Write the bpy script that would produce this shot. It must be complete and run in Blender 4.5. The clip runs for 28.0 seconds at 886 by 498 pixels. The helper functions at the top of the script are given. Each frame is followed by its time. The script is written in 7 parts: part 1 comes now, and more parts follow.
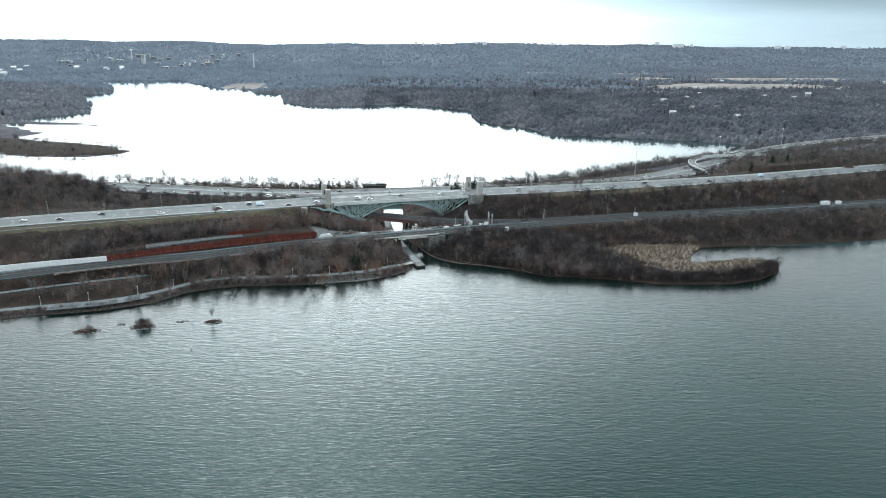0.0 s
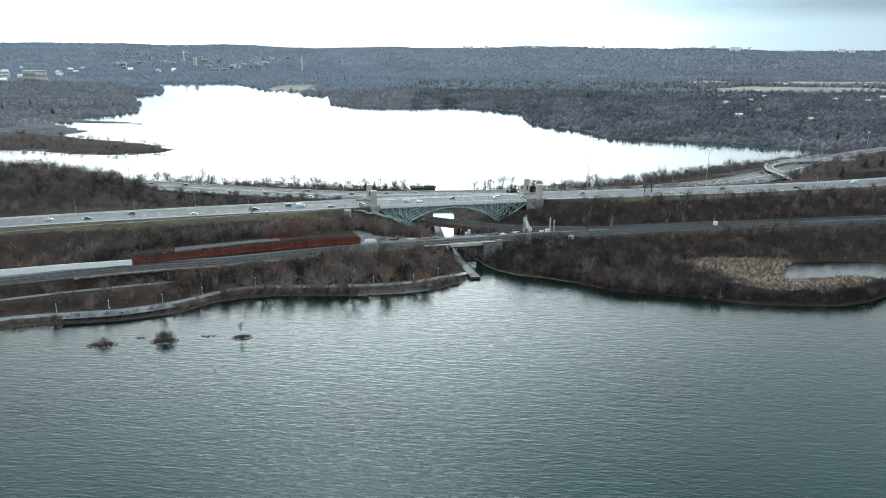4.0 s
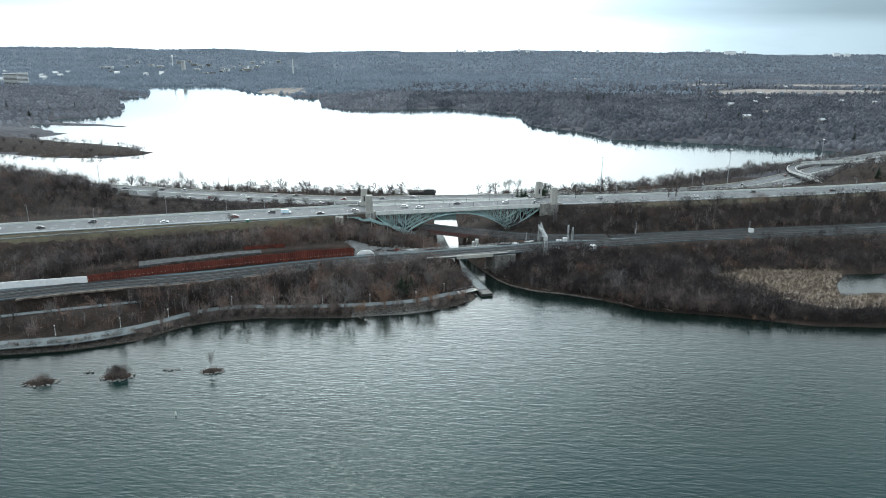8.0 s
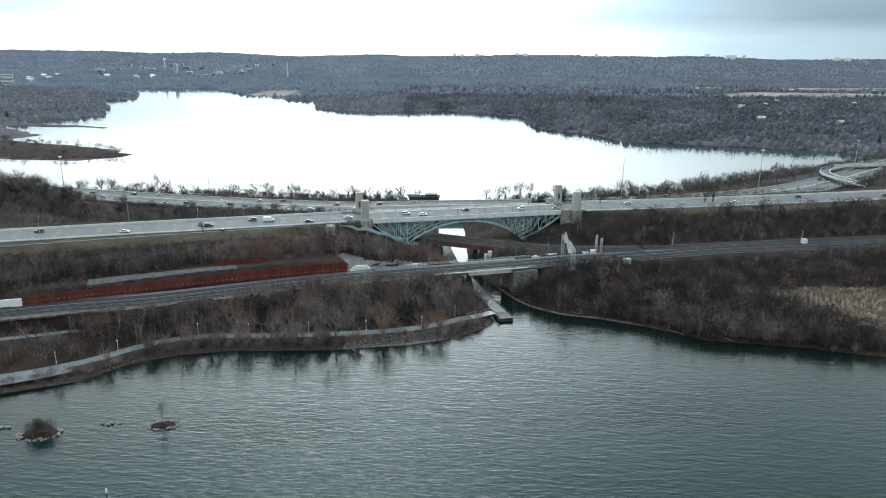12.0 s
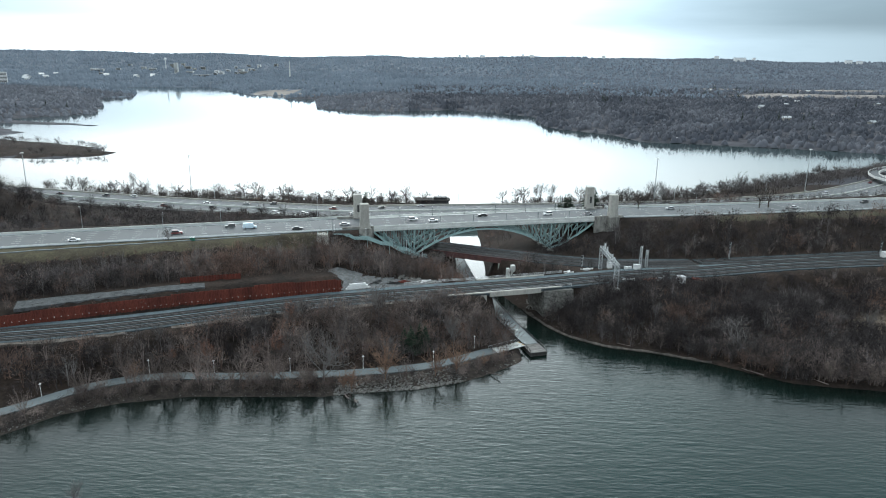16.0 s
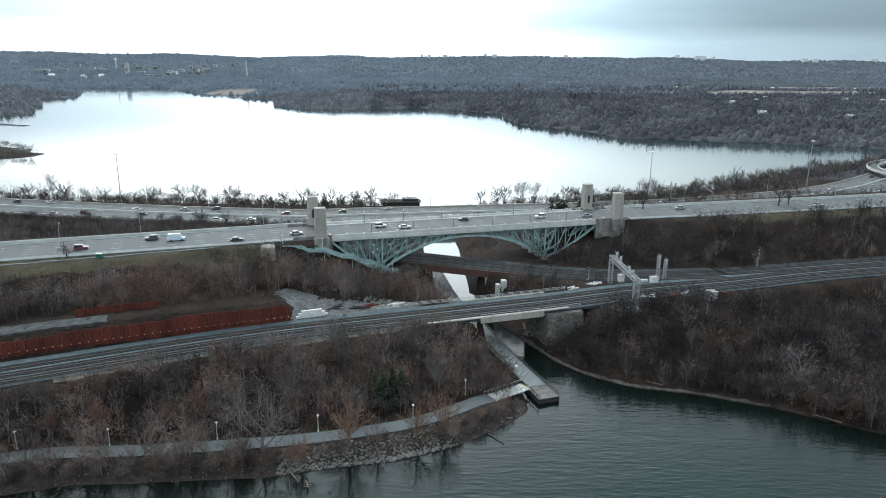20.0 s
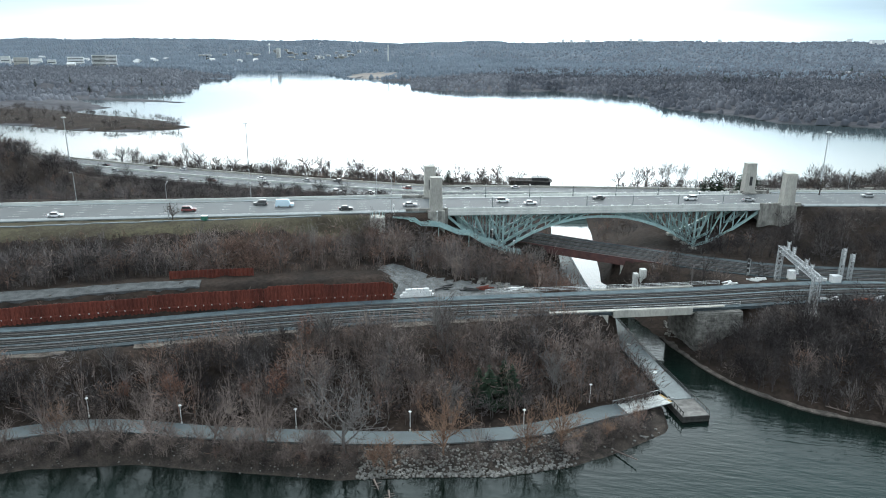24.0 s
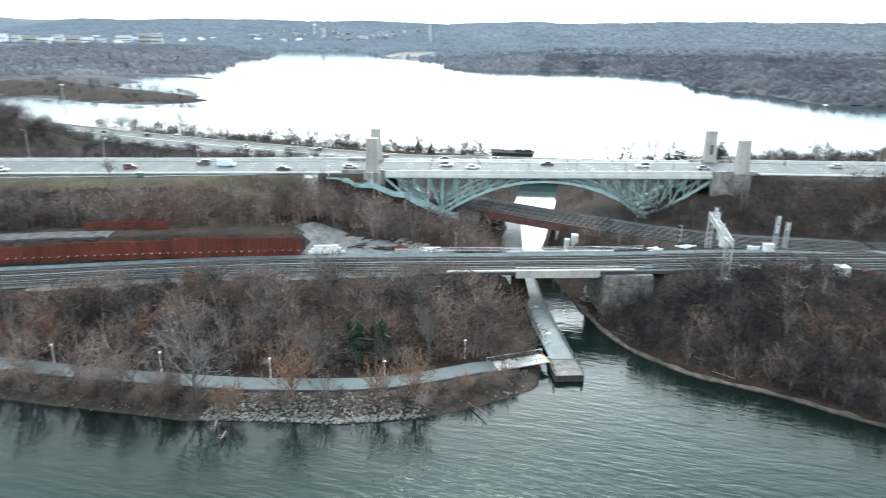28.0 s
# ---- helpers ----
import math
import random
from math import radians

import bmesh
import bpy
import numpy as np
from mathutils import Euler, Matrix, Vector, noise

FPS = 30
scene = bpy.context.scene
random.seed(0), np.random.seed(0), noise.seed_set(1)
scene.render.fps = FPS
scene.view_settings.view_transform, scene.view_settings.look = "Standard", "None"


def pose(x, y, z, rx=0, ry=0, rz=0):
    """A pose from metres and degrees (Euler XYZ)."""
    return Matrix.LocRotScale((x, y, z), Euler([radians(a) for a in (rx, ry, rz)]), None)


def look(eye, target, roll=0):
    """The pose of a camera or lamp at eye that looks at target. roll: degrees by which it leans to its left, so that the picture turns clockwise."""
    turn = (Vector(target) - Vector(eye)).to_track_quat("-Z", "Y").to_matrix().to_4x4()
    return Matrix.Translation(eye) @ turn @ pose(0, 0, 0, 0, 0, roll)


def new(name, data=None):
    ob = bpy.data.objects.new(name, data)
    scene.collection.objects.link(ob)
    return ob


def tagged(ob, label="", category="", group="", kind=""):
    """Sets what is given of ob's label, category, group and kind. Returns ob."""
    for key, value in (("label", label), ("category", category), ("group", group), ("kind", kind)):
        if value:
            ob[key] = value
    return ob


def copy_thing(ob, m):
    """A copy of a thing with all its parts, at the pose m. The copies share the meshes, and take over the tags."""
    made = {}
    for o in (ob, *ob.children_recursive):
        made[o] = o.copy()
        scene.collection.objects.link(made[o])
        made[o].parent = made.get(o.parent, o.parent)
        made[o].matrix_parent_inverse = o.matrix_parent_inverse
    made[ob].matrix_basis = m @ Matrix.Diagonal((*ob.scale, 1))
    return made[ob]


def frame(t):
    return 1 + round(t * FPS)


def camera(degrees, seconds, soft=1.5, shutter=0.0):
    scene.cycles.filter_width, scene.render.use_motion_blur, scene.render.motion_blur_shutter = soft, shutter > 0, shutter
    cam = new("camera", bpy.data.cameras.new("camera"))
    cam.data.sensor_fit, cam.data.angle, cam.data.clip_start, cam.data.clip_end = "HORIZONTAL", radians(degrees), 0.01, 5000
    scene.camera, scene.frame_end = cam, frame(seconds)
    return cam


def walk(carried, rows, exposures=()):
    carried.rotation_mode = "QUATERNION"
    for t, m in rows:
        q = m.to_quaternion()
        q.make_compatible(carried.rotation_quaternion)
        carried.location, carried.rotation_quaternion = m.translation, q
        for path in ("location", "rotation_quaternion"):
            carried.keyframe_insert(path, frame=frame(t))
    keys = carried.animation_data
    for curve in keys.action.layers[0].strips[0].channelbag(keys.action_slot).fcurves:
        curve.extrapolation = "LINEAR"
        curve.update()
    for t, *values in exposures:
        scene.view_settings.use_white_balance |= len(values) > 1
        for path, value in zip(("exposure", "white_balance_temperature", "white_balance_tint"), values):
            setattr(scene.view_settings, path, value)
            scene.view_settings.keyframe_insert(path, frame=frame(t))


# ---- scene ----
cam = camera(65.75, 28.0, soft=1.0, shutter=0.5)
# seconds, eye, heading to the left of north, pitch and roll in degrees
ROWS = [
    (0, 2.90, -1.40, 144.40, 0.370, -16.928, 0.645),
    (1, 0.52, 9.78, 141.21, 1.701, -16.795, 0.708),
    (2, -1.13, 21.25, 137.90, 3.209, -16.668, 0.777),
    (3, -3.22, 33.50, 134.86, 3.794, -16.606, 0.735),
    (3.5, -4.49, 39.51, 133.72, 4.010, -16.587, 0.675),
    (5.5, -10.17, 64.77, 127.95, 4.369, -16.396, 0.658),
    (6, -11.68, 71.06, 126.50, 4.435, -16.344, 0.718),
    (7, -14.50, 84.30, 123.50, 3.770, -16.216, 0.636),
    (8, -16.89, 97.31, 120.70, 3.506, -16.082, 0.605),
    (9, -19.81, 110.66, 117.66, 3.300, -15.975, 0.646),
    (10, -22.02, 124.34, 114.72, 3.234, -15.911, 0.598),
    (11, -24.34, 138.58, 112.18, 3.104, -15.790, 0.612),
    (12, -26.68, 153.65, 108.76, 3.159, -15.616, 0.707),
    (12.5, -27.74, 160.86, 107.24, 3.181, -15.534, 0.783),
    (14.5, -31.71, 189.66, 101.52, 3.322, -15.420, 0.857),
    (15, -32.33, 196.23, 100.38, 3.376, -15.425, 0.822),
    (16, -34.60, 210.67, 97.33, 3.451, -15.366, 0.905),
    (17, -36.75, 223.80, 94.73, 3.439, -15.380, 0.920),
    (18, -38.75, 236.70, 91.78, 2.900, -15.300, 0.955),
    (19, -40.19, 250.93, 88.91, 2.268, -15.255, 0.872),
    (19.5, -41.15, 257.99, 87.54, 0.924, -15.232, 0.821),
    (20, -41.70, 265.36, 86.34, 0.386, -15.198, 0.715),
    (20.5, -43.03, 272.88, 84.70, 2.553, -15.100, 0.973),
    (21, -43.11, 279.67, 83.50, 6.560, -14.929, 1.216),
    (21.5, -43.54, 284.48, 82.26, 8.621, -14.890, 1.241),
    (23.5, -42.55, 291.33, 76.83, 11.584, -15.951, 0.616),
    (24, -40.95, 292.27, 75.37, 11.672, -16.286, 0.576),
    (24.5, -38.21, 293.16, 73.99, 11.656, -16.597, 0.525),
    (25, -34.91, 294.18, 72.87, 11.574, -16.870, 0.481),
    (25.5, -30.60, 295.08, 72.22, 11.414, -17.078, 0.416),
    (26, -26.03, 296.03, 71.65, 11.189, -17.277, 0.348),
    (26.5, -20.86, 297.08, 70.91, 11.061, -17.444, 0.337),
    (27, -15.60, 298.27, 70.22, 10.944, -17.609, 0.325),
    (27.5, -10.07, 299.46, 69.53, 10.852, -17.750, 0.345),
    (28, -5.29, 300.78, 68.80, 15.774, -17.703, 0.706),
]
walk(cam, [(t, look((x, y, z), (x - math.sin(radians(a)) * math.cos(radians(b)), y + math.cos(radians(a)) * math.cos(radians(b)), z + math.sin(radians(b))), r)) for t, x, y, z, a, b, r in ROWS],
     [(0, 1.14, 5950, 3), (3, 1.09, 5950, 3), (8, 0.99, 5950, 3), (12, 0.90, 5950, 3), (17, 0.85, 5950, 3), (21, 0.75, 5950, 3), (23.5, 1.06, 5950, 3), (25, 1.36, 5950, 3), (28, 1.84, 5950, 3)])

# ---------- world, sun ----------
SUN_AZ, SUN_EL = radians(-16), radians(58)
GLOW_AZ, GLOW_EL, GLOW, GLOW_POWER, CLOUD = radians(-9), radians(12), 3.0, 14.0, 0.82
world = bpy.data.worlds.new("overcast_sky")
scene.world = world
world.use_nodes = True
wn, wl = world.node_tree.nodes, world.node_tree.links
wn.clear()
sky = wn.new("ShaderNodeTexSky")
sky.sky_type = "NISHITA"
sky.sun_disc = False
sky.sun_elevation, sky.sun_rotation = SUN_EL, SUN_AZ
sky.air_density, sky.dust_density, sky.ozone_density = 1.0, 3.0, 1.0
sky_bg = wn.new("ShaderNodeBackground")
sky_bg.inputs["Strength"].default_value = 0.08
wl.new(sky.outputs[0], sky_bg.inputs["Color"])
# a high layer of thin cloud
wtc = wn.new("ShaderNodeTexCoord")
wmap = wn.new("ShaderNodeMapping")
wmap.inputs["Scale"].default_value = (1.6, 1.6, 11.0)
cloud_noise = wn.new("ShaderNodeTexNoise")
cloud_noise.inputs["Scale"].default_value = 1.7
cloud_noise.inputs["Detail"].default_value = 6
cloud_noise.inputs["Roughness"].default_value = 0.55
wl.new(wtc.outputs["Generated"], wmap.inputs["Vector"])
wl.new(wmap.outputs[0], cloud_noise.inputs["Vector"])
cloud_tone = wn.new("ShaderNodeValToRGB")
cloud_tone.color_ramp.elements[0].position = 0.42
cloud_tone.color_ramp.elements[0].color = (0.87, 0.88, 0.885, 1)
cloud_tone.color_ramp.elements[1].position = 0.60
cloud_tone.color_ramp.elements[1].color = (1.0, 1.0, 1.0, 1)
wl.new(cloud_noise.outputs["Fac"], cloud_tone.inputs["Fac"])
# duller overhead
wsep = wn.new("ShaderNodeSeparateXYZ")
wl.new(wtc.outputs["Generated"], wsep.inputs[0])
height_tone = wn.new("ShaderNodeValToRGB")
he = height_tone.color_ramp.elements
he[0].position, he[0].color = 0.0, (0.66, 0.70, 0.73, 1)
he[1].position, he[1].color = 0.8, (0.70, 0.74, 0.78, 1)
for at, c in ((0.03, (0.60, 0.65, 0.69, 1)), (0.052, (0.38, 0.43, 0.47, 1)), (0.085, (0.42, 0.47, 0.51, 1)), (0.13, (1.0, 0.99, 0.965, 1)), (0.30, (1.0, 0.99, 0.965, 1))):
    hm = he.new(at)
    hm.color = c
wl.new(wsep.outputs["Z"], height_tone.inputs["Fac"])
cloud_mul = wn.new("ShaderNodeMix")
cloud_mul.data_type, cloud_mul.blend_type = "RGBA", "MULTIPLY"
cloud_mul.inputs[0].default_value = 1.0
wl.new(cloud_tone.outputs[0], cloud_mul.inputs[6])
wl.new(height_tone.outputs[0], cloud_mul.inputs[7])
# thicker cloud towards the east
east_dot = wn.new("ShaderNodeVectorMath")
east_dot.operation = "DOT_PRODUCT"
east_dot.inputs[1].default_value = (math.cos(SUN_AZ), -math.sin(SUN_AZ), 0.0)
wl.new(wtc.outputs["Generated"], east_dot.inputs[0])
east_tone = wn.new("ShaderNodeValToRGB")
east_tone.color_ramp.elements[0].position = 0.10
east_tone.color_ramp.elements[0].color = (1.0, 1.0, 1.0, 1)
east_tone.color_ramp.elements[1].position = 0.62
east_tone.color_ramp.elements[1].color = (0.56, 0.63, 0.67, 1)
wl.new(east_dot.outputs["Value"], east_tone.inputs["Fac"])
east_mul = wn.new("ShaderNodeMix")
east_mul.data_type, east_mul.blend_type = "RGBA", "MULTIPLY"
east_low = wn.new("ShaderNodeMapRange")
east_low.inputs[1].default_value, east_low.inputs[2].default_value = 0.09, 0.20
east_low.inputs[3].default_value, east_low.inputs[4].default_value = 1.0, 0.25
wl.new(wsep.outputs["Z"], east_low.inputs[0])
wl.new(east_low.outputs[0], east_mul.inputs[0])
wl.new(cloud_mul.outputs[2], east_mul.inputs[6])
wl.new(east_tone.outputs[0], east_mul.inputs[7])
# the wide glow of the thinner cloud low before the camera
glow_dot = wn.new("ShaderNodeVectorMath")
glow_dot.operation = "DOT_PRODUCT"
glow_dot.inputs[1].default_value = (math.sin(GLOW_AZ) * math.cos(GLOW_EL), math.cos(GLOW_AZ) * math.cos(GLOW_EL), math.sin(GLOW_EL))
wl.new(wtc.outputs["Generated"], glow_dot.inputs[0])
glow_max = wn.new("ShaderNodeMath")
glow_max.operation = "MAXIMUM"
glow_max.inputs[1].default_value = 0.0
wl.new(glow_dot.outputs["Value"], glow_max.inputs[0])
glow_pow = wn.new("ShaderNodeMath")
glow_pow.operation = "POWER"
glow_pow.inputs[1].default_value = GLOW_POWER
wl.new(glow_max.outputs[0], glow_pow.inputs[0])
glow_mul = wn.new("ShaderNodeMath")
glow_mul.operation = "MULTIPLY_ADD"
glow_mul.inputs[1].default_value, glow_mul.inputs[2].default_value = GLOW, CLOUD
wl.new(glow_pow.outputs[0], glow_mul.inputs[0])
cloud_bg = wn.new("ShaderNodeBackground")
wl.new(glow_mul.outputs[0], cloud_bg.inputs["Strength"])
wl.new(east_mul.outputs[2], cloud_bg.inputs["Color"])
sky_mix = wn.new("ShaderNodeMixShader")
sky_mix.inputs[0].default_value = 0.88
wl.new(sky_bg.outputs[0], sky_mix.inputs[1])
wl.new(cloud_bg.outputs[0], sky_mix.inputs[2])
wout = wn.new("ShaderNodeOutputWorld")
wl.new(sky_mix.outputs[0], wout.inputs["Surface"])

sun = new("sun", bpy.data.lights.new("sun", "SUN"))
sun.data.energy, sun.data.angle, sun.data.color = 1.0, radians(30), (1.0, 0.95, 0.88)
sun.matrix_world = look((-400 * math.sin(-SUN_AZ), 400 * math.cos(SUN_AZ), 400 * math.tan(SUN_EL)), (0, 0, 0))


# ---------- materials ----------
def material(name, colour, colour2=None, scale=0.5, rough=0.85, metal=0.0, bump=0.0, bump_scale=None, spread=(0.35, 0.65), detail=5, by_object=0.0, fine=None, stretch=(1, 1, 1)):
    """Two tones mixed by noise in metres, a finer grain, relief, and an own tint per object."""
    m = bpy.data.materials.new(name)
    m.use_nodes = True
    n, l = m.node_tree.nodes, m.node_tree.links
    b = n["Principled BSDF"]
    b.inputs["Roughness"].default_value, b.inputs["Metallic"].default_value = rough, metal
    if rough >= 0.85:
        b.inputs["Specular IOR Level"].default_value = 0.12
    mp = n.new("ShaderNodeMapping")
    mp.inputs["Scale"].default_value = stretch
    geo = n.new("ShaderNodeNewGeometry")
    l.new(geo.outputs["Position"], mp.inputs["Vector"])
    tex = n.new("ShaderNodeTexNoise")
    tex.inputs["Scale"].default_value, tex.inputs["Detail"].default_value = scale, detail
    l.new(mp.outputs[0], tex.inputs["Vector"])
    ramp = n.new("ShaderNodeValToRGB")
    e = ramp.color_ramp.elements
    e[0].position, e[1].position = spread
    e[0].color, e[1].color = (*colour, 1), (*(colour2 or [c * 0.7 for c in colour]), 1)
    l.new(tex.outputs["Fac"], ramp.inputs["Fac"])
    out = ramp.outputs[0]
    if fine:
        t2 = n.new("ShaderNodeTexNoise")
        t2.inputs["Scale"].default_value, t2.inputs["Detail"].default_value = fine[0], 3
        l.new(mp.outputs[0], t2.inputs["Vector"])
        r2 = n.new("ShaderNodeMapRange")
        r2.inputs[1].default_value, r2.inputs[2].default_value = 0.3, 0.7
        r2.inputs[3].default_value, r2.inputs[4].default_value = 1 - fine[1], 1 + fine[1]
        l.new(t2.outputs["Fac"], r2.inputs[0])
        mul = n.new("ShaderNodeVectorMath")
        mul.operation = "SCALE"
        l.new(out, mul.inputs[0])
        l.new(r2.outputs[0], mul.inputs["Scale"])
        out = mul.outputs[0]
    if by_object:
        info = n.new("ShaderNodeObjectInfo")
        r3 = n.new("ShaderNodeMapRange")
        r3.inputs[3].default_value, r3.inputs[4].default_value = 1 - by_object, 1 + by_object
        l.new(info.outputs["Random"], r3.inputs[0])
        mul2 = n.new("ShaderNodeVectorMath")
        mul2.operation = "SCALE"
        l.new(out, mul2.inputs[0])
        l.new(r3.outputs[0], mul2.inputs["Scale"])
        out = mul2.outputs[0]
    l.new(out, b.inputs["Base Color"])
    if bump:
        tb = n.new("ShaderNodeTexNoise")
        tb.inputs["Scale"].default_value, tb.inputs["Detail"].default_value = bump_scale or scale * 6, 4
        l.new(mp.outputs[0], tb.inputs["Vector"])
        bp = n.new("ShaderNodeBump")
        bp.inputs["Strength"].default_value, bp.inputs["Distance"].default_value = bump, 0.2
        l.new(tb.outputs["Fac"], bp.inputs["Height"])
        l.new(bp.outputs[0], b.inputs["Normal"])
    return m


def water_material(name, deep, wave, strength, gloss, long_wave, tint_of):
    m = bpy.data.materials.new(name)
    m.use_nodes = True
    n, l = m.node_tree.nodes, m.node_tree.links
    b = n["Principled BSDF"]
    b.inputs["Roughness"].default_value, b.inputs["IOR"].default_value = gloss, 1.33
    b.inputs["Specular Tint"].default_value = tint_of
    geo = n.new("ShaderNodeNewGeometry")
    tint = n.new("ShaderNodeTexNoise")
    tint.inputs["Scale"].default_value, tint.inputs["Detail"].default_value = 0.012, 3
    l.new(geo.outputs["Position"], tint.inputs["Vector"])
    ramp = n.new("ShaderNodeValToRGB")
    e = ramp.color_ramp.elements
    e[0].position, e[1].position = 0.35, 0.7
    e[0].color, e[1].color = (*deep, 1), (*[c * 1.35 for c in deep], 1)
    l.new(tint.outputs["Fac"], ramp.inputs["Fac"])
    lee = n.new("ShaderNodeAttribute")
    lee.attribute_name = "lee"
    # base colour darkened near shore, standing in for the bank's dark reflection
    bank_dark = n.new("ShaderNodeMix")
    bank_dark.data_type = "RGBA"
    bank_dark.inputs[7].default_value = (0.0045, 0.0068, 0.0052, 1)
    l.new(lee.outputs["Fac"], bank_dark.inputs[0])
    l.new(ramp.outputs[0], bank_dark.inputs[6])
    l.new(bank_dark.outputs[2], b.inputs["Base Color"])
    mp = n.new("ShaderNodeMapping")
    mp.inputs["Rotation"].default_value = (0, 0, radians(9))
    mp.inputs["Scale"].default_value = (0.27, 1.0, 1.0)
    l.new(geo.outputs["Position"], mp.inputs["Vector"])
    w1 = n.new("ShaderNodeTexNoise")
    w1.inputs["Scale"].default_value, w1.inputs["Detail"].default_value = 1 / wave, 4
    w1.inputs["Distortion"].default_value = 0.6
    l.new(mp.outputs[0], w1.inputs["Vector"])
    mp2 = n.new("ShaderNodeMapping")
    mp2.inputs["Rotation"].default_value = (0, 0, radians(-38))
    mp2.inputs["Scale"].default_value = (0.3, 1.0, 1.0)
    l.new(geo.outputs["Position"], mp2.inputs["Vector"])
    w2 = n.new("ShaderNodeTexNoise")
    w2.inputs["Scale"].default_value, w2.inputs["Detail"].default_value = 1.0, 2
    l.new(mp2.outputs[0], w2.inputs["Vector"])
    w3 = n.new("ShaderNodeTexNoise")
    w3.inputs["Scale"].default_value, w3.inputs["Detail"].default_value = 0.42 / wave, 2
    w3.inputs["Distortion"].default_value = 0.4
    l.new(mp.outputs[0], w3.inputs["Vector"])
    add = n.new("ShaderNodeMath")
    add.operation = "MULTIPLY_ADD"
    add.inputs[1].default_value = 0.75
    l.new(w2.outputs["Fac"], add.inputs[0])
    l.new(w1.outputs["Fac"], add.inputs[2])
    add3 = n.new("ShaderNodeMath")
    add3.operation = "MULTIPLY_ADD"
    add3.inputs[1].default_value = long_wave
    l.new(w3.outputs["Fac"], add3.inputs[0])
    l.new(add.outputs[0], add3.inputs[2])
    bp = n.new("ShaderNodeBump")
    bp.inputs["Strength"].default_value, bp.inputs["Distance"].default_value = strength, 0.35
    # calmer in the lee of the shore
    calm = n.new("ShaderNodeMapRange")
    calm.inputs[3].default_value, calm.inputs[4].default_value = strength, strength * 0.22
    l.new(lee.outputs["Fac"], calm.inputs[0])
    l.new(calm.outputs[0], bp.inputs["Strength"])
    l.new(add3.outputs[0], bp.inputs["Height"])
    l.new(bp.outputs[0], b.inputs["Normal"])
    return m


M_LITTER = material("leaf_litter_soil", (0.036, 0.027, 0.022), (0.019, 0.0155, 0.0135), 0.12, 0.95, bump=0.6, bump_scale=1.2, fine=(0.9, 0.35))
M_ASPHALT = material("grey_asphalt", (0.078, 0.088, 0.093), (0.058, 0.066, 0.070), 0.06, 0.7, bump=0.1, bump_scale=8, fine=(2.0, 0.1))
M_PATH = material("grey_asphalt_path", (0.122, 0.146, 0.153), (0.096, 0.114, 0.120), 0.2, 0.8, bump=0.1, bump_scale=9, fine=(3.0, 0.1))
M_CONC = material("weathered_concrete", (0.44, 0.43, 0.39), (0.33, 0.325, 0.30), 0.35, 0.85, bump=0.2, bump_scale=4, fine=(2.5, 0.14), stretch=(1, 1, 0.35))
M_STAINED = material("stained_old_concrete", (0.31, 0.305, 0.28), (0.15, 0.147, 0.137), 0.45, 0.9, bump=0.3, bump_scale=3, fine=(1.6, 0.25), stretch=(1, 1, 0.5))
M_PALE = material("pale_cast_concrete", (0.62, 0.635, 0.61), (0.50, 0.515, 0.50), 0.3, 0.8, bump=0.12, bump_scale=5, fine=(2.0, 0.1))
M_STEEL = material("pale_green_painted_steel", (0.36, 0.50, 0.50), (0.27, 0.40, 0.405), 0.6, 0.55, bump=0.05, fine=(3.0, 0.15))
M_RUST = material("rusted_sheet_steel", (0.152, 0.047, 0.034), (0.094, 0.032, 0.025), 0.25, 0.85, bump=0.2, fine=(3.0, 0.25), by_object=0.07, stretch=(1, 1, 0.3))
M_DARKRED = material("dark_red_girder_paint", (0.10, 0.045, 0.04), (0.06, 0.03, 0.03), 0.5, 0.75, fine=(2.0, 0.2))
M_BALLAST = material("dark_ballast", (0.074, 0.092, 0.101), (0.047, 0.057, 0.063), 0.4, 0.95, bump=0.7, bump_scale=9, fine=(6.0, 0.3))
M_GRAVEL = material("pale_gravel", (0.18, 0.19, 0.193), (0.105, 0.11, 0.112), 0.5, 0.95, bump=0.8, bump_scale=7, fine=(4.0, 0.3))
M_RAIL = material("worn_rail_steel", (0.10, 0.10, 0.102), (0.06, 0.06, 0.063), 2.0, 0.55, metal=0.3)
M_TIE = material("weathered_ties", (0.075, 0.073, 0.07), (0.045, 0.043, 0.041), 1.0, 0.9, by_object=0.2)
M_PLANK = material("weathered_grey_planks", (0.22, 0.215, 0.205), (0.14, 0.136, 0.13), 1.0, 0.9, by_object=0.15)
M_GRASS = material("dormant_grass", (0.071, 0.065, 0.042), (0.043, 0.037, 0.027), 0.15, 0.95, bump=0.5, bump_scale=3, fine=(1.5, 0.3))
M_SHORE = material("muddy_stony_shore", (0.060, 0.050, 0.043), (0.026, 0.023, 0.021), 0.6, 0.9, bump=0.8, bump_scale=4, fine=(3.0, 0.4))
M_REED = material("dry_reeds", (0.225, 0.188, 0.148), (0.125, 0.103, 0.083), 0.25, 0.95, bump=0.8, bump_scale=2, fine=(1.2, 0.4))
M_BARK = material("bare_brown_twigs", (0.228, 0.186, 0.168), (0.088, 0.072, 0.066), 0.09, 0.9, fine=(0.35, 0.4))
M_GREY_TWIG = material("grey_twigs", (0.165, 0.149, 0.146), (0.068, 0.062, 0.061), 0.09, 0.9, fine=(0.35, 0.4))
M_DARK_TWIG = material("dark_twigs", (0.070, 0.062, 0.061), (0.030, 0.027, 0.028), 0.09, 0.9, fine=(0.35, 0.4))
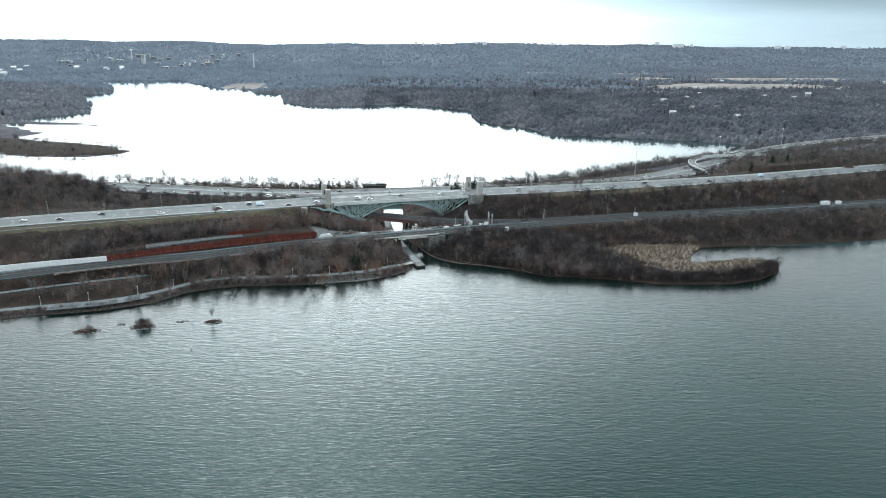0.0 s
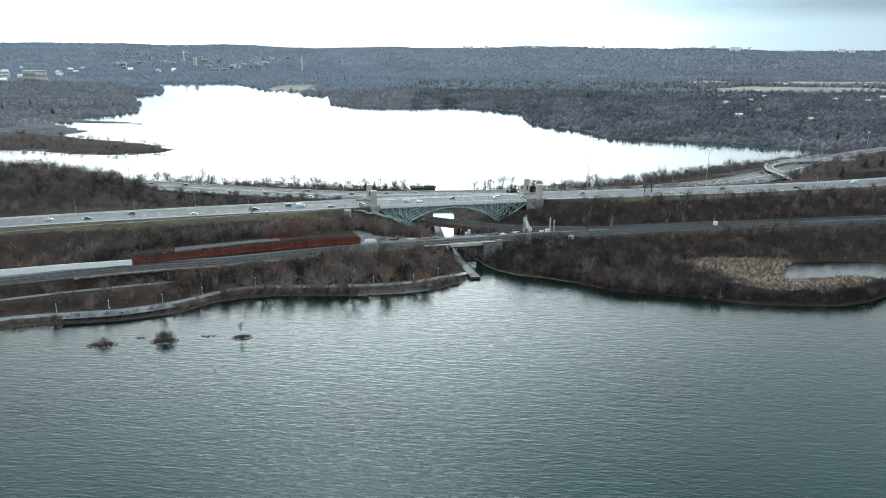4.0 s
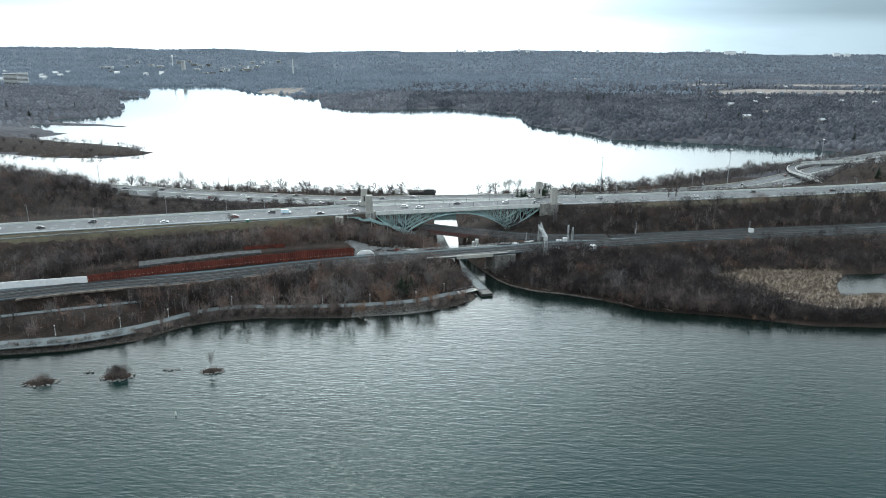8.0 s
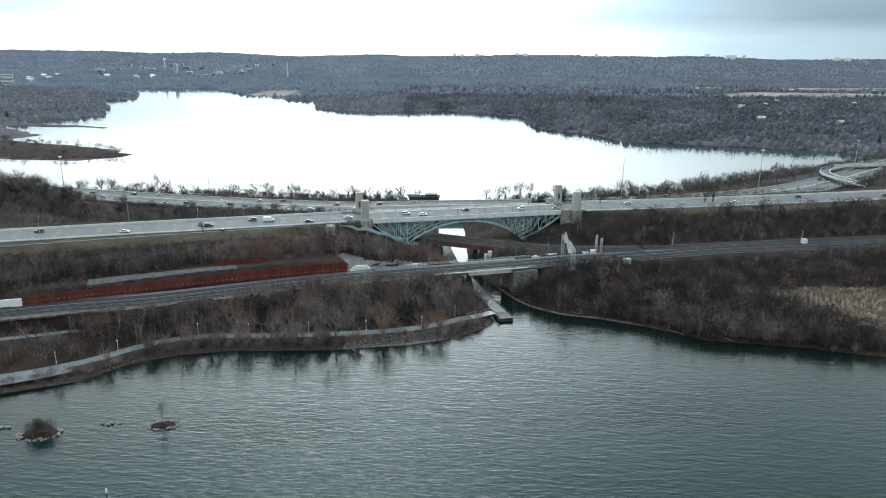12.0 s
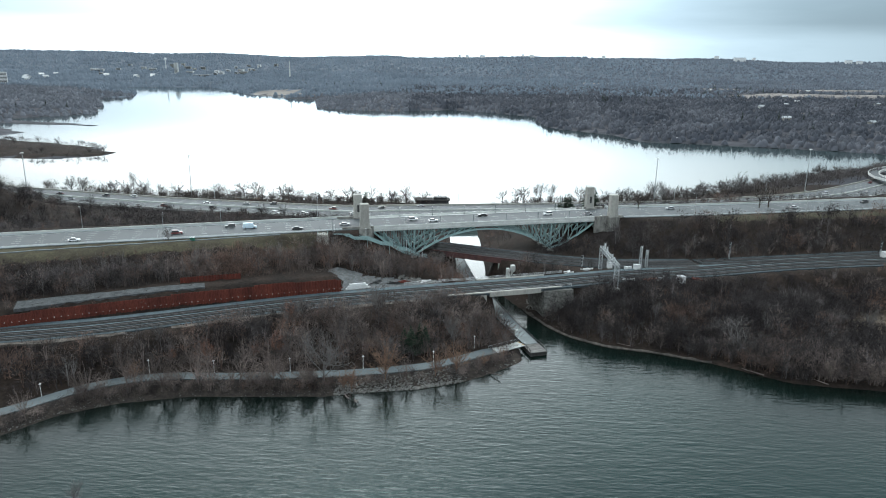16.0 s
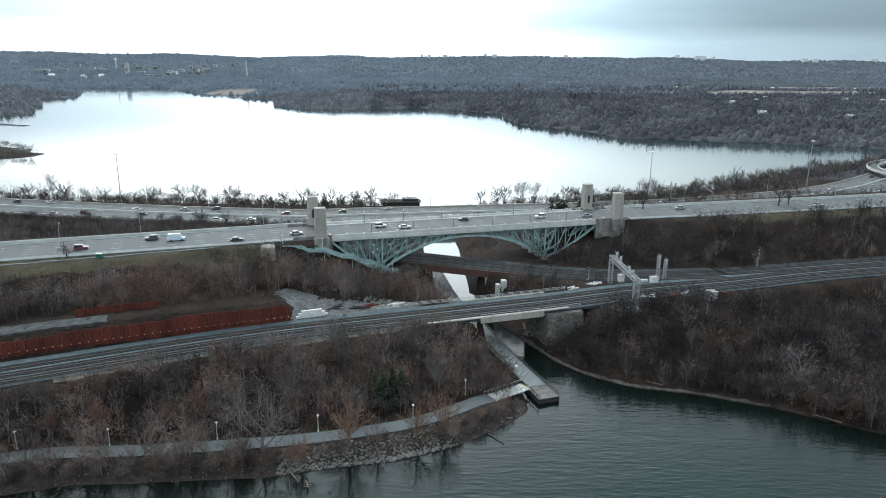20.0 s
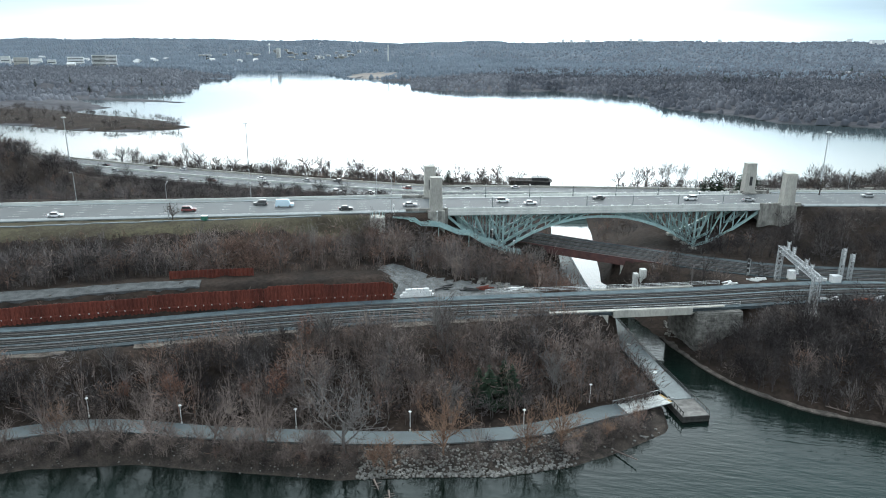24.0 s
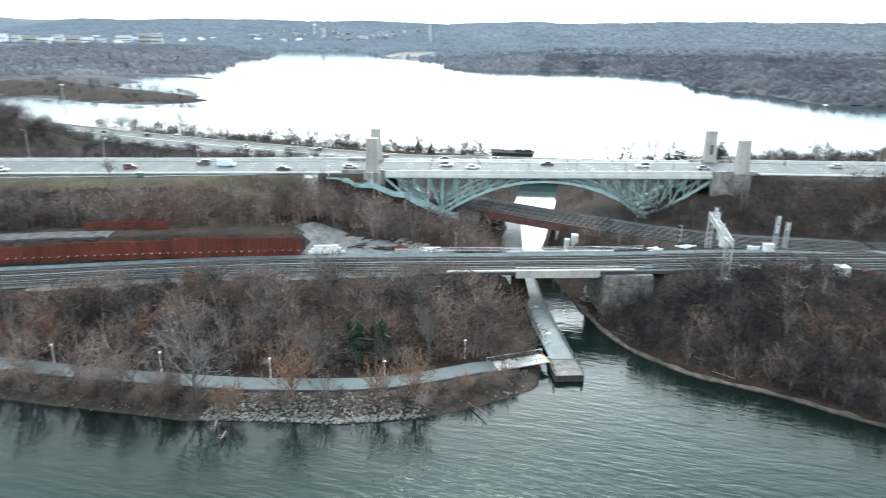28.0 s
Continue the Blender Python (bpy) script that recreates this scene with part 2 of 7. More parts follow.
M_MASON = material("old_limestone", (0.215, 0.210, 0.195), (0.12, 0.117, 0.108), 0.8, 0.9, bump=0.4, fine=(3.0, 0.25), by_object=0.3)
M_WILLOW = material("straw_brown_twigs", (0.25, 0.165, 0.118), (0.16, 0.106, 0.080), 0.2, 0.9)
M_SAND = material("shore_sand_and_pebbles", (0.125, 0.112, 0.099), (0.052, 0.047, 0.043), 0.5, 0.95, bump=0.8, bump_scale=5, fine=(3.0, 0.4))
M_RED_TWIG = material("reddish_brown_twigs", (0.235, 0.155, 0.122), (0.115, 0.08, 0.067), 0.09, 0.9, fine=(0.5, 0.3))
M_PALE_TWIG = material("pale_grey_bark", (0.180, 0.169, 0.163), (0.115, 0.108, 0.105), 0.3, 0.9)
# distance haze is mixed into the far woods' and far floor's base colours
M_FAR = material("grey_woods_faint_haze", (0.118, 0.124, 0.142), (0.064, 0.070, 0.085), 0.011, 0.95, fine=(0.04, 0.25), spread=(0.38, 0.62))
M_FARTHER = material("haze_blue_woods", (0.142, 0.172, 0.208), (0.112, 0.138, 0.170), 0.004, 0.95, fine=(0.012, 0.12))
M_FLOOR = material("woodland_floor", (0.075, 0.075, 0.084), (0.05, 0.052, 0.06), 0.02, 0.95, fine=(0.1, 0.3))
M_FLOOR_FAR = material("hazed_woodland_floor", (0.100, 0.121, 0.148), (0.084, 0.102, 0.126), 0.005, 0.95, fine=(0.012, 0.12))
M_FIELD = material("fallow_fields", (0.255, 0.232, 0.212), (0.17, 0.158, 0.148), 0.008, 0.95, fine=(0.03, 0.2))
M_PINE = material("dark_conifer_needles", (0.030, 0.045, 0.028), (0.018, 0.03, 0.02), 0.3, 0.9, fine=(1.5, 0.3))
M_STONE = material("grey_riprap_stone", (0.24, 0.235, 0.22), (0.14, 0.137, 0.13), 0.8, 0.9, bump=0.4, fine=(3.0, 0.2), by_object=0.25)
M_RUBBLE = material("blue_grey_crushed_rock", (0.105, 0.112, 0.115), (0.060, 0.064, 0.066), 0.5, 0.95, bump=0.8, bump_scale=7, fine=(4.0, 0.3))
M_SERVICE = material("blue_grey_fresh_ballast", (0.128, 0.162, 0.176), (0.088, 0.112, 0.124), 0.4, 0.95, bump=0.6, bump_scale=9, fine=(6.0, 0.25))
M_SPOIL = material("pale_dug_earth", (0.155, 0.138, 0.12), (0.062, 0.053, 0.046), 0.35, 0.95, bump=0.9, bump_scale=5, fine=(2.5, 0.4))
M_RUSSET = material("dead_russet_leaves", (0.20, 0.105, 0.075), (0.12, 0.066, 0.05), 0.5, 0.9)
M_TRUNK = material("dark_wet_bark", (0.105, 0.088, 0.078), (0.05, 0.043, 0.040), 0.4, 0.9, fine=(1.0, 0.3))
M_DECK = material("pale_concrete_deck", (0.200, 0.228, 0.232), (0.155, 0.176, 0.180), 0.3, 0.8, bump=0.1, bump_scale=9, fine=(3.0, 0.1))
# further woods tones with more or less haze painted in
M_WEST = material("haze_paled_woods", (0.165, 0.174, 0.196), (0.118, 0.126, 0.146), 0.011, 0.95, fine=(0.04, 0.15))
M_SLATE = material("haze_slate_woods", (0.122, 0.139, 0.166), (0.094, 0.109, 0.133), 0.006, 0.95, fine=(0.02, 0.15))
M_WHITE = material("white_paint", (0.78, 0.79, 0.78), (0.68, 0.69, 0.69), 0.8, 0.6, fine=(3.0, 0.06))
M_MARK = material("worn_lane_paint", (0.66, 0.67, 0.65), (0.45, 0.46, 0.45), 0.7, 0.8)
M_GALV = material("galvanised_steel", (0.50, 0.52, 0.53), (0.38, 0.40, 0.41), 1.0, 0.45, metal=0.5)
M_DARK = material("black_metal", (0.035, 0.036, 0.038), (0.02, 0.021, 0.023), 1.0, 0.5)
M_HARBOUR = water_material("green_harbour_water", (0.0026, 0.0166, 0.0155), 1.05, 0.36, 0.05, 1.3, (0.87, 1.0, 0.985, 1))
M_LAKE = water_material("calm_lake_water", (0.02, 0.035, 0.035), 4.0, 0.04, 0.05, 0.5, (1, 1, 1, 1))


# ---------- building helpers ----------
def part(name, bm, mat, parent=None, label=""):
    me = bpy.data.meshes.new(name)
    bm.to_mesh(me)
    bm.free()
    if mat:
        me.materials.append(mat)
    ob = new(name, me)
    ob.parent = parent
    if label:
        tagged(ob, label)
    return ob


def raw(name, verts, faces, mat, parent=None, smooth=False):
    me = bpy.data.meshes.new(name)
    me.from_pydata(verts, [], faces)
    if smooth:
        me.polygons.foreach_set("use_smooth", [True] * len(me.polygons))
    me.update()
    if mat:
        me.materials.append(mat)
    ob = new(name, me)
    ob.parent = parent
    return ob


def triangles(name, co, tri, mat):
    """One mesh from arrays of corners and triangles."""
    me = bpy.data.meshes.new(name)
    nv, nt = len(co), len(tri)
    me.vertices.add(nv)
    me.vertices.foreach_set("co", np.asarray(co, np.float32).ravel())
    me.loops.add(nt * 3)
    me.loops.foreach_set("vertex_index", np.asarray(tri, np.int32).ravel())
    me.polygons.add(nt)
    me.polygons.foreach_set("loop_start", np.arange(0, nt * 3, 3, dtype=np.int32))
    me.update(calc_edges=True)
    me.validate()
    me.materials.append(mat)
    return new(name, me)


def empty(name, m=None):
    ob = new(name)
    if m is not None:
        ob.matrix_basis = m
    return ob


def box(bm, x0, y0, z0, x1, y1, z1, bevel=0.0):
    r = bmesh.ops.create_cube(bm, size=1.0)["verts"]
    for v in r:
        v.co = Vector(((x0 + x1) / 2 + v.co.x * (x1 - x0), (y0 + y1) / 2 + v.co.y * (y1 - y0), (z0 + z1) / 2 + v.co.z * (z1 - z0)))
    if bevel:
        edges = list({e for v in r for e in v.link_edges})
        bmesh.ops.bevel(bm, geom=edges, offset=bevel, segments=1, affect="EDGES")
    return r


def one_box(x0, y0, z0, x1, y1, z1, bevel=0.0):
    bm = bmesh.new()
    box(bm, x0, y0, z0, x1, y1, z1, bevel)
    return bm


def beam(bm, p, q, w, h):
    """A rectangular bar from p to q, w wide and h high."""
    p, q = Vector(p), Vector(q)
    d = (q - p).normalized()
    s = d.cross(Vector((0, 0, 1)))
    s = s.normalized() if s.length > 1e-4 else Vector((1, 0, 0))
    u = s.cross(d)
    c = [bm.verts.new(e + s * (i * w / 2) + u * (j * h / 2)) for e in (p, q) for i, j in ((-1, -1), (1, -1), (1, 1), (-1, 1))]
    for f in ((0, 3, 2, 1), (4, 5, 6, 7), (0, 1, 5, 4), (1, 2, 6, 5), (2, 3, 7, 6), (3, 0, 4, 7)):
        bm.faces.new([c[i] for i in f])


def one_beam(p, q, w, h):
    bm = bmesh.new()
    beam(bm, p, q, w, h)
    return bm


def tube(bm, p, q, r0, r1, sides=6):
    p, q = Vector(p), Vector(q)
    d = (q - p).normalized()
    s = d.cross(Vector((0, 0, 1)))
    s = s.normalized() if s.length > 1e-4 else Vector((1, 0, 0))
    u = s.cross(d)
    rings = []
    for e, r in ((p, r0), (q, r1)):
        rings.append([bm.verts.new(e + (s * math.cos(2 * math.pi * k / sides) + u * math.sin(2 * math.pi * k / sides)) * r) for k in range(sides)])
    for k in range(sides):
        bm.faces.new((rings[0][k], rings[0][(k + 1) % sides], rings[1][(k + 1) % sides], rings[1][k]))
    bm.faces.new(rings[0][::-1])
    bm.faces.new(rings[1])


def smooth_line(pts, step):
    """A Catmull-Rom line through points, resampled about every step metres."""
    p = np.array(pts, float)
    p = np.vstack([2 * p[0] - p[1], p, 2 * p[-1] - p[-2]])
    out = []
    for i in range(1, len(p) - 2):
        n = max(1, int(np.linalg.norm(p[i + 1] - p[i]) / step))
        for k in range(n):
            t = k / n
            out.append(0.5 * (2 * p[i] + (p[i + 1] - p[i - 1]) * t + (2 * p[i - 1] - 5 * p[i] + 4 * p[i + 1] - p[i + 2]) * t * t + (3 * p[i] - p[i - 1] - 3 * p[i + 1] + p[i + 2]) * t**3))
    out.append(p[-2])
    return np.array(out)


def sides_of(line):
    d = np.gradient(line[:, :2], axis=0)
    d /= np.linalg.norm(d, axis=1)[:, None]
    return d, np.stack([-d[:, 1], d[:, 0]], 1)


def ribbon(name, line, a, b, mat, thick=0.3, lift=0.0, parent=None):
    """A strip between the offsets a and b to the left of a line, with real thickness."""
    _, n = sides_of(line)
    k = len(line)
    a, b = np.broadcast_to(a, k), np.broadcast_to(b, k)
    verts = []
    for i in range(k):
        x, y, z = line[i]
        for o, dz in ((a[i], 0), (b[i], 0), (b[i], -thick), (a[i], -thick)):
            verts.append((x + n[i, 0] * o, y + n[i, 1] * o, z + lift + dz))
    faces = []
    for i in range(k - 1):
        for j in range(4):
            faces.append((4 * i + j, 4 * i + (j + 1) % 4, 4 * i + 4 + (j + 1) % 4, 4 * i + 4 + j))
    faces += [(0, 3, 2, 1), (4 * k - 4, 4 * k - 3, 4 * k - 2, 4 * k - 1)]
    me_ob = raw(name, verts, [f[::-1] for f in faces], mat, parent)
    return me_ob

# ---------- plan ----------
PATH_LINE = smooth_line([(-420, 262, 2.4), (-300, 312, 2.4), (-237, 341, 2.4), (-212, 349, 2.4), (-188, 357, 2.4), (-167, 371, 2.4), (-150, 389, 2.4), (-133, 397.5, 2.4), (-110, 400, 2.4), (-90, 403, 2.4), (-72, 406.5, 2.4), (-53, 412.5, 2.4), (-43, 418, 2.4), (-33, 426.2, 2.2), (-29.6, 428.2, 2.1)], 4)
TRAIL_LINE = smooth_line([(-330, 310, 6), (-247, 358, 6), (-223, 371, 6), (-190, 386, 6), (-168, 396, 6)], 5)
RAIL_LINE = smooth_line([(-420, 290, 12), (-330, 333, 12), (-255, 370, 12), (-203, 397, 12), (-160, 413, 12), (-118, 434, 12), (-92, 446, 12), (-66, 456, 12), (-38, 466, 12), (-10, 476, 12), (23, 489, 12), (60, 500, 12), (100, 514, 12), (150, 527, 12), (240, 549, 12), (295, 563, 12), (390, 590, 12), (520, 630, 12), (700, 690, 12)], 4)
RAIL2_LINE = smooth_line([(-145, 551, 12), (-95, 540, 12), (-60, 529, 12), (-40, 522, 12), (-21, 516, 12), (0, 510, 12), (25, 507, 12), (60, 511, 12)], 4)
YORK_LINE = smooth_line([(-520, 330, 24), (-400, 390, 24), (-297, 440, 24), (-215, 473, 24), (-183, 485, 24), (-150, 497, 24), (-116, 509.5, 24), (-89.5, 519.2, 24), (-30.5, 538, 24), (23.8, 556, 24), (78, 570, 24), (162, 594, 24), (231, 616, 24), (290, 635, 24.5), (385, 672, 25), (500, 712, 26), (800, 800, 30)], 4)
HWY_LINE = smooth_line([(-900, 748, 10), (-620, 702, 8), (-354, 650, 6.5), (-270, 634, 6.5), (-193, 625, 6.3), (-121, 622, 6.0), (-86, 629, 6.0), (-20, 642, 6.0), (60, 657, 6.2), (130, 676, 7), (215, 713, 8), (310, 796, 8), (412, 895, 9), (520, 975, 10), (760, 1090, 12), (1200, 1280, 16)], 5)

SHORE = [(-900, 40), (-620, 160), (-420, 245), (-300, 305), (-236, 334), (-221, 340), (-201, 345), (-187, 349), (-164, 361), (-152, 377), (-139, 385), (-120, 391), (-98, 393), (-80, 395), (-66, 399), (-53, 402), (-40, 408), (-29, 417), (-21, 425),
         (-21.5, 434), (-28.5, 457), (-35, 485), (-43.5, 507), (-51, 540), (-54, 583), (-58, 620), (-62, 678),
         (-100, 684), (-144, 683), (-246, 682), (-360, 682), (-453, 692), (-620, 728), (-900, 770), (-1100, 800), (-900, 862), (-700, 858), (-587, 866), (-524, 845), (-453, 846), (-423, 866), (-416, 898), (-465, 945), (-582, 980), (-640, 1010), (-630, 1065), (-700, 1120), (-790, 1190), (-712, 1172), (-640, 1172), (-577, 1160), (-576, 1174), (-640, 1192), (-720, 1205), (-782, 1235), (-703, 1358), (-780, 1520), (-932, 1775), (-900, 1880), (-1000, 2080), (-1230, 2420), (-1143, 2400), (-951, 2491), (-676, 2081), (-571, 2051), (-533, 1933), (-453, 1904), (-383, 1629), (-310, 1565), (-210, 1575), (-114, 1634), (-67, 1612), (58, 1490), (50, 1400), (60, 1300), (75, 1262), (142, 1195), (166, 1112), (210, 1108), (265, 1091), (342, 1071), (413, 1046), (470, 990),
         (430, 965), (390, 948), (336, 897), (212, 808), (142, 752), (55, 706), (4, 690), (-34, 676),
         (-39, 620), (-35.5, 583), (-33.5, 545), (-31.5, 520), (-24.5, 491), (-17, 475), (-12, 464), (-3, 450), (10, 441), (22, 438), (30, 435.5), (44, 430), (65, 417), (101, 413), (138, 404), (181, 406), (203, 415), (222, 431), (230, 449), (217, 459), (196, 452), (169, 446), (176, 467), (190, 486), (217, 491), (261, 496), (343, 514), (450, 545), (700, 640), (1300, 800)]
MARSH = [(101, 470), (132, 484), (184, 490), (190, 486), (176, 467), (169, 446), (196, 453), (217, 459), (229, 449), (221, 433), (205, 425), (180, 424), (150, 428), (118, 450)]
GRASS_STRIP = [(-330, 400), (-203, 449), (-144, 474), (-108, 489), (-104, 499), (-150, 487), (-215, 463), (-330, 416)]
GRASS_RIGHT = [(80, 548), (162, 570), (240, 596), (330, 630), (330, 640), (231, 606), (150, 582), (80, 560)]
GRAVEL = [(-86, 457), (-93, 466), (-97, 473), (-90, 476), (-78, 474), (-66, 474), (-62, 480), (-52, 478), (-50, 468), (-68, 461)]
BENCH_GRAVEL = [(-214, 399), (-216, 408), (-184, 424), (-152, 440), (-146, 434), (-180, 417)]
FAR_FLAT = [(-690, 2110), (-676, 2083), (-571, 2054), (-530, 2075), (-575, 2160), (-680, 2190)]
ISLE = [(-720, 855), (-587, 866), (-524, 845), (-453, 846), (-423, 866), (-416, 898), (-465, 945), (-582, 980), (-680, 1000)]
FIELDS = [[(520, 2060), (900, 2000), (1250, 2120), (1150, 2290), (760, 2250)], [(600, 2420), (1400, 2500), (1500, 2680), (700, 2620)], [(330, 1900), (620, 1850), (640, 1915), (350, 1975)], [(300, 2800), (900, 2900), (850, 3000), (320, 2900)], [(430, 1480), (560, 1450), (580, 1490), (440, 1530)]]
WATER_RING = SHORE + [(4000, 1000), (4000, -3000), (-4000, -3000), (-4000, -1200)]


def in_ring(x, y, ring):
    inside = np.zeros(x.shape, bool)
    for (x0, y0), (x1, y1) in zip(ring, ring[1:] + ring[:1]):
        if y0 != y1:
            inside ^= ((y0 > y) != (y1 > y)) & (x < (x1 - x0) * (y - y0) / (y1 - y0) + x0)
    return inside


def to_line(x, y, line):
    """Distance to a line of points (two or three numbers each), and the height there."""
    best, height = np.full(x.shape, 1e9), np.zeros(x.shape)
    p = np.array([(*q, 0.0)[:3] for q in line])
    for a, b in zip(p[:-1], p[1:]):
        d = b[:2] - a[:2]
        t = np.clip(((x - a[0]) * d[0] + (y - a[1]) * d[1]) / (d @ d), 0, 1)
        r = np.hypot(x - a[0] - t * d[0], y - a[1] - t * d[1])
        near = r < best
        best = np.where(near, r, best)
        height = np.where(near, a[2] + t * (b[2] - a[2]), height)
    return best, height


def cut_line(line, x0, x1):
    """The stretch of a line between two x, on land."""
    return line[(line[:, 0] >= x0) & (line[:, 0] <= x1)][::2]


BENCH = [(-212, 406, 15.4), (-182, 421, 16.2), (-148, 438, 16.8), (-120, 450.5, 16.8), (-97, 461, 16.2)]
STRIPS = [  # line, half width, drop under the paving
    (PATH_LINE[::3], 3.0, 0.35), (TRAIL_LINE[::3], 2.2, 0.3),
    (cut_line(RAIL_LINE, -900, -38), 8.2, 0.6), (cut_line(RAIL_LINE, 8, 900), 8.2, 0.6), (cut_line(RAIL2_LINE, -900, -53), 7.6, 0.6), (cut_line(RAIL2_LINE, -22, 900), 7.6, 0.6),
    (cut_line(YORK_LINE, -900, -97), 15.0, 0.2), (cut_line(YORK_LINE, 35, 900), 15.0, 0.2), (cut_line(HWY_LINE, -1900, -61), 17.0, 0.5), (cut_line(HWY_LINE, -30, 1900), 17.0, 0.5),
    (BENCH, 3.0, 0.0), ([(16, 471.5, 11.0), (20, 472, 11.0)], 3.0, 0.0), ([(-27, 452, 0.6), (-34, 478, 0.6), (-43, 503, 0.6)], 0.8, 0.0),
    ([(-420, 545, 34), (-370, 560, 31), (-335, 565, 25)], 16, 0.0), ([(-270, 560, 11), (-200, 558, 10), (-130, 560, 9), (-95, 566, 8)], 12, 0.0),
    ([(-460, 470, 33), (-400, 490, 32), (-330, 515, 30)], 14, 0.0),
    ([(-120, 487, 19.5), (-98, 490, 17.5), (-82, 500, 13.5)], 2.0, 0.0),
    ([(-67, 511, 8.6), (-73, 530, 8.6)], 2.5, 0.0), ([(-2, 533, 8.6), (-8, 553, 8.6)], 2.5, 0.0),
    ([(-72, 476, 12), (-60, 482, 10)], 2.0, 0.0), ([(14, 531, 12.5), (20, 533, 14.5), (29, 536, 17.5)], 2.5, 0.0), ([(21, 541, 16.6), (28, 543.5, 17.4), (36, 546, 19)], 3.0, 0.0), ([(14, 552, 16.5), (19, 562, 17.0)], 4.0, 0.0), ([(2, 462, 5.0), (9, 459, 5.5)], 1.0, 0.0), ([(-11.5, 464.5, 0.5), (-13, 468, 0.5), (-17.5, 480, 0.6)], 0.9, 0.0), ([(-10, 463.5, 0.6), (-7, 462.5, 1.6)], 0.8, 0.0),
    ([(330, 690, 30), (420, 735, 32), (520, 780, 34)], 22, 0.0),
    ([(60, 470, 3), (100, 492, 3), (190, 500, 2), (260, 507, 2)], 1.0, 0.0),
    ([(110, 470, 0.9), (150, 470, 0.9), (175, 478, 0.9)], 9, 0.0), ([(110, 440, 1.0), (165, 425, 1.0), (205, 435, 1.0)], 6, 0.0),
]


def ground_height(x, y):
    wet = in_ring(x, y, SHORE + WATER_RING[len(SHORE):])
    ds, _ = to_line(x, y, SHORE)
    num, den = 0.5 / (ds + 1.0) ** 2.4, 1 / (ds + 1.0) ** 2.4
    near = np.full(x.shape, 1e9)
    onto, onto_z = np.zeros(x.shape, bool), np.zeros(x.shape)
    for line, half, drop in STRIPS:
        d, z = to_line(x, y, line)
        d = d - half
        w = 1 / (np.maximum(d, 0) + 0.6) ** 2.4
        num, den = num + w * (z - drop), den + w
        on = (d < 0) & ~onto
        onto_z = np.where(on, z - drop, onto_z)
        onto |= on
        near = np.minimum(near, d)
    h = np.where(onto, onto_z, num / den)
    wave = np.sin(x * 0.0031 + 1.3) * np.sin(y * 0.0027) + 0.6 * np.sin(x * 0.0083 + y * 0.0061) + 0.3 * np.sin(x * 0.02 - y * 0.017)
    far = 0.6 + np.minimum(ds * 0.09, 13) + np.minimum(ds * 0.006, 18) * (1 + 0.35 * wave)
    foot = 2900 + 260 * np.sin(x * 0.0013) + 150 * np.sin(x * 0.0031 + 1.0) - 0.06 * x
    s = np.clip((y - foot) / (4500 - foot), 0, 1)
    far = far + (0.35 * s + 0.65 * s * s * (3 - 2 * s)) * (83 + 7 / (1 + np.exp(-(x + 800) / 60)) + 5 * np.sin(x * 0.0023 + 0.5) + 4 * np.sin(x * 0.0063) + 2 * np.sin(x * 0.017))
    s2 = np.clip((near - 50) / 110, 0, 1)
    h = h * (1 - s2) + far * s2
    bed = 0.3 - np.minimum(4, 0.35 * ds)
    return np.where(wet, bed, np.maximum(h, 0.45)), wet, ds


def spaced(*runs):
    out = []
    for a, b, s in runs:
        out += list(np.arange(a, b, s))
    return np.array(out + [runs[-1][1]])


gx = spaced((-5200, -1500, 130), (-1500, -420, 36), (-420, -260, 6), (-260, 260, 2.6), (260, 520, 9), (520, 1500, 45), (1500, 5200, 150))
gy = spaced((-2800, 0, 400), (0, 330, 30), (330, 690, 2.6), (690, 1300, 15), (1300, 2600, 40), (2600, 4980, 60))
GX, GY = np.meshgrid(gx, gy, indexing="ij")
GZ, GWET, GDS = ground_height(GX, GY)
GZ = GZ + np.where(GWET, 0, np.minimum(GDS * 0.05, 0.35) * np.sin(GX * 0.9 + np.sin(GY * 0.7) * 2) * np.sin(GY * 0.8))
for line, half, drop in STRIPS[:10]:
    d, z = to_line(GX, GY, line)
    GZ = np.where((d < half + 1) & ~GWET, np.minimum(GZ, z - drop), GZ)
nx, ny = GX.shape
co = np.stack([GX, GY, GZ], -1).reshape(-1, 3)
idx = np.arange(nx * ny).reshape(nx, ny)
q = np.stack([idx[:-1, :-1], idx[1:, :-1], idx[1:, 1:], idx[:-1, 1:]], -1).reshape(-1, 4)
ground = triangles("ground", co, np.concatenate([q[:, [0, 1, 2]], q[:, [0, 2, 3]]]), M_LITTER)
ground.data.polygons.foreach_set("use_smooth", [True] * len(ground.data.polygons))
fc = np.concatenate([co[q[:, [0, 1, 2]]].mean(1), co[q[:, [0, 2, 3]]].mean(1)])
slot = np.zeros(len(fc), np.int32)
for k, (mat, ring) in enumerate(((M_GRASS, GRASS_STRIP), (M_REED, MARSH), (M_GRAVEL, GRAVEL), (M_LITTER, BENCH_GRAVEL), (M_GRASS, GRASS_RIGHT), (M_FIELD, FAR_FLAT))):
    ground.data.materials.append(mat)
    slot[in_ring(fc[:, 0], fc[:, 1], ring)] = k + 1
for mat in (M_SHORE, M_FLOOR, M_FLOOR_FAR, M_FIELD):
    ground.data.materials.append(mat)
shore_d, _ = to_line(fc[:, 0], fc[:, 1], SHORE)
slot[(shore_d < 2.0) & (slot == 0) & (fc[:, 0] < -20) & (fc[:, 1] < 440)] = 7
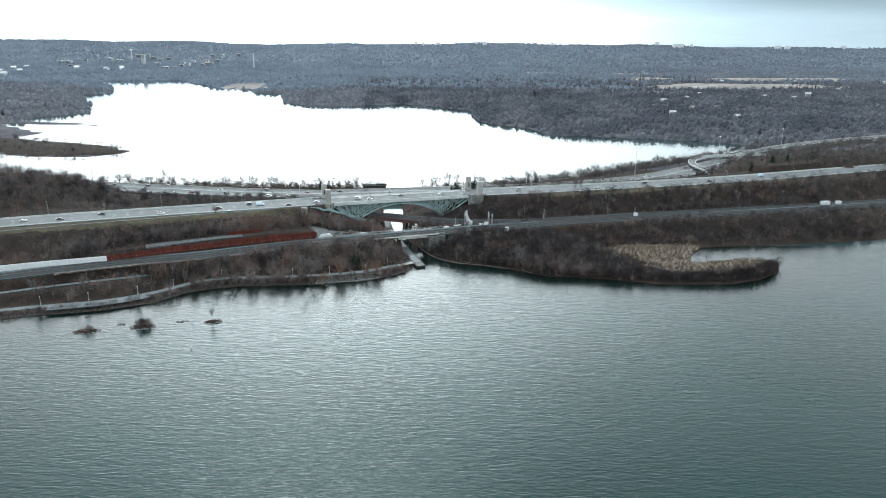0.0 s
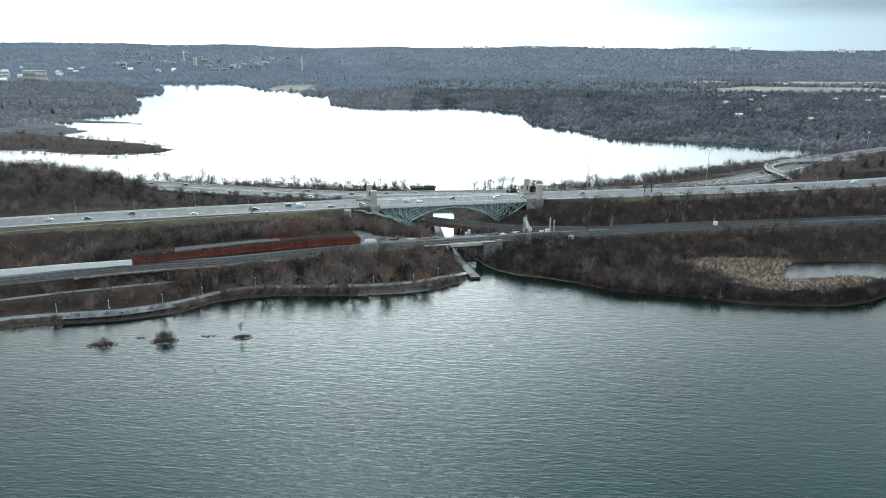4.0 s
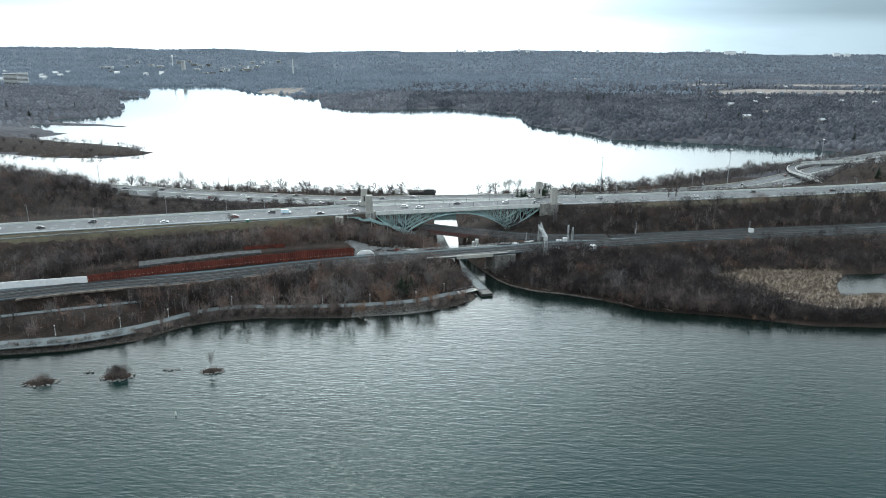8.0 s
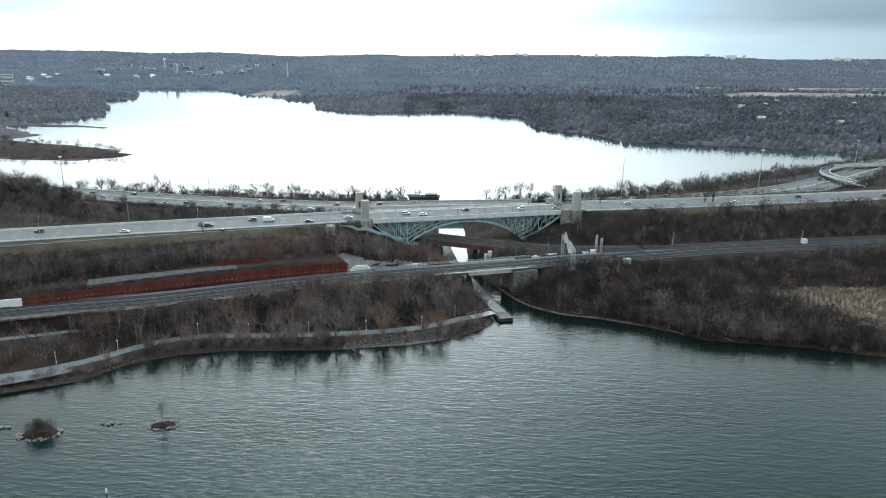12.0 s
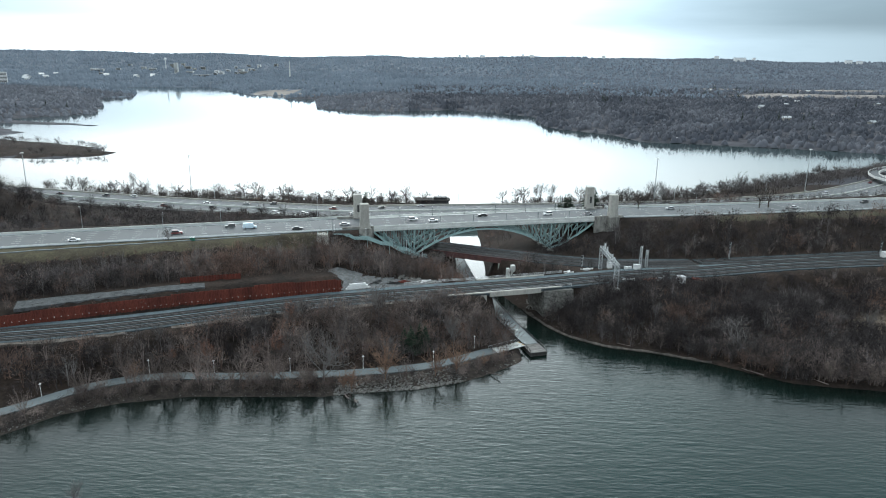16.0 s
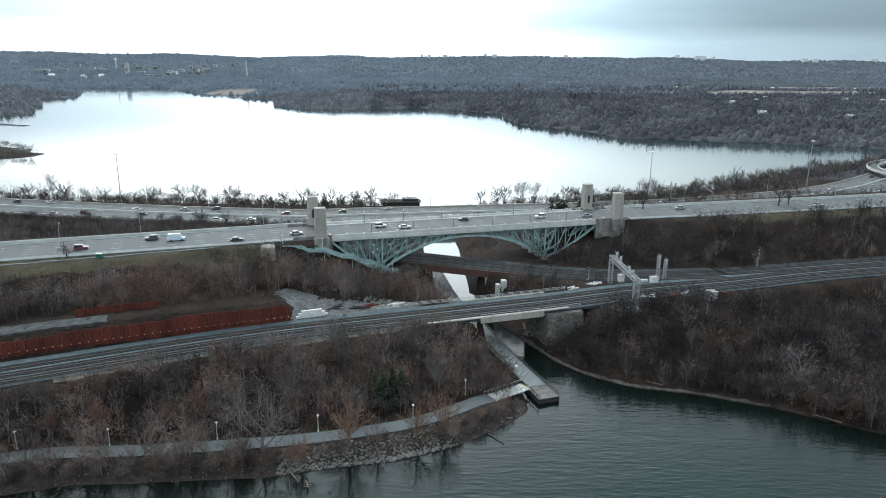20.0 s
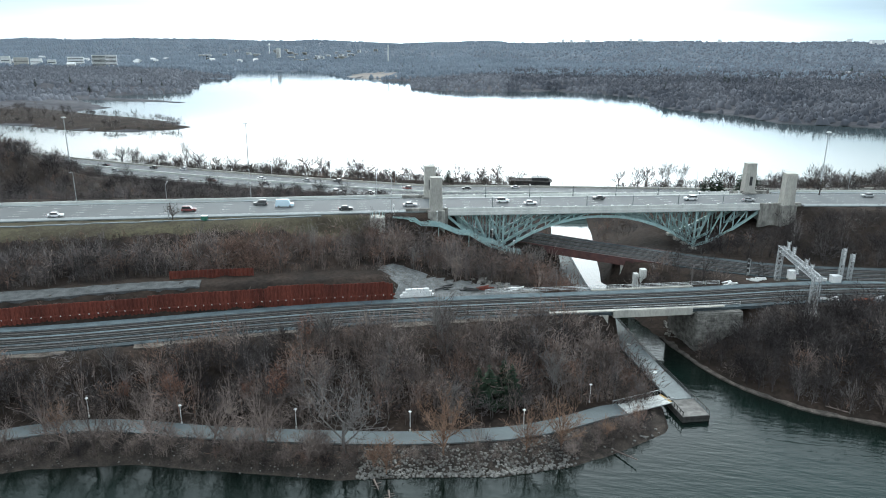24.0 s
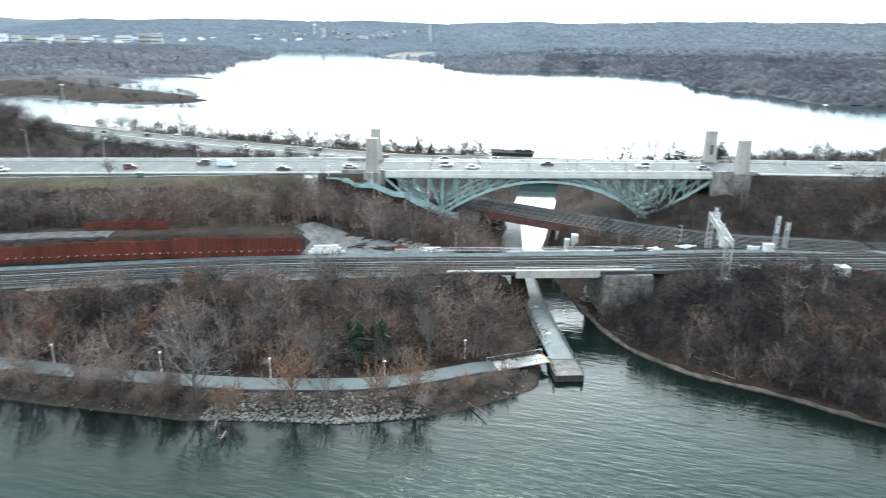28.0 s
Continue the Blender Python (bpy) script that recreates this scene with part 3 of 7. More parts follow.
path_d, _ = to_line(fc[:, 0], fc[:, 1], PATH_LINE[::3])
slot[(shore_d + path_d < 16) & (shore_d < 11) & (fc[:, 2] < 2.6) & (slot == 0) & (fc[:, 0] < -20) & (fc[:, 1] < 440)] = 7
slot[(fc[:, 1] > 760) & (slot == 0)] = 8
# the far floor takes the haze-tinted colour
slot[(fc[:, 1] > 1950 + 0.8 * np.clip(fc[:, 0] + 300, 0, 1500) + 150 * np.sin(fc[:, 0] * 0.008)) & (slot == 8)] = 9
for ring in FIELDS:
    slot[in_ring(fc[:, 0], fc[:, 1], ring)] = 10
slot[in_ring(fc[:, 0], fc[:, 1], ISLE)] = 0
ground.data.polygons.foreach_set("material_index", slot)
tagged(ground, "brown leaf-littered wooded ground falling to the water", "ground", kind="structure")


def z_at(x, y):
    """The ground's height by its grid."""
    x, y = np.asarray(x, float), np.asarray(y, float)
    i = np.clip(np.searchsorted(gx, x) - 1, 0, nx - 2)
    j = np.clip(np.searchsorted(gy, y) - 1, 0, ny - 2)
    u, v = (x - gx[i]) / (gx[i + 1] - gx[i]), (y - gy[j]) / (gy[j + 1] - gy[j])
    return GZ[i, j] * (1 - u) * (1 - v) + GZ[i + 1, j] * u * (1 - v) + GZ[i, j + 1] * (1 - u) * v + GZ[i + 1, j + 1] * u * v


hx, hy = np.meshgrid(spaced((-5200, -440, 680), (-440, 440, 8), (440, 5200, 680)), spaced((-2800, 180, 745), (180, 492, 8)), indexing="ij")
# nearness to shore: calms the ripples and drives the painted bank reflection
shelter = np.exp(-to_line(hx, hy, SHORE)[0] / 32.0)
hi = np.arange(hx.size).reshape(hx.shape)
hq = np.stack([hi[:-1, :-1], hi[1:, :-1], hi[1:, 1:], hi[:-1, 1:]], -1).reshape(-1, 4)
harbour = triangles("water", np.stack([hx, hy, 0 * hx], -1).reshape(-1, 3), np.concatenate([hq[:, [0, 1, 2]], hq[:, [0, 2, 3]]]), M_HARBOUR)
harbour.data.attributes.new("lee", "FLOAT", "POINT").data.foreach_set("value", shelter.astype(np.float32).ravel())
tagged(harbour, "rippled grey-green harbour water", "water", kind="structure")
lake = raw("water", [(-5200, 492, 0), (5200, 492, 0), (5200, 2700, 0), (-5200, 2700, 0)], [(0, 1, 2, 3)], M_LAKE)
tagged(lake, "calm lake mirroring the white overcast sky", "water", kind="structure")

# ---------- roads and railways ----------
def dashes(name, line, off, width, dash, gap, lift, parent, solid=False):
    """One line of lane paint, broken or whole, 2 cm over the paving."""
    d, n = sides_of(line)
    run = np.concatenate([[0], np.cumsum(np.linalg.norm(np.diff(line[:, :2], axis=0), axis=1))])
    verts, faces, s = [], [], 2.0
    step = 6.0 if solid else dash + gap
    while s + dash < run[-1]:
        e = s + (step if solid else dash)
        pts = []
        for q in (s, min(e, run[-1])):
            x, y, z = (np.interp(q, run, line[:, k]) for k in range(3))
            a, b = np.interp(q, run, n[:, 0]), np.interp(q, run, n[:, 1])
            pts += [(x + a * (off - width / 2), y + b * (off - width / 2), z + lift), (x + a * (off + width / 2), y + b * (off + width / 2), z + lift)]
        k = len(verts)
        verts += pts
        faces.append((k, k + 2, k + 3, k + 1))
        s += step
    return raw(name, verts, faces, M_MARK, parent)


road = ribbon("road", YORK_LINE, -9.2, 9.2, M_ASPHALT, 0.4)
tagged(road, "grey four-lane asphalt road along the ridge", "road", kind="structure")
for off in (-5.4, -2.0, 1.6, 5.2):
    dashes("lane_marking", YORK_LINE, off, 0.16, 3.0, 6.0, 0.02, road)
for off in (-8.7, 8.7):
    dashes("edge_line", YORK_LINE, off, 0.14, 6, 0, 0.02, road, True)
off_bridge = [cut_line(YORK_LINE, -900, -92), cut_line(YORK_LINE, 28, 900)]
for line in off_bridge:
    walk_strip = ribbon("pavement", line, -12.2, -9.4, M_DECK, 0.35, 0.14)
    tagged(walk_strip, "grey concrete pavement beside the road", "pavement", kind="structure")
    far_walk = ribbon("pavement", line, 9.4, 11.6, M_DECK, 0.35, 0.14)
    tagged(far_walk, "grey concrete pavement beside the road", "pavement", kind="structure")
    wall_far = ribbon("barrier", line, 11.9, 12.3, M_PALE, 1.1, 0.85)
    tagged(wall_far, "low pale concrete roadside barrier", "barrier", "roadside barriers")

verge_line = YORK_LINE[(YORK_LINE[:, 0] > -330) & (YORK_LINE[:, 0] < -125)]
vd, vn = sides_of(verge_line)
voff = np.interp(verge_line[:, 0], [-330, -125], [-23.0, -13.6])
foot_line = np.stack([verge_line[:, 0] + vn[:, 0] * voff, verge_line[:, 1] + vn[:, 1] * voff, 0 * voff], 1)
foot_line[:, 2] = z_at(foot_line[:, 0], foot_line[:, 1]) + 0.22
footpath = ribbon("footpath", foot_line, -0.5, 0.5, M_PATH, 0.5)
tagged(footpath, "narrow pale footpath across the grass verge", "path", kind="structure")

highway = ribbon("road", HWY_LINE, -15.5, 15.5, M_ASPHALT, 0.4)
tagged(highway, "wide grey motorway beside the lake", "road", kind="structure")
for off in (-11.2, -7.6, -4.0, 4.0, 7.6, 11.2):
    dashes("lane_marking", HWY_LINE, off, 0.17, 3.0, 6.0, 0.02, highway)
for off in (-14.6, -1.5, 1.5, 14.6):
    dashes("edge_line", HWY_LINE, off, 0.15, 6, 0, 0.02, highway, True)
for o, lab in ((0.0, "pale concrete median barrier of the motorway"), (15.9, "concrete motorway edge barrier"), (-15.9, "concrete motorway edge barrier")):
    tagged(ribbon("barrier", HWY_LINE, o - 0.3, o + 0.3, M_PALE if o <= 0 else M_CONC, 1.3, 0.9), lab, "barrier", "motorway barriers")

path = ribbon("pavement", PATH_LINE, -2.3, 2.3, M_PATH, 0.3)
tagged(path, "pale asphalt waterfront path", "path", kind="structure")
plaza = ribbon("pavement", PATH_LINE[(PATH_LINE[:, 0] > -216) & (PATH_LINE[:, 0] < -170)], -6.5, -2.3, M_PATH, 0.3)
tagged(plaza, "paved viewing area beside the waterfront path", "path", kind="structure")
trail = ribbon("pavement", TRAIL_LINE, -1.6, 1.6, M_PATH, 0.3)
tagged(trail, "narrow paved trail on the wooded bank", "path", kind="structure")

# slip road by the lake
RAMP_LINE = smooth_line([(250, 650, 20), (276, 700, 15), (283, 742, 13), (283, 780, 12), (295, 812, 12), (325, 840, 12), (370, 858, 11), (420, 868, 10)], 5)
ramp_road = ribbon("slip_road", RAMP_LINE, -3.6, 3.6, M_ASPHALT, 1.2)
for o in (-3.8, 3.8):
    ribbon("parapet", RAMP_LINE, o - 0.2, o + 0.2, M_PALE, 1.9, 0.9, ramp_road)
tagged(ramp_road, "pale curved motorway slip road", "road", kind="structure")

# near tracks
tracks = ribbon("railway_bed", RAIL_LINE, -7.9, 7.9, M_BALLAST, 0.8, -0.35)
tagged(tracks, "dark ballast bed of the railway", "railway", kind="structure")
service = ribbon("service_strip", RAIL_LINE, 5.1, 7.8, M_SERVICE, 0.3, -0.2, tracks)
ribbon("service_strip", RAIL_LINE, 0.6, 1.7, M_SERVICE, 0.3, -0.3, tracks)


rg = np.random.RandomState(44)
for x0, x1 in ((-232, -150), (-142, -96), (-90, -58)):
    edge = RAIL_LINE[(RAIL_LINE[:, 0] > x0) & (RAIL_LINE[:, 0] < x1)]
    shoulder = ribbon("gravel_shoulder", edge, -9.2 - 1.8 * rg.rand(len(edge)), -7.85, M_SPOIL, 0.7, -0.42)
    tagged(shoulder, "pale dug earth and gravel along the track edge", "gravel", kind="structure")


def track(name, line, off, label):
    """Sleepers' band and two rails."""
    t = empty(name)
    tagged(t, label, "railway track", "railway tracks")
    ribbon("sleeper_band", line, off - 1.3, off + 1.3, M_TIE, 0.25, -0.18, t)
    for r in (-0.72, 0.72):
        ribbon("rail", line, off + r - 0.09, off + r + 0.09, M_RAIL, 0.2, 0.06, t)
    return t


for off in (-4.9, -0.9, 3.2):
    track("railway_track", RAIL_LINE, off, "railway track with worn steel rails on ballast")
back = ribbon("railway_bed", RAIL2_LINE, -7.4, 7.4, M_BALLAST, 0.7, -0.35)
tagged(back, "dark ballast bed of the railway under the bridge", "railway", kind="structure")
for off in (-5.2, -1.2, 2.8):
    track("railway_track", RAIL2_LINE, off, "railway track passing beneath the arch bridge")
yard = smooth_line([(62, 513, 12), (110, 526, 12), (165, 541, 12), (250, 563, 12), (400, 604, 12)], 5)
beds = ribbon("railway_bed", yard, -6.0, 5.0, M_BALLAST, 0.7, -0.35)
tagged(beds, "dark ballast bed of sidings on the ridge", "railway", kind="structure")
for off in (-3.4, 0.8):
    track("railway_track", yard, off, "siding track with worn steel rails")

# ---------- arch bridge ----------
BU, BV = Vector((0.9503, 0.3112, 0)), Vector((-0.3112, 0.9503, 0))
BRIDGE = Matrix(((BU.x, BV.x, 0, -87), (BU.y, BV.y, 0, 508), (0, 0, 1, 0), (0, 0, 0, 1)))


def chord(u):
    """Height of the arch's lower chord at u metres along the bridge."""
    if u < 22:
        s = (u - 3) / 19
        return 9.8 + 12.2 * (1 - s) ** 1.45
    if u > 90:
        s = (113 - u) / 23
        return 9.8 + 12.2 * (1 - s) ** 1.45
    s = abs(u - 56) / 34
    return 9.8 + 11.2 * (1 - s**2.1)


bridge = empty("arch_bridge", BRIDGE)
tagged(bridge, "pale green steel arch bridge with a concrete deck", "bridge")
part("deck", one_box(1, -0.3, 22.6, 118, 21.3, 23.55), M_CONC, bridge)
for v in (0.0, 21.0):
    part("fascia", one_box(1, v - 0.5, 22.5, 118, v + 0.5, 23.7, 0.05), M_PALE, bridge)
    part("parapet", one_box(1, v - 0.22, 23.7, 118, v + 0.22, 24.85, 0.06), M_PALE, bridge, "pale concrete parapet")
    part("kerb", one_box(1, v + (0.36 if v < 5 else -1.7), 23.66, 118, v + (1.7 if v < 5 else -0.36), 24.12), M_PALE, bridge)
    for k in range(19):
        part("parapet_post", one_box(2 + k * 6.3, v - 0.4, 23.7, 2.7 + k * 6.3, v + 0.4, 25.1, 0.05), M_PALE, bridge)
panels = list(np.linspace(3, 22, 5)) + list(np.linspace(22, 90, 15))[1:] + list(np.linspace(90, 113, 6))[1:]
for v in (1.2, 7.4, 13.6, 19.8):
    part("top_chord", one_box(1.5, v - 0.25, 22.0, 117, v + 0.25, 22.48), M_STEEL, bridge)
    for a, b in zip(panels[:-1], panels[1:]):
        part("arch_rib", one_beam((a, v, chord(a)), (b, v, chord(b)), 0.7, 0.8), M_STEEL, bridge)
        if 22.3 - min(chord(a), chord(b)) > 1.5:
            toward = (a < 22) or (56 < a < 90)
            p, r = ((a, v, 22.2), (b, v, chord(b))) if toward else ((a, v, chord(a)), (b, v, 22.2))
            part("diagonal", one_beam(p, r, 0.3, 0.34), M_STEEL, bridge)
    for u in panels[1:-1]:
        if 22.3 - chord(u) > 0.9:
            w = 0.55 if u in (22, 90) else 0.32
            part("post", one_beam((u, v, chord(u)), (u, v, 22.2), w, w), M_STEEL, bridge)
for u in panels[::1]:
    part("floor_beam", one_beam((u, 0.9, 22.2), (u, 20.1, 22.2), 0.3, 0.55), M_STEEL, bridge)
for u in (22, 90):
    for v in (1.2, 7.4, 13.6, 19.8):
        part("bearing", one_box(u - 1.3, v - 1.1, 6.0, u + 1.3, v + 1.1, 9.5, 0.2), M_CONC, bridge)
    for z in (12, 15.5, 19):
        part("cross_brace", one_beam((u, 1.2, z), (u, 19.8, z), 0.3, 0.3), M_STEEL, bridge)


def pylon(u, v):
    """A tapered concrete pylon with a dark slab for a shaded recess, and a thin cap."""
    top = empty("bridge_pylon", BRIDGE @ pose(u, v, 0))
    tagged(top, "tall tapered concrete pylon beside the bridge deck", "pylon", "bridge pylons")
    bm = bmesh.new()
    r = box(bm, -2.2, -1.75, 20.5, 2.2, 1.75, 35.1)
    for w in r:
        if w.co.z > 30:
            w.co.x *= 0.84
            w.co.y *= 0.84
    bmesh.ops.bevel(bm, geom=list(bm.edges), offset=0.12, segments=1, affect="EDGES")
    part("shaft", bm, M_CONC, top)
    part("cap", one_box(-1.95, -1.55, 35.1, 1.95, 1.55, 35.45, 0.08), M_CONC, top)
    part("plinth", one_box(-2.8, -2.3, 5.0, 2.8, 2.3, 24.6, 0.15), M_STAINED, top)
    s = 1 if v < 5 else -1
    # black slab on the road-side face paints the shade of a recess
    part("niche_shade", one_box(-0.5, s * 1.6 - 0.1, 27.2, 0.5, s * 1.6 + 0.1, 30.6), M_DARK, top, "dark slab standing in for a shaded recess")
    return top


for u, v in ((-1.1, -0.6), (-1.1, 21.6), (121.4, -0.6), (119.6, 21.6)):
    pylon(u, v)
for u0, u1 in ((-9, 3), (114, 127)):
    ab = part("abutment", one_box(u0, -0.1, 4.0, u1, 21.1, 22.4, 0.2), M_STAINED)
    ab.matrix_basis = BRIDGE
    tagged(ab, "stained concrete bridge abutment", "abutment", "bridge abutments")
    for v in (-0.2, 21.2):
        wing = part("wing_wall", one_box(u0 - 2, v - 0.5, 4.0, u1, v + 0.5, 25.0, 0.1), M_STAINED)
        wing.matrix_basis = BRIDGE
        tagged(wing, "stained concrete wing wall of the bridge", "wing wall", "wing walls")

# round lookout beside the pylon
bm = bmesh.new()
bmesh.ops.create_cone(bm, cap_ends=True, segments=20, radius1=2.5, radius2=2.4, depth=5.0)
lookout = part("lookout_base", bm, M_CONC)
lookout.matrix_basis = pose(-104, 494.5, 21.8)
tagged(lookout, "round pale concrete lookout at the road edge", "lookout")
for k in range(12):
    a = k / 12 * 2 * math.pi
    part("rail_post", one_box(2.2 * math.cos(a) - 0.06, 2.2 * math.sin(a) - 0.06, 2.5, 2.2 * math.cos(a) + 0.06, 2.2 * math.sin(a) + 0.06, 3.5), M_STEEL, lookout)

# stairs down to the arch's foot
STAIR = [(-15.5, 22.6), (-8.5, 22.2), (-6.5, 20.8), (-0.5, 20.4), (6.0, 17.6), (9.5, 17.3), (13.8, 14.6), (17.0, 14.4), (24.0, 10.6), (27.0, 10.4)]
stair = empty("steel_stairs", BRIDGE @ pose(0, -4.5, 0))
tagged(stair, "pale green steel stairway from the road down to the canal", "stairs")
for (a, za), (b, zb) in zip(STAIR[:-1], STAIR[1:]):
    for v in (-0.9, 0.9):
        part("stringer", one_beam((a, v, za - 0.2), (b, v, zb - 0.2), 0.12, 0.4), M_STEEL, stair)
        part("handrail", one_beam((a, v, za + 1.05), (b, v, zb + 1.05), 0.09, 0.09), M_STEEL, stair)
        part("mesh_infill", one_beam((a, v, za + 0.5), (b, v, zb + 0.5), 0.03, 0.75), M_STEEL, stair)
    steep = abs(za - zb) > 0.8
    n = int(abs(za - zb) / 0.18) if steep else 1
    for k in range(n):
        x0, x1 = a + (b - a) * k / n, a + (b - a) * (k + 1) / n
        z = za + (zb - za) * (k + 0.5) / n
        part("tread" if steep else "landing", one_box(x0, -0.85, z - 0.05, x1, 0.85, z), M_STEEL, stair)
for u, z in STAIR[1::2]:
    zg = float(z_at(*(stair.matrix_basis @ Vector((u, 0, 0))).xy))
    part("support_post", one_box(u - 0.12, -0.12, zg - 0.5, u + 0.12, 0.12, z - 0.2), M_STEEL, stair)

# ---------- near railway bridge over the canal ----------
def near_line(line, x):
    k = int(np.argmin(abs(line[:, 0] - x)))
    return k


rb = empty("railway_bridge")
tagged(rb, "low railway bridge with a pale concrete girder over the canal", "bridge")
span = RAIL_LINE[near_line(RAIL_LINE, -35):near_line(RAIL_LINE, -7) + 1]
ribbon("girder", RAIL_LINE[near_line(RAIL_LINE, -35):near_line(RAIL_LINE, -14) + 1], -8.6, -7.6, M_CONC, 1.7, 0.15, rb)
ribbon("girder", span, 7.6, 8.4, M_CONC, 1.7, 0.15, rb)
ledge = RAIL_LINE[near_line(RAIL_LINE, -50):near_line(RAIL_LINE, -6) + 1]
ribbon("deck_slab", span, -7.6, 7.6, M_CONC, 0.7, -0.9, rb)
ribbon("walkway", ledge, -8.5, -7.4, M_CONC, 0.22, 0.36, rb)


def railing(parent, line, off, base, height, mat, every=2, bars=2):
    d, n = sides_of(line)
    for k in range(0, len(line), every):
        x, y = line[k, 0] + n[k, 0] * off, line[k, 1] + n[k, 1] * off
        part("rail_post", one_box(x - 0.05, y - 0.05, line[k, 2] + base, x + 0.05, y + 0.05, line[k, 2] + base + height), mat, parent)
    for b in range(bars):
        h = base + height * (b + 1) / bars
        ribbon("rail_bar", line, off - 0.05, off + 0.05, mat, 0.09, h, parent)


railing(rb, RAIL_LINE[near_line(RAIL_LINE, -62):near_line(RAIL_LINE, 8)], 8.3, 0.0, 1.2, M_GALV, 1, 3)
railing(rb, RAIL_LINE[near_line(RAIL_LINE, -33):near_line(RAIL_LINE, 2)], -8.3, 0.2, 1.0, M_GALV, 1, 2)
west = part("abutment", one_box(-2.5, -8.4, -2, 2.0, 8.4, 11.0, 0.1), M_CONC, rb)
west.matrix_basis = pose(-37.2, 466.6, 0, 0, 0, 20)

# coursed masonry abutment
masonry = empty("masonry_abutment", pose(-10.0, 465.6, 0, 0, 0, 20))
tagged(masonry, "old coursed limestone abutment under the railway", "abutment")
part("core", one_box(0.2, 0.2, -1, 12.4, 16.0, 11.0), M_MASON, masonry)
rm = random.Random(3)
for zi in range(16):
    z = -0.2 + zi * 0.68
    x = 0.0
    while x < 12.2:
        w = rm.uniform(0.8, 1.7)
        part("stone", one_box(x, rm.uniform(-0.14, 0.02), z, min(x + w - 0.05, 12.5), 0.2, z + 0.63), M_MASON, masonry)
        x += w
    y = 0.1
    while y < 11:
        w = rm.uniform(0.8, 1.7)
        part("stone", one_box(rm.uniform(-0.14, 0.02), y, z, 0.2, y + w - 0.05, z + 0.63), M_MASON, masonry)
        y += w

# twin concrete pillars left standing by the canal
pil = empty("concrete_pillars", pose(-22, 503, 0, 0, 0, 15))
tagged(pil, "pair of weathered concrete pillars beside the canal", "pillar")
part("pillar", one_box(-1.9, -0.9, -1.5, -0.5, 0.9, 9.0, 0.08), M_PALE, pil)
part("pillar", one_box(0.1, -1.0, -1.5, 1.9, 1.0, 10.4, 0.08), M_PALE, pil)

# ---------- girder bridge of the rear tracks ----------
gb = empty("girder_bridge")
tagged(gb, "dark red plate-girder railway bridge over the canal", "bridge")
span2 = RAIL2_LINE[near_line(RAIL2_LINE, -58):near_line(RAIL2_LINE, -12) + 1]
ribbon("plate_girder", span2, -7.6, -7.1, M_DARKRED, 2.6, -0.3, gb)
ribbon("plate_girder", span2, 7.1, 7.6, M_DARKRED, 2.6, -0.3, gb)
ribbon("deck_slab", span2, -7.1, 7.1, M_DARKRED, 0.5, -1.0, gb)
for px, py in ((-55, 527), (-25, 517)):
    part("abutment", one_box(px - 2.5, py - 7, -2, px + 2.5, py + 8, 9.2, 0.15), M_CONC, gb)

# motorway bridge over the canal
hb = empty("motorway_bridge")
tagged(hb, "flat concrete motorway bridge over the canal mouth", "bridge")
span3 = HWY_LINE[near_line(HWY_LINE, -68):near_line(HWY_LINE, -24) + 1]
ribbon("girder", span3, -15.5, 15.5, M_CONC, 1.5, -0.45, hb)
for px, py in ((-66.5, 632), (-31, 639)):
    part("abutment", one_box(px - 1.5, py - 15, -2, px + 1.5, py + 15, 4.6, 0.1), M_CONC, hb)

# ---------- canal walkway and dock ----------
CANAL_WALK = smooth_line([(-16.6, 436.5, 1.6), (-24.6, 458.5, 1.6), (-32.8, 484.5, 1.6), (-40.2, 506.5, 1.6), (-46.6, 538.5, 1.6), (-51, 560, 1.6)], 3)
pierw = empty("canal_walkway")
tagged(pierw, "long pale concrete walkway on piles beside the canal", "walkway")
walk_half = np.interp(CANAL_WALK[:, 1], [480, 496], [2.6, 3.4])
ribbon("deck", CANAL_WALK, -walk_half, walk_half, M_DECK, 0.5, 0, pierw)
railing(pierw, CANAL_WALK, -2.4, 0, 1.1, M_DARK, 1, 3)
railing(pierw, CANAL_WALK[3:], 2.4, 0, 1.1, M_DARK, 1, 3)
for k in range(0, len(CANAL_WALK), 3):
    x, y, z = CANAL_WALK[k]
    part("support_post", one_box(x - 0.3, y - 0.3, -2.5, x + 0.3, y + 0.3, 1.1), M_CONC, pierw)
for k in (4, 9):
    x, y, z = CANAL_WALK[k]
    part("painted_ring", one_box(x - 0.5, y - 0.5, z + 0.004, x + 0.5, y + 0.5, z + 0.012), M_MARK, pierw, "white painted pavement symbol")

dock = empty("timber_dock", pose(-15.5, 433.0, 0, 0, 0, 20))
tagged(dock, "weathered timber dock platform at the canal mouth", "dock")
for k in range(15):
    part("plank", one_box(-3.0, -3.4 + k * 0.48, 1.35, 3.0, -3.4 + k * 0.48 + 0.44, 1.45), M_PLANK, dock)
for x in (-2.9, -1.0, 1.0, 2.9):
    for y in (-3.2, 0, 3.3):
        part("support_post", one_box(x - 0.18, y - 0.18, -2.5, x + 0.18, y + 0.18, 1.34), M_TIE, dock)
for x0, y0, x1, y1 in ((-3.0, -3.4, 3.0, -3.2), (-3.0, 3.5, 3.0, 3.7), (-3.02, -3.2, -2.85, 3.5), (2.85, -3.2, 3.02, 3.5)):
    for k in range(4):
        part("crib_timber", one_box(x0, y0, -0.5 + k * 0.46, x1, y1, -0.08 + k * 0.46), M_TIE, dock)
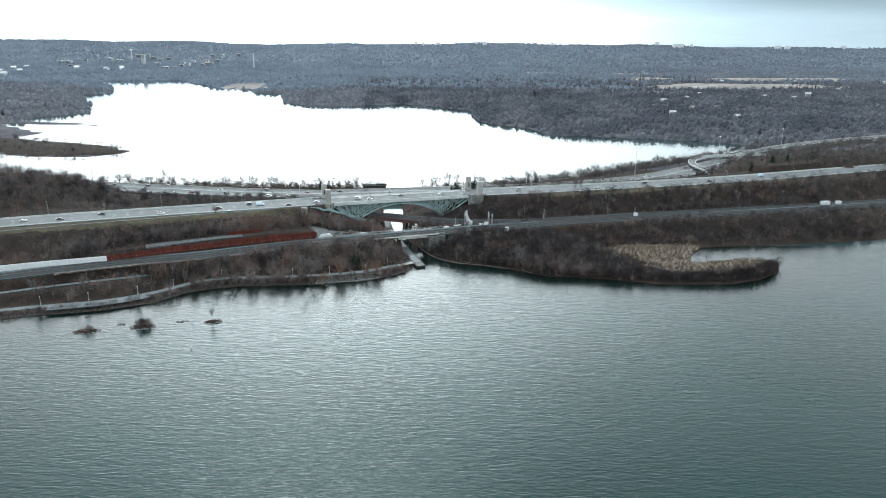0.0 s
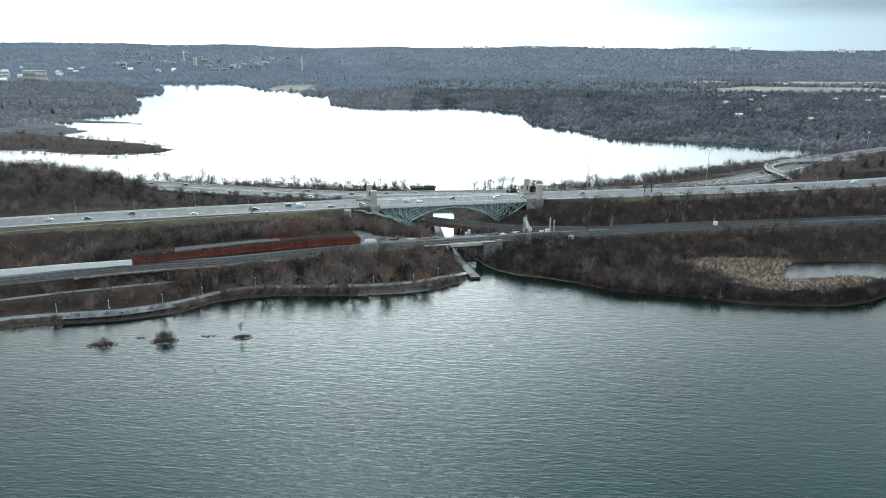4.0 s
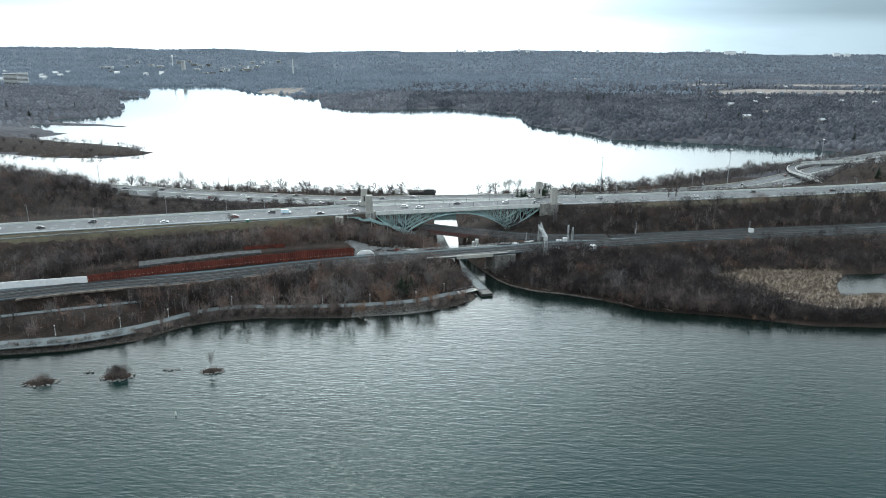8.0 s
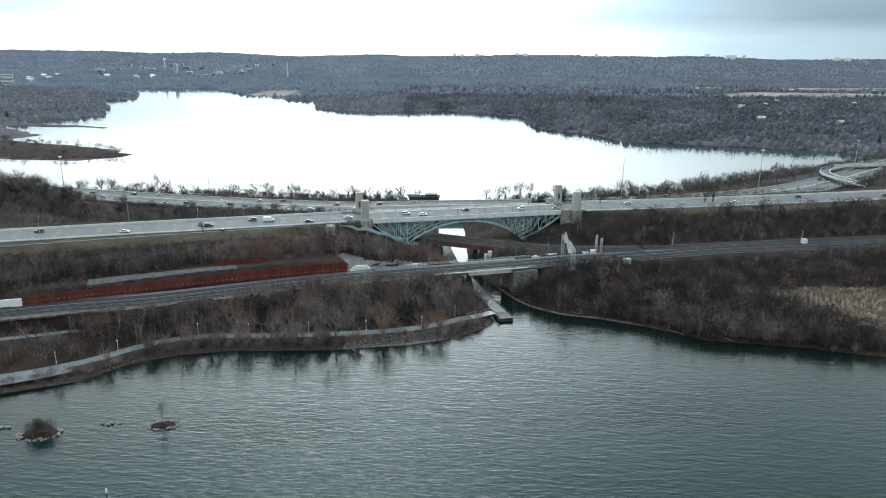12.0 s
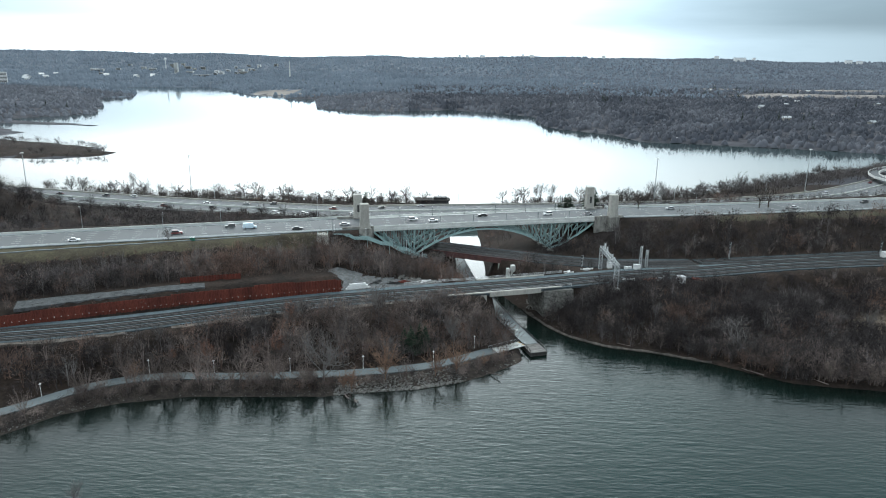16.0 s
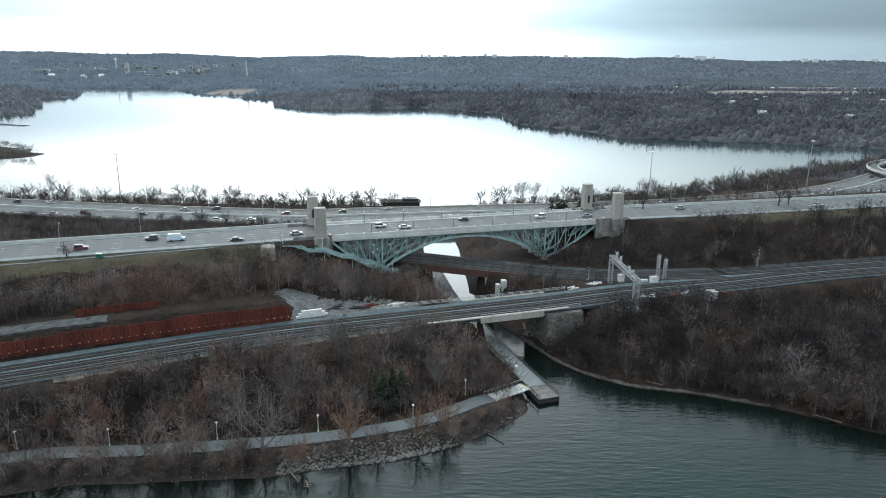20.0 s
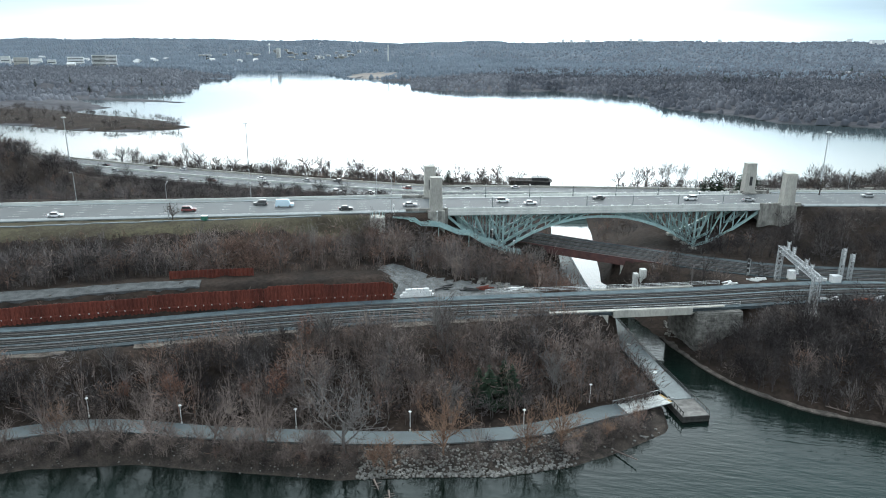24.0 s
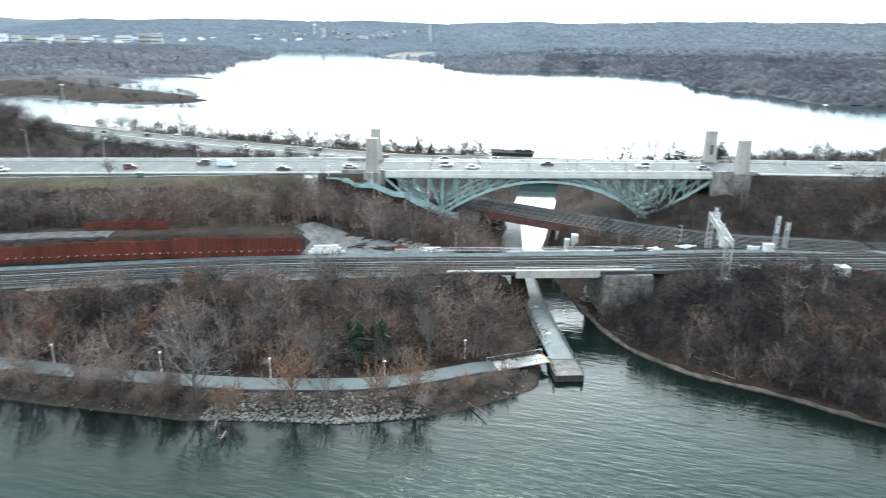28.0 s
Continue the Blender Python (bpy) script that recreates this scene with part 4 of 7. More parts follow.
for y in (-3.4, 3.6):
    part("beam", one_box(-3.05, y - 0.12, 0.8, 3.05, y + 0.12, 1.34), M_TIE, dock)
for x in (-2.95, 2.95):
    for k in range(6):
        part("rail_post", one_box(x - 0.06, -3.3 + k * 1.3, 1.45, x + 0.06, -3.18 + k * 1.3, 2.45), M_TIE, dock)
    part("top_rail", one_box(x - 0.07, -3.4, 2.4, x + 0.07, 3.6, 2.5), M_TIE, dock)

gang = empty("gangway", pose(-25.2, 431.4, 2.05, 0, 0, 36.0))
tagged(gang, "pale gangway with steel truss sides joining path and dock", "gangway")
part("deck", one_box(-6.6, -1.9, -0.25, 6.6, 1.9, 0.0, 0.03), M_PALE, gang)
for x in (-6.3, 6.0):
    part("threshold_strip", one_box(x, -1.85, 0.004, x + 0.6, 1.85, 0.03), material("ochre_paint", (0.45, 0.33, 0.15), None, 1.0), gang, "ochre warning strip")
for y in (-1.95, 1.95):
    part("top_rail", one_box(-6.6, y - 0.06, 1.05, 6.6, y + 0.06, 1.17), M_GALV, gang)
    part("bottom_rail", one_box(-6.6, y - 0.06, -0.2, 6.6, y + 0.06, -0.05), M_GALV, gang)
    for k in range(9):
        x = -6.5 + k * 1.625
        part("post", one_box(x - 0.04, y - 0.04, -0.05, x + 0.04, y + 0.04, 1.05), M_GALV, gang)
        if k < 8:
            part("brace", one_beam((x, y, 0.0), (x + 1.625, y, 1.05), 0.05, 0.05), M_GALV, gang)

# ---------- rusted retaining wall ----------
rust_wall = empty("retaining_wall")
tagged(rust_wall, "rusted steel sheet-pile retaining wall beside the tracks", "retaining wall")
WALL_LINE = smooth_line([(-206.5, 399.5, 12), (-175, 416, 12), (-144, 431.5, 12), (-118, 443.5, 12), (-87.5, 456, 12)], 1.0)
wd, wnrm = sides_of(WALL_LINE)
pile_bm = bmesh.new()
prof = [(-0.5, 0.0), (-0.28, 0.0), (-0.16, 0.2), (0.16, 0.2), (0.28, 0.0), (0.5, 0.0)]
lo = [pile_bm.verts.new((x, y, 0)) for x, y in prof]
hi = [pile_bm.verts.new((x, y, 1)) for x, y in prof]
lo2 = [pile_bm.verts.new((x, y + 0.12, 0)) for x, y in prof]
hi2 = [pile_bm.verts.new((x, y + 0.12, 1)) for x, y in prof]
for k in range(5):
    pile_bm.faces.new((lo[k], lo[k + 1], hi[k + 1], hi[k]))
    pile_bm.faces.new((lo2[k + 1], lo2[k], hi2[k], hi2[k + 1]))
    pile_bm.faces.new((hi[k], hi[k + 1], hi2[k + 1], hi2[k]))
for k in (0, 5):
    pile_bm.faces.new((lo[k], hi[k], hi2[k], lo2[k]))
pile_mesh = bpy.data.meshes.new("sheet_pile")
pile_bm.to_mesh(pile_mesh)
pile_mesh.materials.append(M_RUST)
rw = random.Random(11)
level = 4.6
for k in range(len(WALL_LINE) - 1):
    x, y, z = WALL_LINE[k]
    if k % 14 == 0:
        level = 3.9 + 1.3 * k / len(WALL_LINE) + rw.uniform(-0.3, 0.3)
    if k < 18:
        level = 3.4 + 0.02 * k
    if k > len(WALL_LINE) - 5:
        level -= 0.25
    sp = new("sheet_pile", pile_mesh)
    sp.parent = rust_wall
    h = level + rw.uniform(-0.06, 0.06)
    sp.matrix_basis = Matrix.Translation((x, y, z - 0.5)) @ Matrix.Rotation(math.atan2(wd[k, 1], wd[k, 0]), 4, "Z") @ Matrix.Diagonal((1.0, 1.0, h + 0.5, 1))
    if k % 2 == 0:
        a = math.atan2(wd[k, 1], wd[k, 0])
        bolt = part("tie_bolt", one_box(-0.1, -0.24, 1.16, 0.1, -0.02, 1.36), M_WHITE, rust_wall, "pale tie-rod end plate")
        bolt.matrix_basis = Matrix.Translation((x, y, z)) @ Matrix.Rotation(a, 4, "Z")
ribbon("waler", WALL_LINE, -0.16, 0.0, M_RUST, 0.4, 1.48, rust_wall)
upper = empty("retaining_wall")
tagged(upper, "short rusted sheet-pile wall on the upper bench", "retaining wall")
UP = smooth_line([(-145, 444.5, 18), (-136, 448.2, 18), (-126, 452, 18)], 1.0)
ud, _ = sides_of(UP)
for k in range(len(UP)):
    sp = new("sheet_pile", pile_mesh)
    sp.parent = upper
    sp.matrix_basis = Matrix.Translation((UP[k, 0], UP[k, 1], 16.5)) @ Matrix.Rotation(math.atan2(ud[k, 1], ud[k, 0]), 4, "Z") @ Matrix.Diagonal((1, 1, 2.3, 1))
pale_wall = empty("retaining_wall")
tagged(pale_wall, "long low white concrete wall beside the tracks", "retaining wall")
PW = smooth_line([(-420, 300, 12), (-330, 342.5, 12), (-256, 380, 12), (-207, 399.3, 12)], 6)
for k in range(len(PW) - 1):
    seg = np.vstack([PW[k], PW[k] + (PW[k + 1] - PW[k]) * 0.992])
    ribbon("panel", seg, -0.2, 0.25, M_WHITE, 3.6, 3.0, pale_wall)

bench_line = smooth_line([(-190, 417, 16.1), (-176, 424, 16.4), (-150, 437, 16.9), (-136, 443.5, 16.9)], 2)
bench = ribbon("gravel_bench", bench_line, -3.2 - 0.8 * rg.rand(len(bench_line)), np.linspace(4.2, 1.0, len(bench_line)) + 1.0 * rg.rand(len(bench_line)), M_RUBBLE, 1.2, 0.14)
tagged(bench, "bench of blue-grey crushed rock above the retaining wall", "gravel bench", kind="structure")

# stacked concrete blocks by the wall's end
for row in range(3):
    for k in range(6 - row):
        b = part("concrete_block", one_box(-0.75, -0.38, 0, 0.75, 0.38, 0.75, 0.04), M_WHITE)
        x = -86.0 + k * 1.6 * 0.92 + row * 0.7
        b.matrix_basis = pose(x, 458.0 + k * 1.6 * 0.39 + row * 0.3, 11.75 + row * 0.76, 0, 0, 23)
        tagged(b, "pale precast concrete block in a stack", "block", "stacked concrete blocks")

# ---------- bare trees, brush and woods ----------
def crown_set(seed, n, length, width, low=0.3, stems=2, round_=0.36, up=0.5):
    """A bare crown one metre high: thin stems, and many slim twigs that point out and up from a rounded, gappy volume."""
    r = np.random.RandomState(seed)
    co, tri = [], []
    lobes = [(r.randn(3) * (0.16, 0.16, 0.09) + (0, 0, 0.5 + low / 2), 0.6 + 0.5 * r.rand()) for _ in range(4)]
    for k in range(stems):
        a = r.rand() * 6.28
        e = np.array([0.14 * np.cos(a), 0.14 * np.sin(a), 0.75 + 0.2 * r.rand()])
        s = np.array([-np.sin(a), np.cos(a), 0]) * width * 0.9
        b = len(co)
        co += [-s * 1.4, s * 1.4, e]
        tri += [(b, b + 1, b + 2)]
    for k in range(n):
        c, g = lobes[r.randint(len(lobes))]
        d = r.randn(3)
        d /= np.linalg.norm(d)
        p = c + d * (round_, round_, (1 - low) * 0.45) * g * (0.35 + 0.65 * r.rand() ** 0.5)
        p[2] = np.clip(p[2], low * 0.5, 1.05)
        way = np.array([p[0], p[1], (p[2] - 0.35) * 0.6 + up * 0.5]) + r.randn(3) * 0.16
        way /= np.linalg.norm(way)
        s = np.cross(way, r.randn(3))
        s *= width / np.linalg.norm(s)
        e = p + way * length * (0.5 + r.rand())
        b = len(co)
        co += [p - s, p + s, e]
        tri += [(b, b + 1, b + 2)]
    return np.array(co), np.array(tri)


def dome_set(seed, radius):
    """A tree one metre high as seen from kilometres off: an uneven, flattened crown."""
    r = np.random.RandomState(seed)
    co, tri = [np.array([0.12 * r.randn(), 0.12 * r.randn(), 0.7])], []
    for z, rad in ((0.5, 0.6), (0.02, 1.0)):
        for k in range(5):
            a = (k + 0.5 * (z < 0.3) + 0.4 * r.rand()) * math.pi * 0.4
            g = radius * rad * (0.7 + 0.6 * r.rand())
            co.append(np.array([g * math.cos(a), g * math.sin(a), z * (0.7 + 0.6 * r.rand())]))
    for k in range(5):
        j = (k + 1) % 5
        tri += [(0, 1 + k, 1 + j), (1 + k, 6 + k, 1 + j), (1 + j, 6 + k, 6 + j)]
    return np.array(co), np.array(tri)


def bare_tree(seed, height, spread, trunk, levels=4, fine=0.05, lean=0.0, stem=0.55, start=0.42):
    """Trunk and limbs as tapered three-sided tubes that fork down to twigs."""
    r = np.random.RandomState(seed)
    co, tri = [], []

    def limb(p, d, length, rad, level):
        bend = r.randn(3) * 0.12
        q = p + d * length * 0.5
        d2 = d + bend
        d2 /= np.linalg.norm(d2)
        e = q + d2 * length * 0.5
        s = np.cross(d, (0.31, 0.52, 0.79))
        s /= np.linalg.norm(s)
        u = np.cross(s, d)
        b = len(co)
        rings = ((p, rad), (q, rad * 0.8), (e, rad * 0.55))
        k = 4 if level == 0 else 3
        if level >= levels - 1:
            rings = ((p, rad), (e, rad * 0.4))
            k = 2
        for c, w in rings:
            for i in range(k):
                a = 2 * np.pi * i / k
                co.append(c + (s * np.cos(a) + u * np.sin(a)) * w)
        for m in range(len(rings) - 1):
            for i in range(k if k > 2 else 1):
                j = (i + 1) % k
                tri.append((b + m * k + i, b + m * k + j, b + m * k + k + j))
                tri.append((b + m * k + i, b + m * k + k + j, b + m * k + k + i))
        if level == levels - 1:
            return
        n = [5, 4, 4, 3][min(level, 3)] + r.randint(0, 2)
        for i in range(n):
            t = (start + (1 - start) * (i + r.rand()) / n) if level == 0 else (0.25 + 0.75 * (i + r.rand()) / n)
            at = p + (q - p) * min(t * 2, 1) + (e - q) * max(t * 2 - 1, 0)
            a = i * 2.4 + r.rand() * 1.2
            side = s * np.cos(a) + u * np.sin(a)
            nd = d2 * (0.55 + 0.25 * r.rand()) + side * (0.6 + 0.35 * r.rand()) * spread + np.array([0, 0, 0.22])
            nd /= np.linalg.norm(nd)
            limb(at, nd, length * (0.5 + 0.25 * r.rand()) * (1.55 if level == 0 and stem < 0.5 else 1.0), max(rad * 0.5, fine), level + 1)

    limb(np.zeros(3), np.array([lean, lean * 0.4, 1.0]) / np.sqrt(1 + 1.16 * lean * lean), height * stem, trunk, 0)
    return np.array(co), np.array(tri)


def fan_tree(seed, height, spread, limbs, twigs, thick=0.03):
    """A broad bare tree: a short trunk, limbs that fan out from low down, and forked twigs along them."""
    r = np.random.RandomState(seed)
    co, tri = [], []

    def spike(p, q, w):
        d = q - p
        s = np.cross(d, r.randn(3))
        s *= w / np.linalg.norm(s)
        u = np.cross(d, s)
        u *= w / np.linalg.norm(u)
        b = len(co)
        co.extend([p + s, p - 0.5 * s + 0.87 * u, p - 0.5 * s - 0.87 * u, q])
        tri.extend([(b, b + 1, b + 3), (b + 1, b + 2, b + 3), (b + 2, b, b + 3)])

    def twig(p, q, w):
        s = np.cross(q - p, r.randn(3))
        s *= w / np.linalg.norm(s)
        b = len(co)
        co.extend([p - s, p + s, q])
        tri.append((b, b + 1, b + 2))

    top = np.array([0.04 * height * r.randn(), 0.04 * height * r.randn(), height * 0.8])
    spike(np.array([0, 0, 0.0]), top, height * 0.02)
    for k in range(limbs):
        a, g = k * 2.4 + r.rand(), np.sqrt((k + 0.5) / limbs)
        p = np.array([0, 0, height * (0.10 + 0.22 * r.rand())])
        e = np.array([np.cos(a) * g * spread, np.sin(a) * g * spread, height * (1.0 - 0.42 * g * g + 0.08 * r.randn())])
        m = p + (e - p) * 0.5 + np.array([0, 0, -0.05 * height * (1 - g)]) + r.randn(3) * 0.03 * height
        spike(p, m + (m - p) * 0.25, height * 0.011)
        spike(m, e, height * 0.006)
        for i in range(twigs):
            t = 0.25 + 0.75 * (i + r.rand()) / twigs
            c = p + (m - p) * min(2 * t, 1) + (e - m) * max(2 * t - 1, 0)
            d = (e - p) / height * 0.5 + r.randn(3) * 0.42 + np.array([0, 0, 0.3])
            d /= np.linalg.norm(d)
            n = height * (0.09 + 0.13 * r.rand()) * (1.15 - 0.5 * t)
            twig(c, c + d * n, thick)
            for j in range(4):
                f = d + r.randn(3) * 0.45
                b = c + d * n * (0.3 + 0.6 * r.rand())
                twig(b, b + f / np.linalg.norm(f) * n * 0.6, thick * 0.6)
    return np.array(co), np.array(tri)


def conifer(seed, height, radius):
    """A stem with whorls of drooping boughs that grow from it."""
    r = np.random.RandomState(seed)
    co, tri = [np.array([0.15, 0, 0]), np.array([-0.15, 0.05, 0])], []
    stem = (0, 1)
    for k in range(46):
        t = (k + 0.5) / 46
        z = height * (0.12 + 0.86 * t)
        w = 0.15 * (1 - t) + 0.02
        b = len(co)
        co += [np.array([w, 0, z]), np.array([-w, 0.3 * w, z])]
        tri += [(stem[0], stem[1], b), (stem[1], b + 1, b)]
        stem = (b, b + 1)
        reach = radius * (1 - t) ** 0.8 * (0.7 + 0.5 * r.rand()) + 0.15
        for i in range(4):
            a = r.rand() * 2 * np.pi
            d, s = np.array([np.cos(a), np.sin(a), -0.28]), np.array([-np.sin(a), np.cos(a), 0])
            n = len(co)
            co += [np.array([0, 0, z]) + d * reach * 0.6 + s * reach * 0.3, np.array([0, 0, z + 0.1]) + d * reach, np.array([0, 0, z]) + d * reach * 0.6 - s * reach * 0.3]
            tri += [(b, n, n + 1), (b, n + 1, n + 2)]
    return np.array(co), np.array(tri)


def scatter(name, shapes, xs, ys, size, mat, seed, sink=0.1, squash=0.25):
    """Many turned and scaled copies of some shapes in one mesh, standing on the ground."""
    r = np.random.RandomState(seed)
    zs = z_at(xs, ys)
    pick = r.randint(0, len(shapes), len(xs))
    turn = r.rand(len(xs)) * 2 * np.pi
    tall = 1 + squash * (r.rand(len(xs)) * 2 - 1)
    allco, alltri, base = [], [], 0
    for k, (co, tri) in enumerate(shapes):
        w = np.where(pick == k)[0]
        if not len(w):
            continue
        c, s = np.cos(turn[w])[:, None], np.sin(turn[w])[:, None]
        g = size[w][:, None]
        x = (co[None, :, 0] * c - co[None, :, 1] * s) * g + xs[w][:, None]
        y = (co[None, :, 0] * s + co[None, :, 1] * c) * g + ys[w][:, None]
        z = co[None, :, 2] * g * tall[w][:, None] + zs[w][:, None] - sink
        allco.append(np.stack([x, y, z], -1).reshape(-1, 3))
        alltri.append((tri[None] + (np.arange(len(w)) * len(co))[:, None, None] + base).reshape(-1, 3))
        base += len(w) * len(co)
    ob = triangles(name, np.concatenate(allco), np.concatenate(alltri), mat)
    return tagged(ob, kind="stuff")


def dist_lines(x, y):
    return [to_line(x, y, line[::4])[0] for line in (PATH_LINE, TRAIL_LINE, RAIL_LINE, RAIL2_LINE, YORK_LINE, HWY_LINE)]


rs = np.random.RandomState(5)


def candidates(n, x0, x1, y0, y1):
    x, y = x0 + (x1 - x0) * rs.rand(n), y0 + (y1 - y0) * rs.rand(n)
    wet = in_ring(x, y, WATER_RING)
    return x[~wet], y[~wet]


# brush on the banks
x, y = candidates(17000, -430, 470, 250, 720)
x2, y2 = candidates(9000, -240, 130, 385, 485)
x3, y3 = candidates(4600, -260, 330, 485, 605)
x4, y4 = candidates(3600, -440, -100, 480, 650)
x, y = np.concatenate([x, x2, x3, x4]), np.concatenate([y, y2, y3, y4])
dp, dt, dr, dr2, dy, dh = dist_lines(x, y)
walk_d, _ = to_line(x, y, CANAL_WALK[::3])
ds, _ = to_line(x, y, SHORE)
bench, _ = to_line(x, y, BENCH)
ok = (dp > 4.2) & (dt > 2.6) & (dr > 10.0) & (dr2 > 8.5) & (dy > 15.5) & (dh > 18.5) & (walk_d > 4.2)
ok &= ~in_ring(x, y, MARSH) & ~in_ring(x, y, GRASS_STRIP) & (ds > np.where(x > -20, 0.5, 1.2)) & ((bench > 5) | (x < -190)) & ~in_ring(x, y, GRAVEL)
verge = dp + ds < 14
bu, bv = (x + 87) * BU.x + (y - 508) * BU.y, (x + 87) * BV.x + (y - 508) * BV.y
ok &= ~((bu > -20) & (bu < 36) & (bv > -12) & (bv < 2)) & ~((bu > 104) & (bu < 130) & (bv > -9) & (bv < 2)) & ~((bu > 0) & (bu < 118) & (bv > -3) & (bv < 24) & (rs.rand(len(x)) < 0.8))
north = y > np.interp(x, YORK_LINE[::6, 0], YORK_LINE[::6, 1])
lake_side = north & (y > np.interp(x, HWY_LINE[::6, 0], HWY_LINE[::6, 1]))
low = np.where(verge, 0.6, np.where(lake_side, 0.6, np.where(north & (x > -300), 0.72, np.where((dr < 14) | (dy < 21) | (bench < 9) | in_ring(x, y + 5, GRASS_STRIP) | in_ring(x, y + 10, GRASS_STRIP), 0.5, 1.0))))
x, y, low, ds = x[ok], y[ok], low[ok], ds[ok]
brush = [crown_set(k, 56, 0.26, 0.0115, 0.12, 4, 0.34) for k in range(8)]
bush = [crown_set(150 + k, 100, 0.20, 0.0098, 0.22, 4, 0.42, 0.2) for k in range(8)]
patch = np.sin(x * 0.071 + 2 * np.sin(y * 0.05)) * np.sin(y * 0.083 + 1.3 * np.sin(x * 0.043)) + 0.5 * rs.randn(len(x))
size = (2.6 + 3.4 * rs.rand(len(x)) ** 1.5 + 0.5 * np.clip(patch, -1, 1)) * low
east = x > -12
tone = np.where(east & (patch < 0.6), np.where(patch < -0.75, 2, 3), np.where(patch > np.where(east, 0.95, 0.45), 1, np.where(patch < np.where(east, -0.1, -0.62), 2, 0)))
shade = np.sin(x * 0.05 + 1.0) * np.sin(y * 0.11) + 0.6 * rs.randn(len(x))
tone = np.where((x < -104) & (y < 445) & (shade > -0.15) & (tone != 1), 3, tone)
tone = np.where(north[ok] & (x < -60) & (shade > -0.7), np.where(shade > 0.5, 3, 2), tone)
tone = np.where((x < -150) & (y > 405) & ~north[ok] & (shade > -0.4), np.where(shade > 0.6, 2, 3), tone)
tone = np.where((x > -104) & (x < -25) & (y < 455) & (tone >= 2) & (shade > -0.3), 0, tone)
for k, mat, lab in ((0, M_BARK, "dense bare grey-brown brush on the banks"), (1, M_RED_TWIG, "reddish-brown bare brush on the banks"), (2, M_GREY_TWIG, "grey leafless brush on the banks"), (3, M_DARK_TWIG, "dark bare brush on the banks")):
    w = tone == k
    tagged(scatter("brush", brush, x[w], y[w], size[w], mat, 1 + k), lab, "brush")

# taller rounded thicket above the brush
k = (rs.rand(len(x)) < np.where(east, 0.55, 0.42)) & (low > 0.9) & (ds > 2)
tx, ty, tt = x[k] + rs.randn(k.sum()), y[k] + rs.randn(k.sum()), np.where((rs.rand(k.sum()) < 0.35) & ~east[k], rs.randint(0, 4, k.sum()), np.where(east[k] & (rs.rand(k.sum()) < 0.75), 3, tone[k]))
for j, mat, lab in ((0, M_BARK, "rounded leafless brown thicket on the slope"), (1, M_RED_TWIG, "rounded leafless russet thicket on the slope"), (2, M_GREY_TWIG, "rounded leafless grey thicket on the slope"), (3, M_DARK_TWIG, "rounded dark leafless thicket on the bank")):
    w = tt == j
    tagged(scatter("thicket", bush, tx[w], ty[w], np.where((tx[w] > -105) & (tx[w] < -20), 5.0, 4.2) + 4.6 * rs.rand(w.sum()) ** 1.4, mat, 21 + j), lab, "thicket")

# saplings and small trees among the brush
sap = [fan_tree(200 + j, 7.5, 2.0, 5, 7, 0.032) for j in range(6)]
near = (x > -240) & (x < 130) & (y > 385) & (y < 485)
k = (rs.rand(len(x)) < np.where(near, 0.13, 0.06)) & (low > 0.9) & (x < -12)
tagged(scatter("saplings", sap, x[k], y[k], 0.8 + 0.55 * rs.rand(k.sum()), M_BARK, 16), "slender brown saplings crowded on the slope", "saplings")
k = (rs.rand(len(x)) < 0.16) & (low > 0.9) & (x > -12) & near
tagged(scatter("saplings", sap, x[k], y[k], 0.8 + 0.55 * rs.rand(k.sum()), M_DARK_TWIG, 18), "slender dark saplings crowded on the bank", "saplings")
k = (rs.rand(len(x)) < np.where(x > -12, 0.02, 0.06)) & (low > 0.9)
tagged(scatter("saplings", sap, x[k], y[k], 0.8 + 0.7 * rs.rand(k.sum()), M_GREY_TWIG, 14), "thin bare saplings standing among the brush", "saplings")
k2 = (rs.rand(len(x)) < np.where(x > -12, 0.006, 0.02)) & (low > 0.9)
tagged(scatter("saplings", sap, x[k2], y[k2], 0.8 + 0.8 * rs.rand(k2.sum()), M_PALE_TWIG, 15), "pale-barked bare saplings standing among the brush", "saplings")

# rounded russet shrubs at the east shore
mx = 84 + 15 * rs.randn(150)
my = np.interp(mx, [40, 65, 101, 138], [432, 417, 413, 404]) + 1.5 + 15 * rs.rand(150) ** 1.3
tagged(scatter("thicket", bush, mx, my, 4.0 + 3.6 * rs.rand(150), M_BARK, 33), "rounded brown shrubs mounded along the shore", "thicket")

# scrub on the narrow verge between the path and the water
t = rs.rand(1500)
vx = -240 + 216 * t
vy = np.interp(vx, [p[0] for p in SHORE[4:19]], [p[1] for p in SHORE[4:19]]) + 0.6 + 5.5 * rs.rand(1500)
dv, _ = to_line(vx, vy, PATH_LINE[::3])
k = (dv > 3.2) & ((vx < -78) | (vx > -44) | (rs.rand(1500) < 0.3))
for w, mat, lab in ((k & (t * 37 % 1 < 0.6), M_BARK, "low brown scrub on the shore verge"), (k & (t * 37 % 1 >= 0.6), M_DARK_TWIG, "low dark scrub on the shore verge")):
    tagged(scatter("scrub", bush, vx[w], vy[w], 1.1 + 2.0 * rs.rand(w.sum()) ** 1.5, mat, 27), lab, "brush")

# low scrub between the motorway and the lake
xx, yy = candidates(9500, -350, 340, 640, 900)
d, _ = to_line(xx, yy, SHORE)
hw, _ = to_line(xx, yy, HWY_LINE[::4])
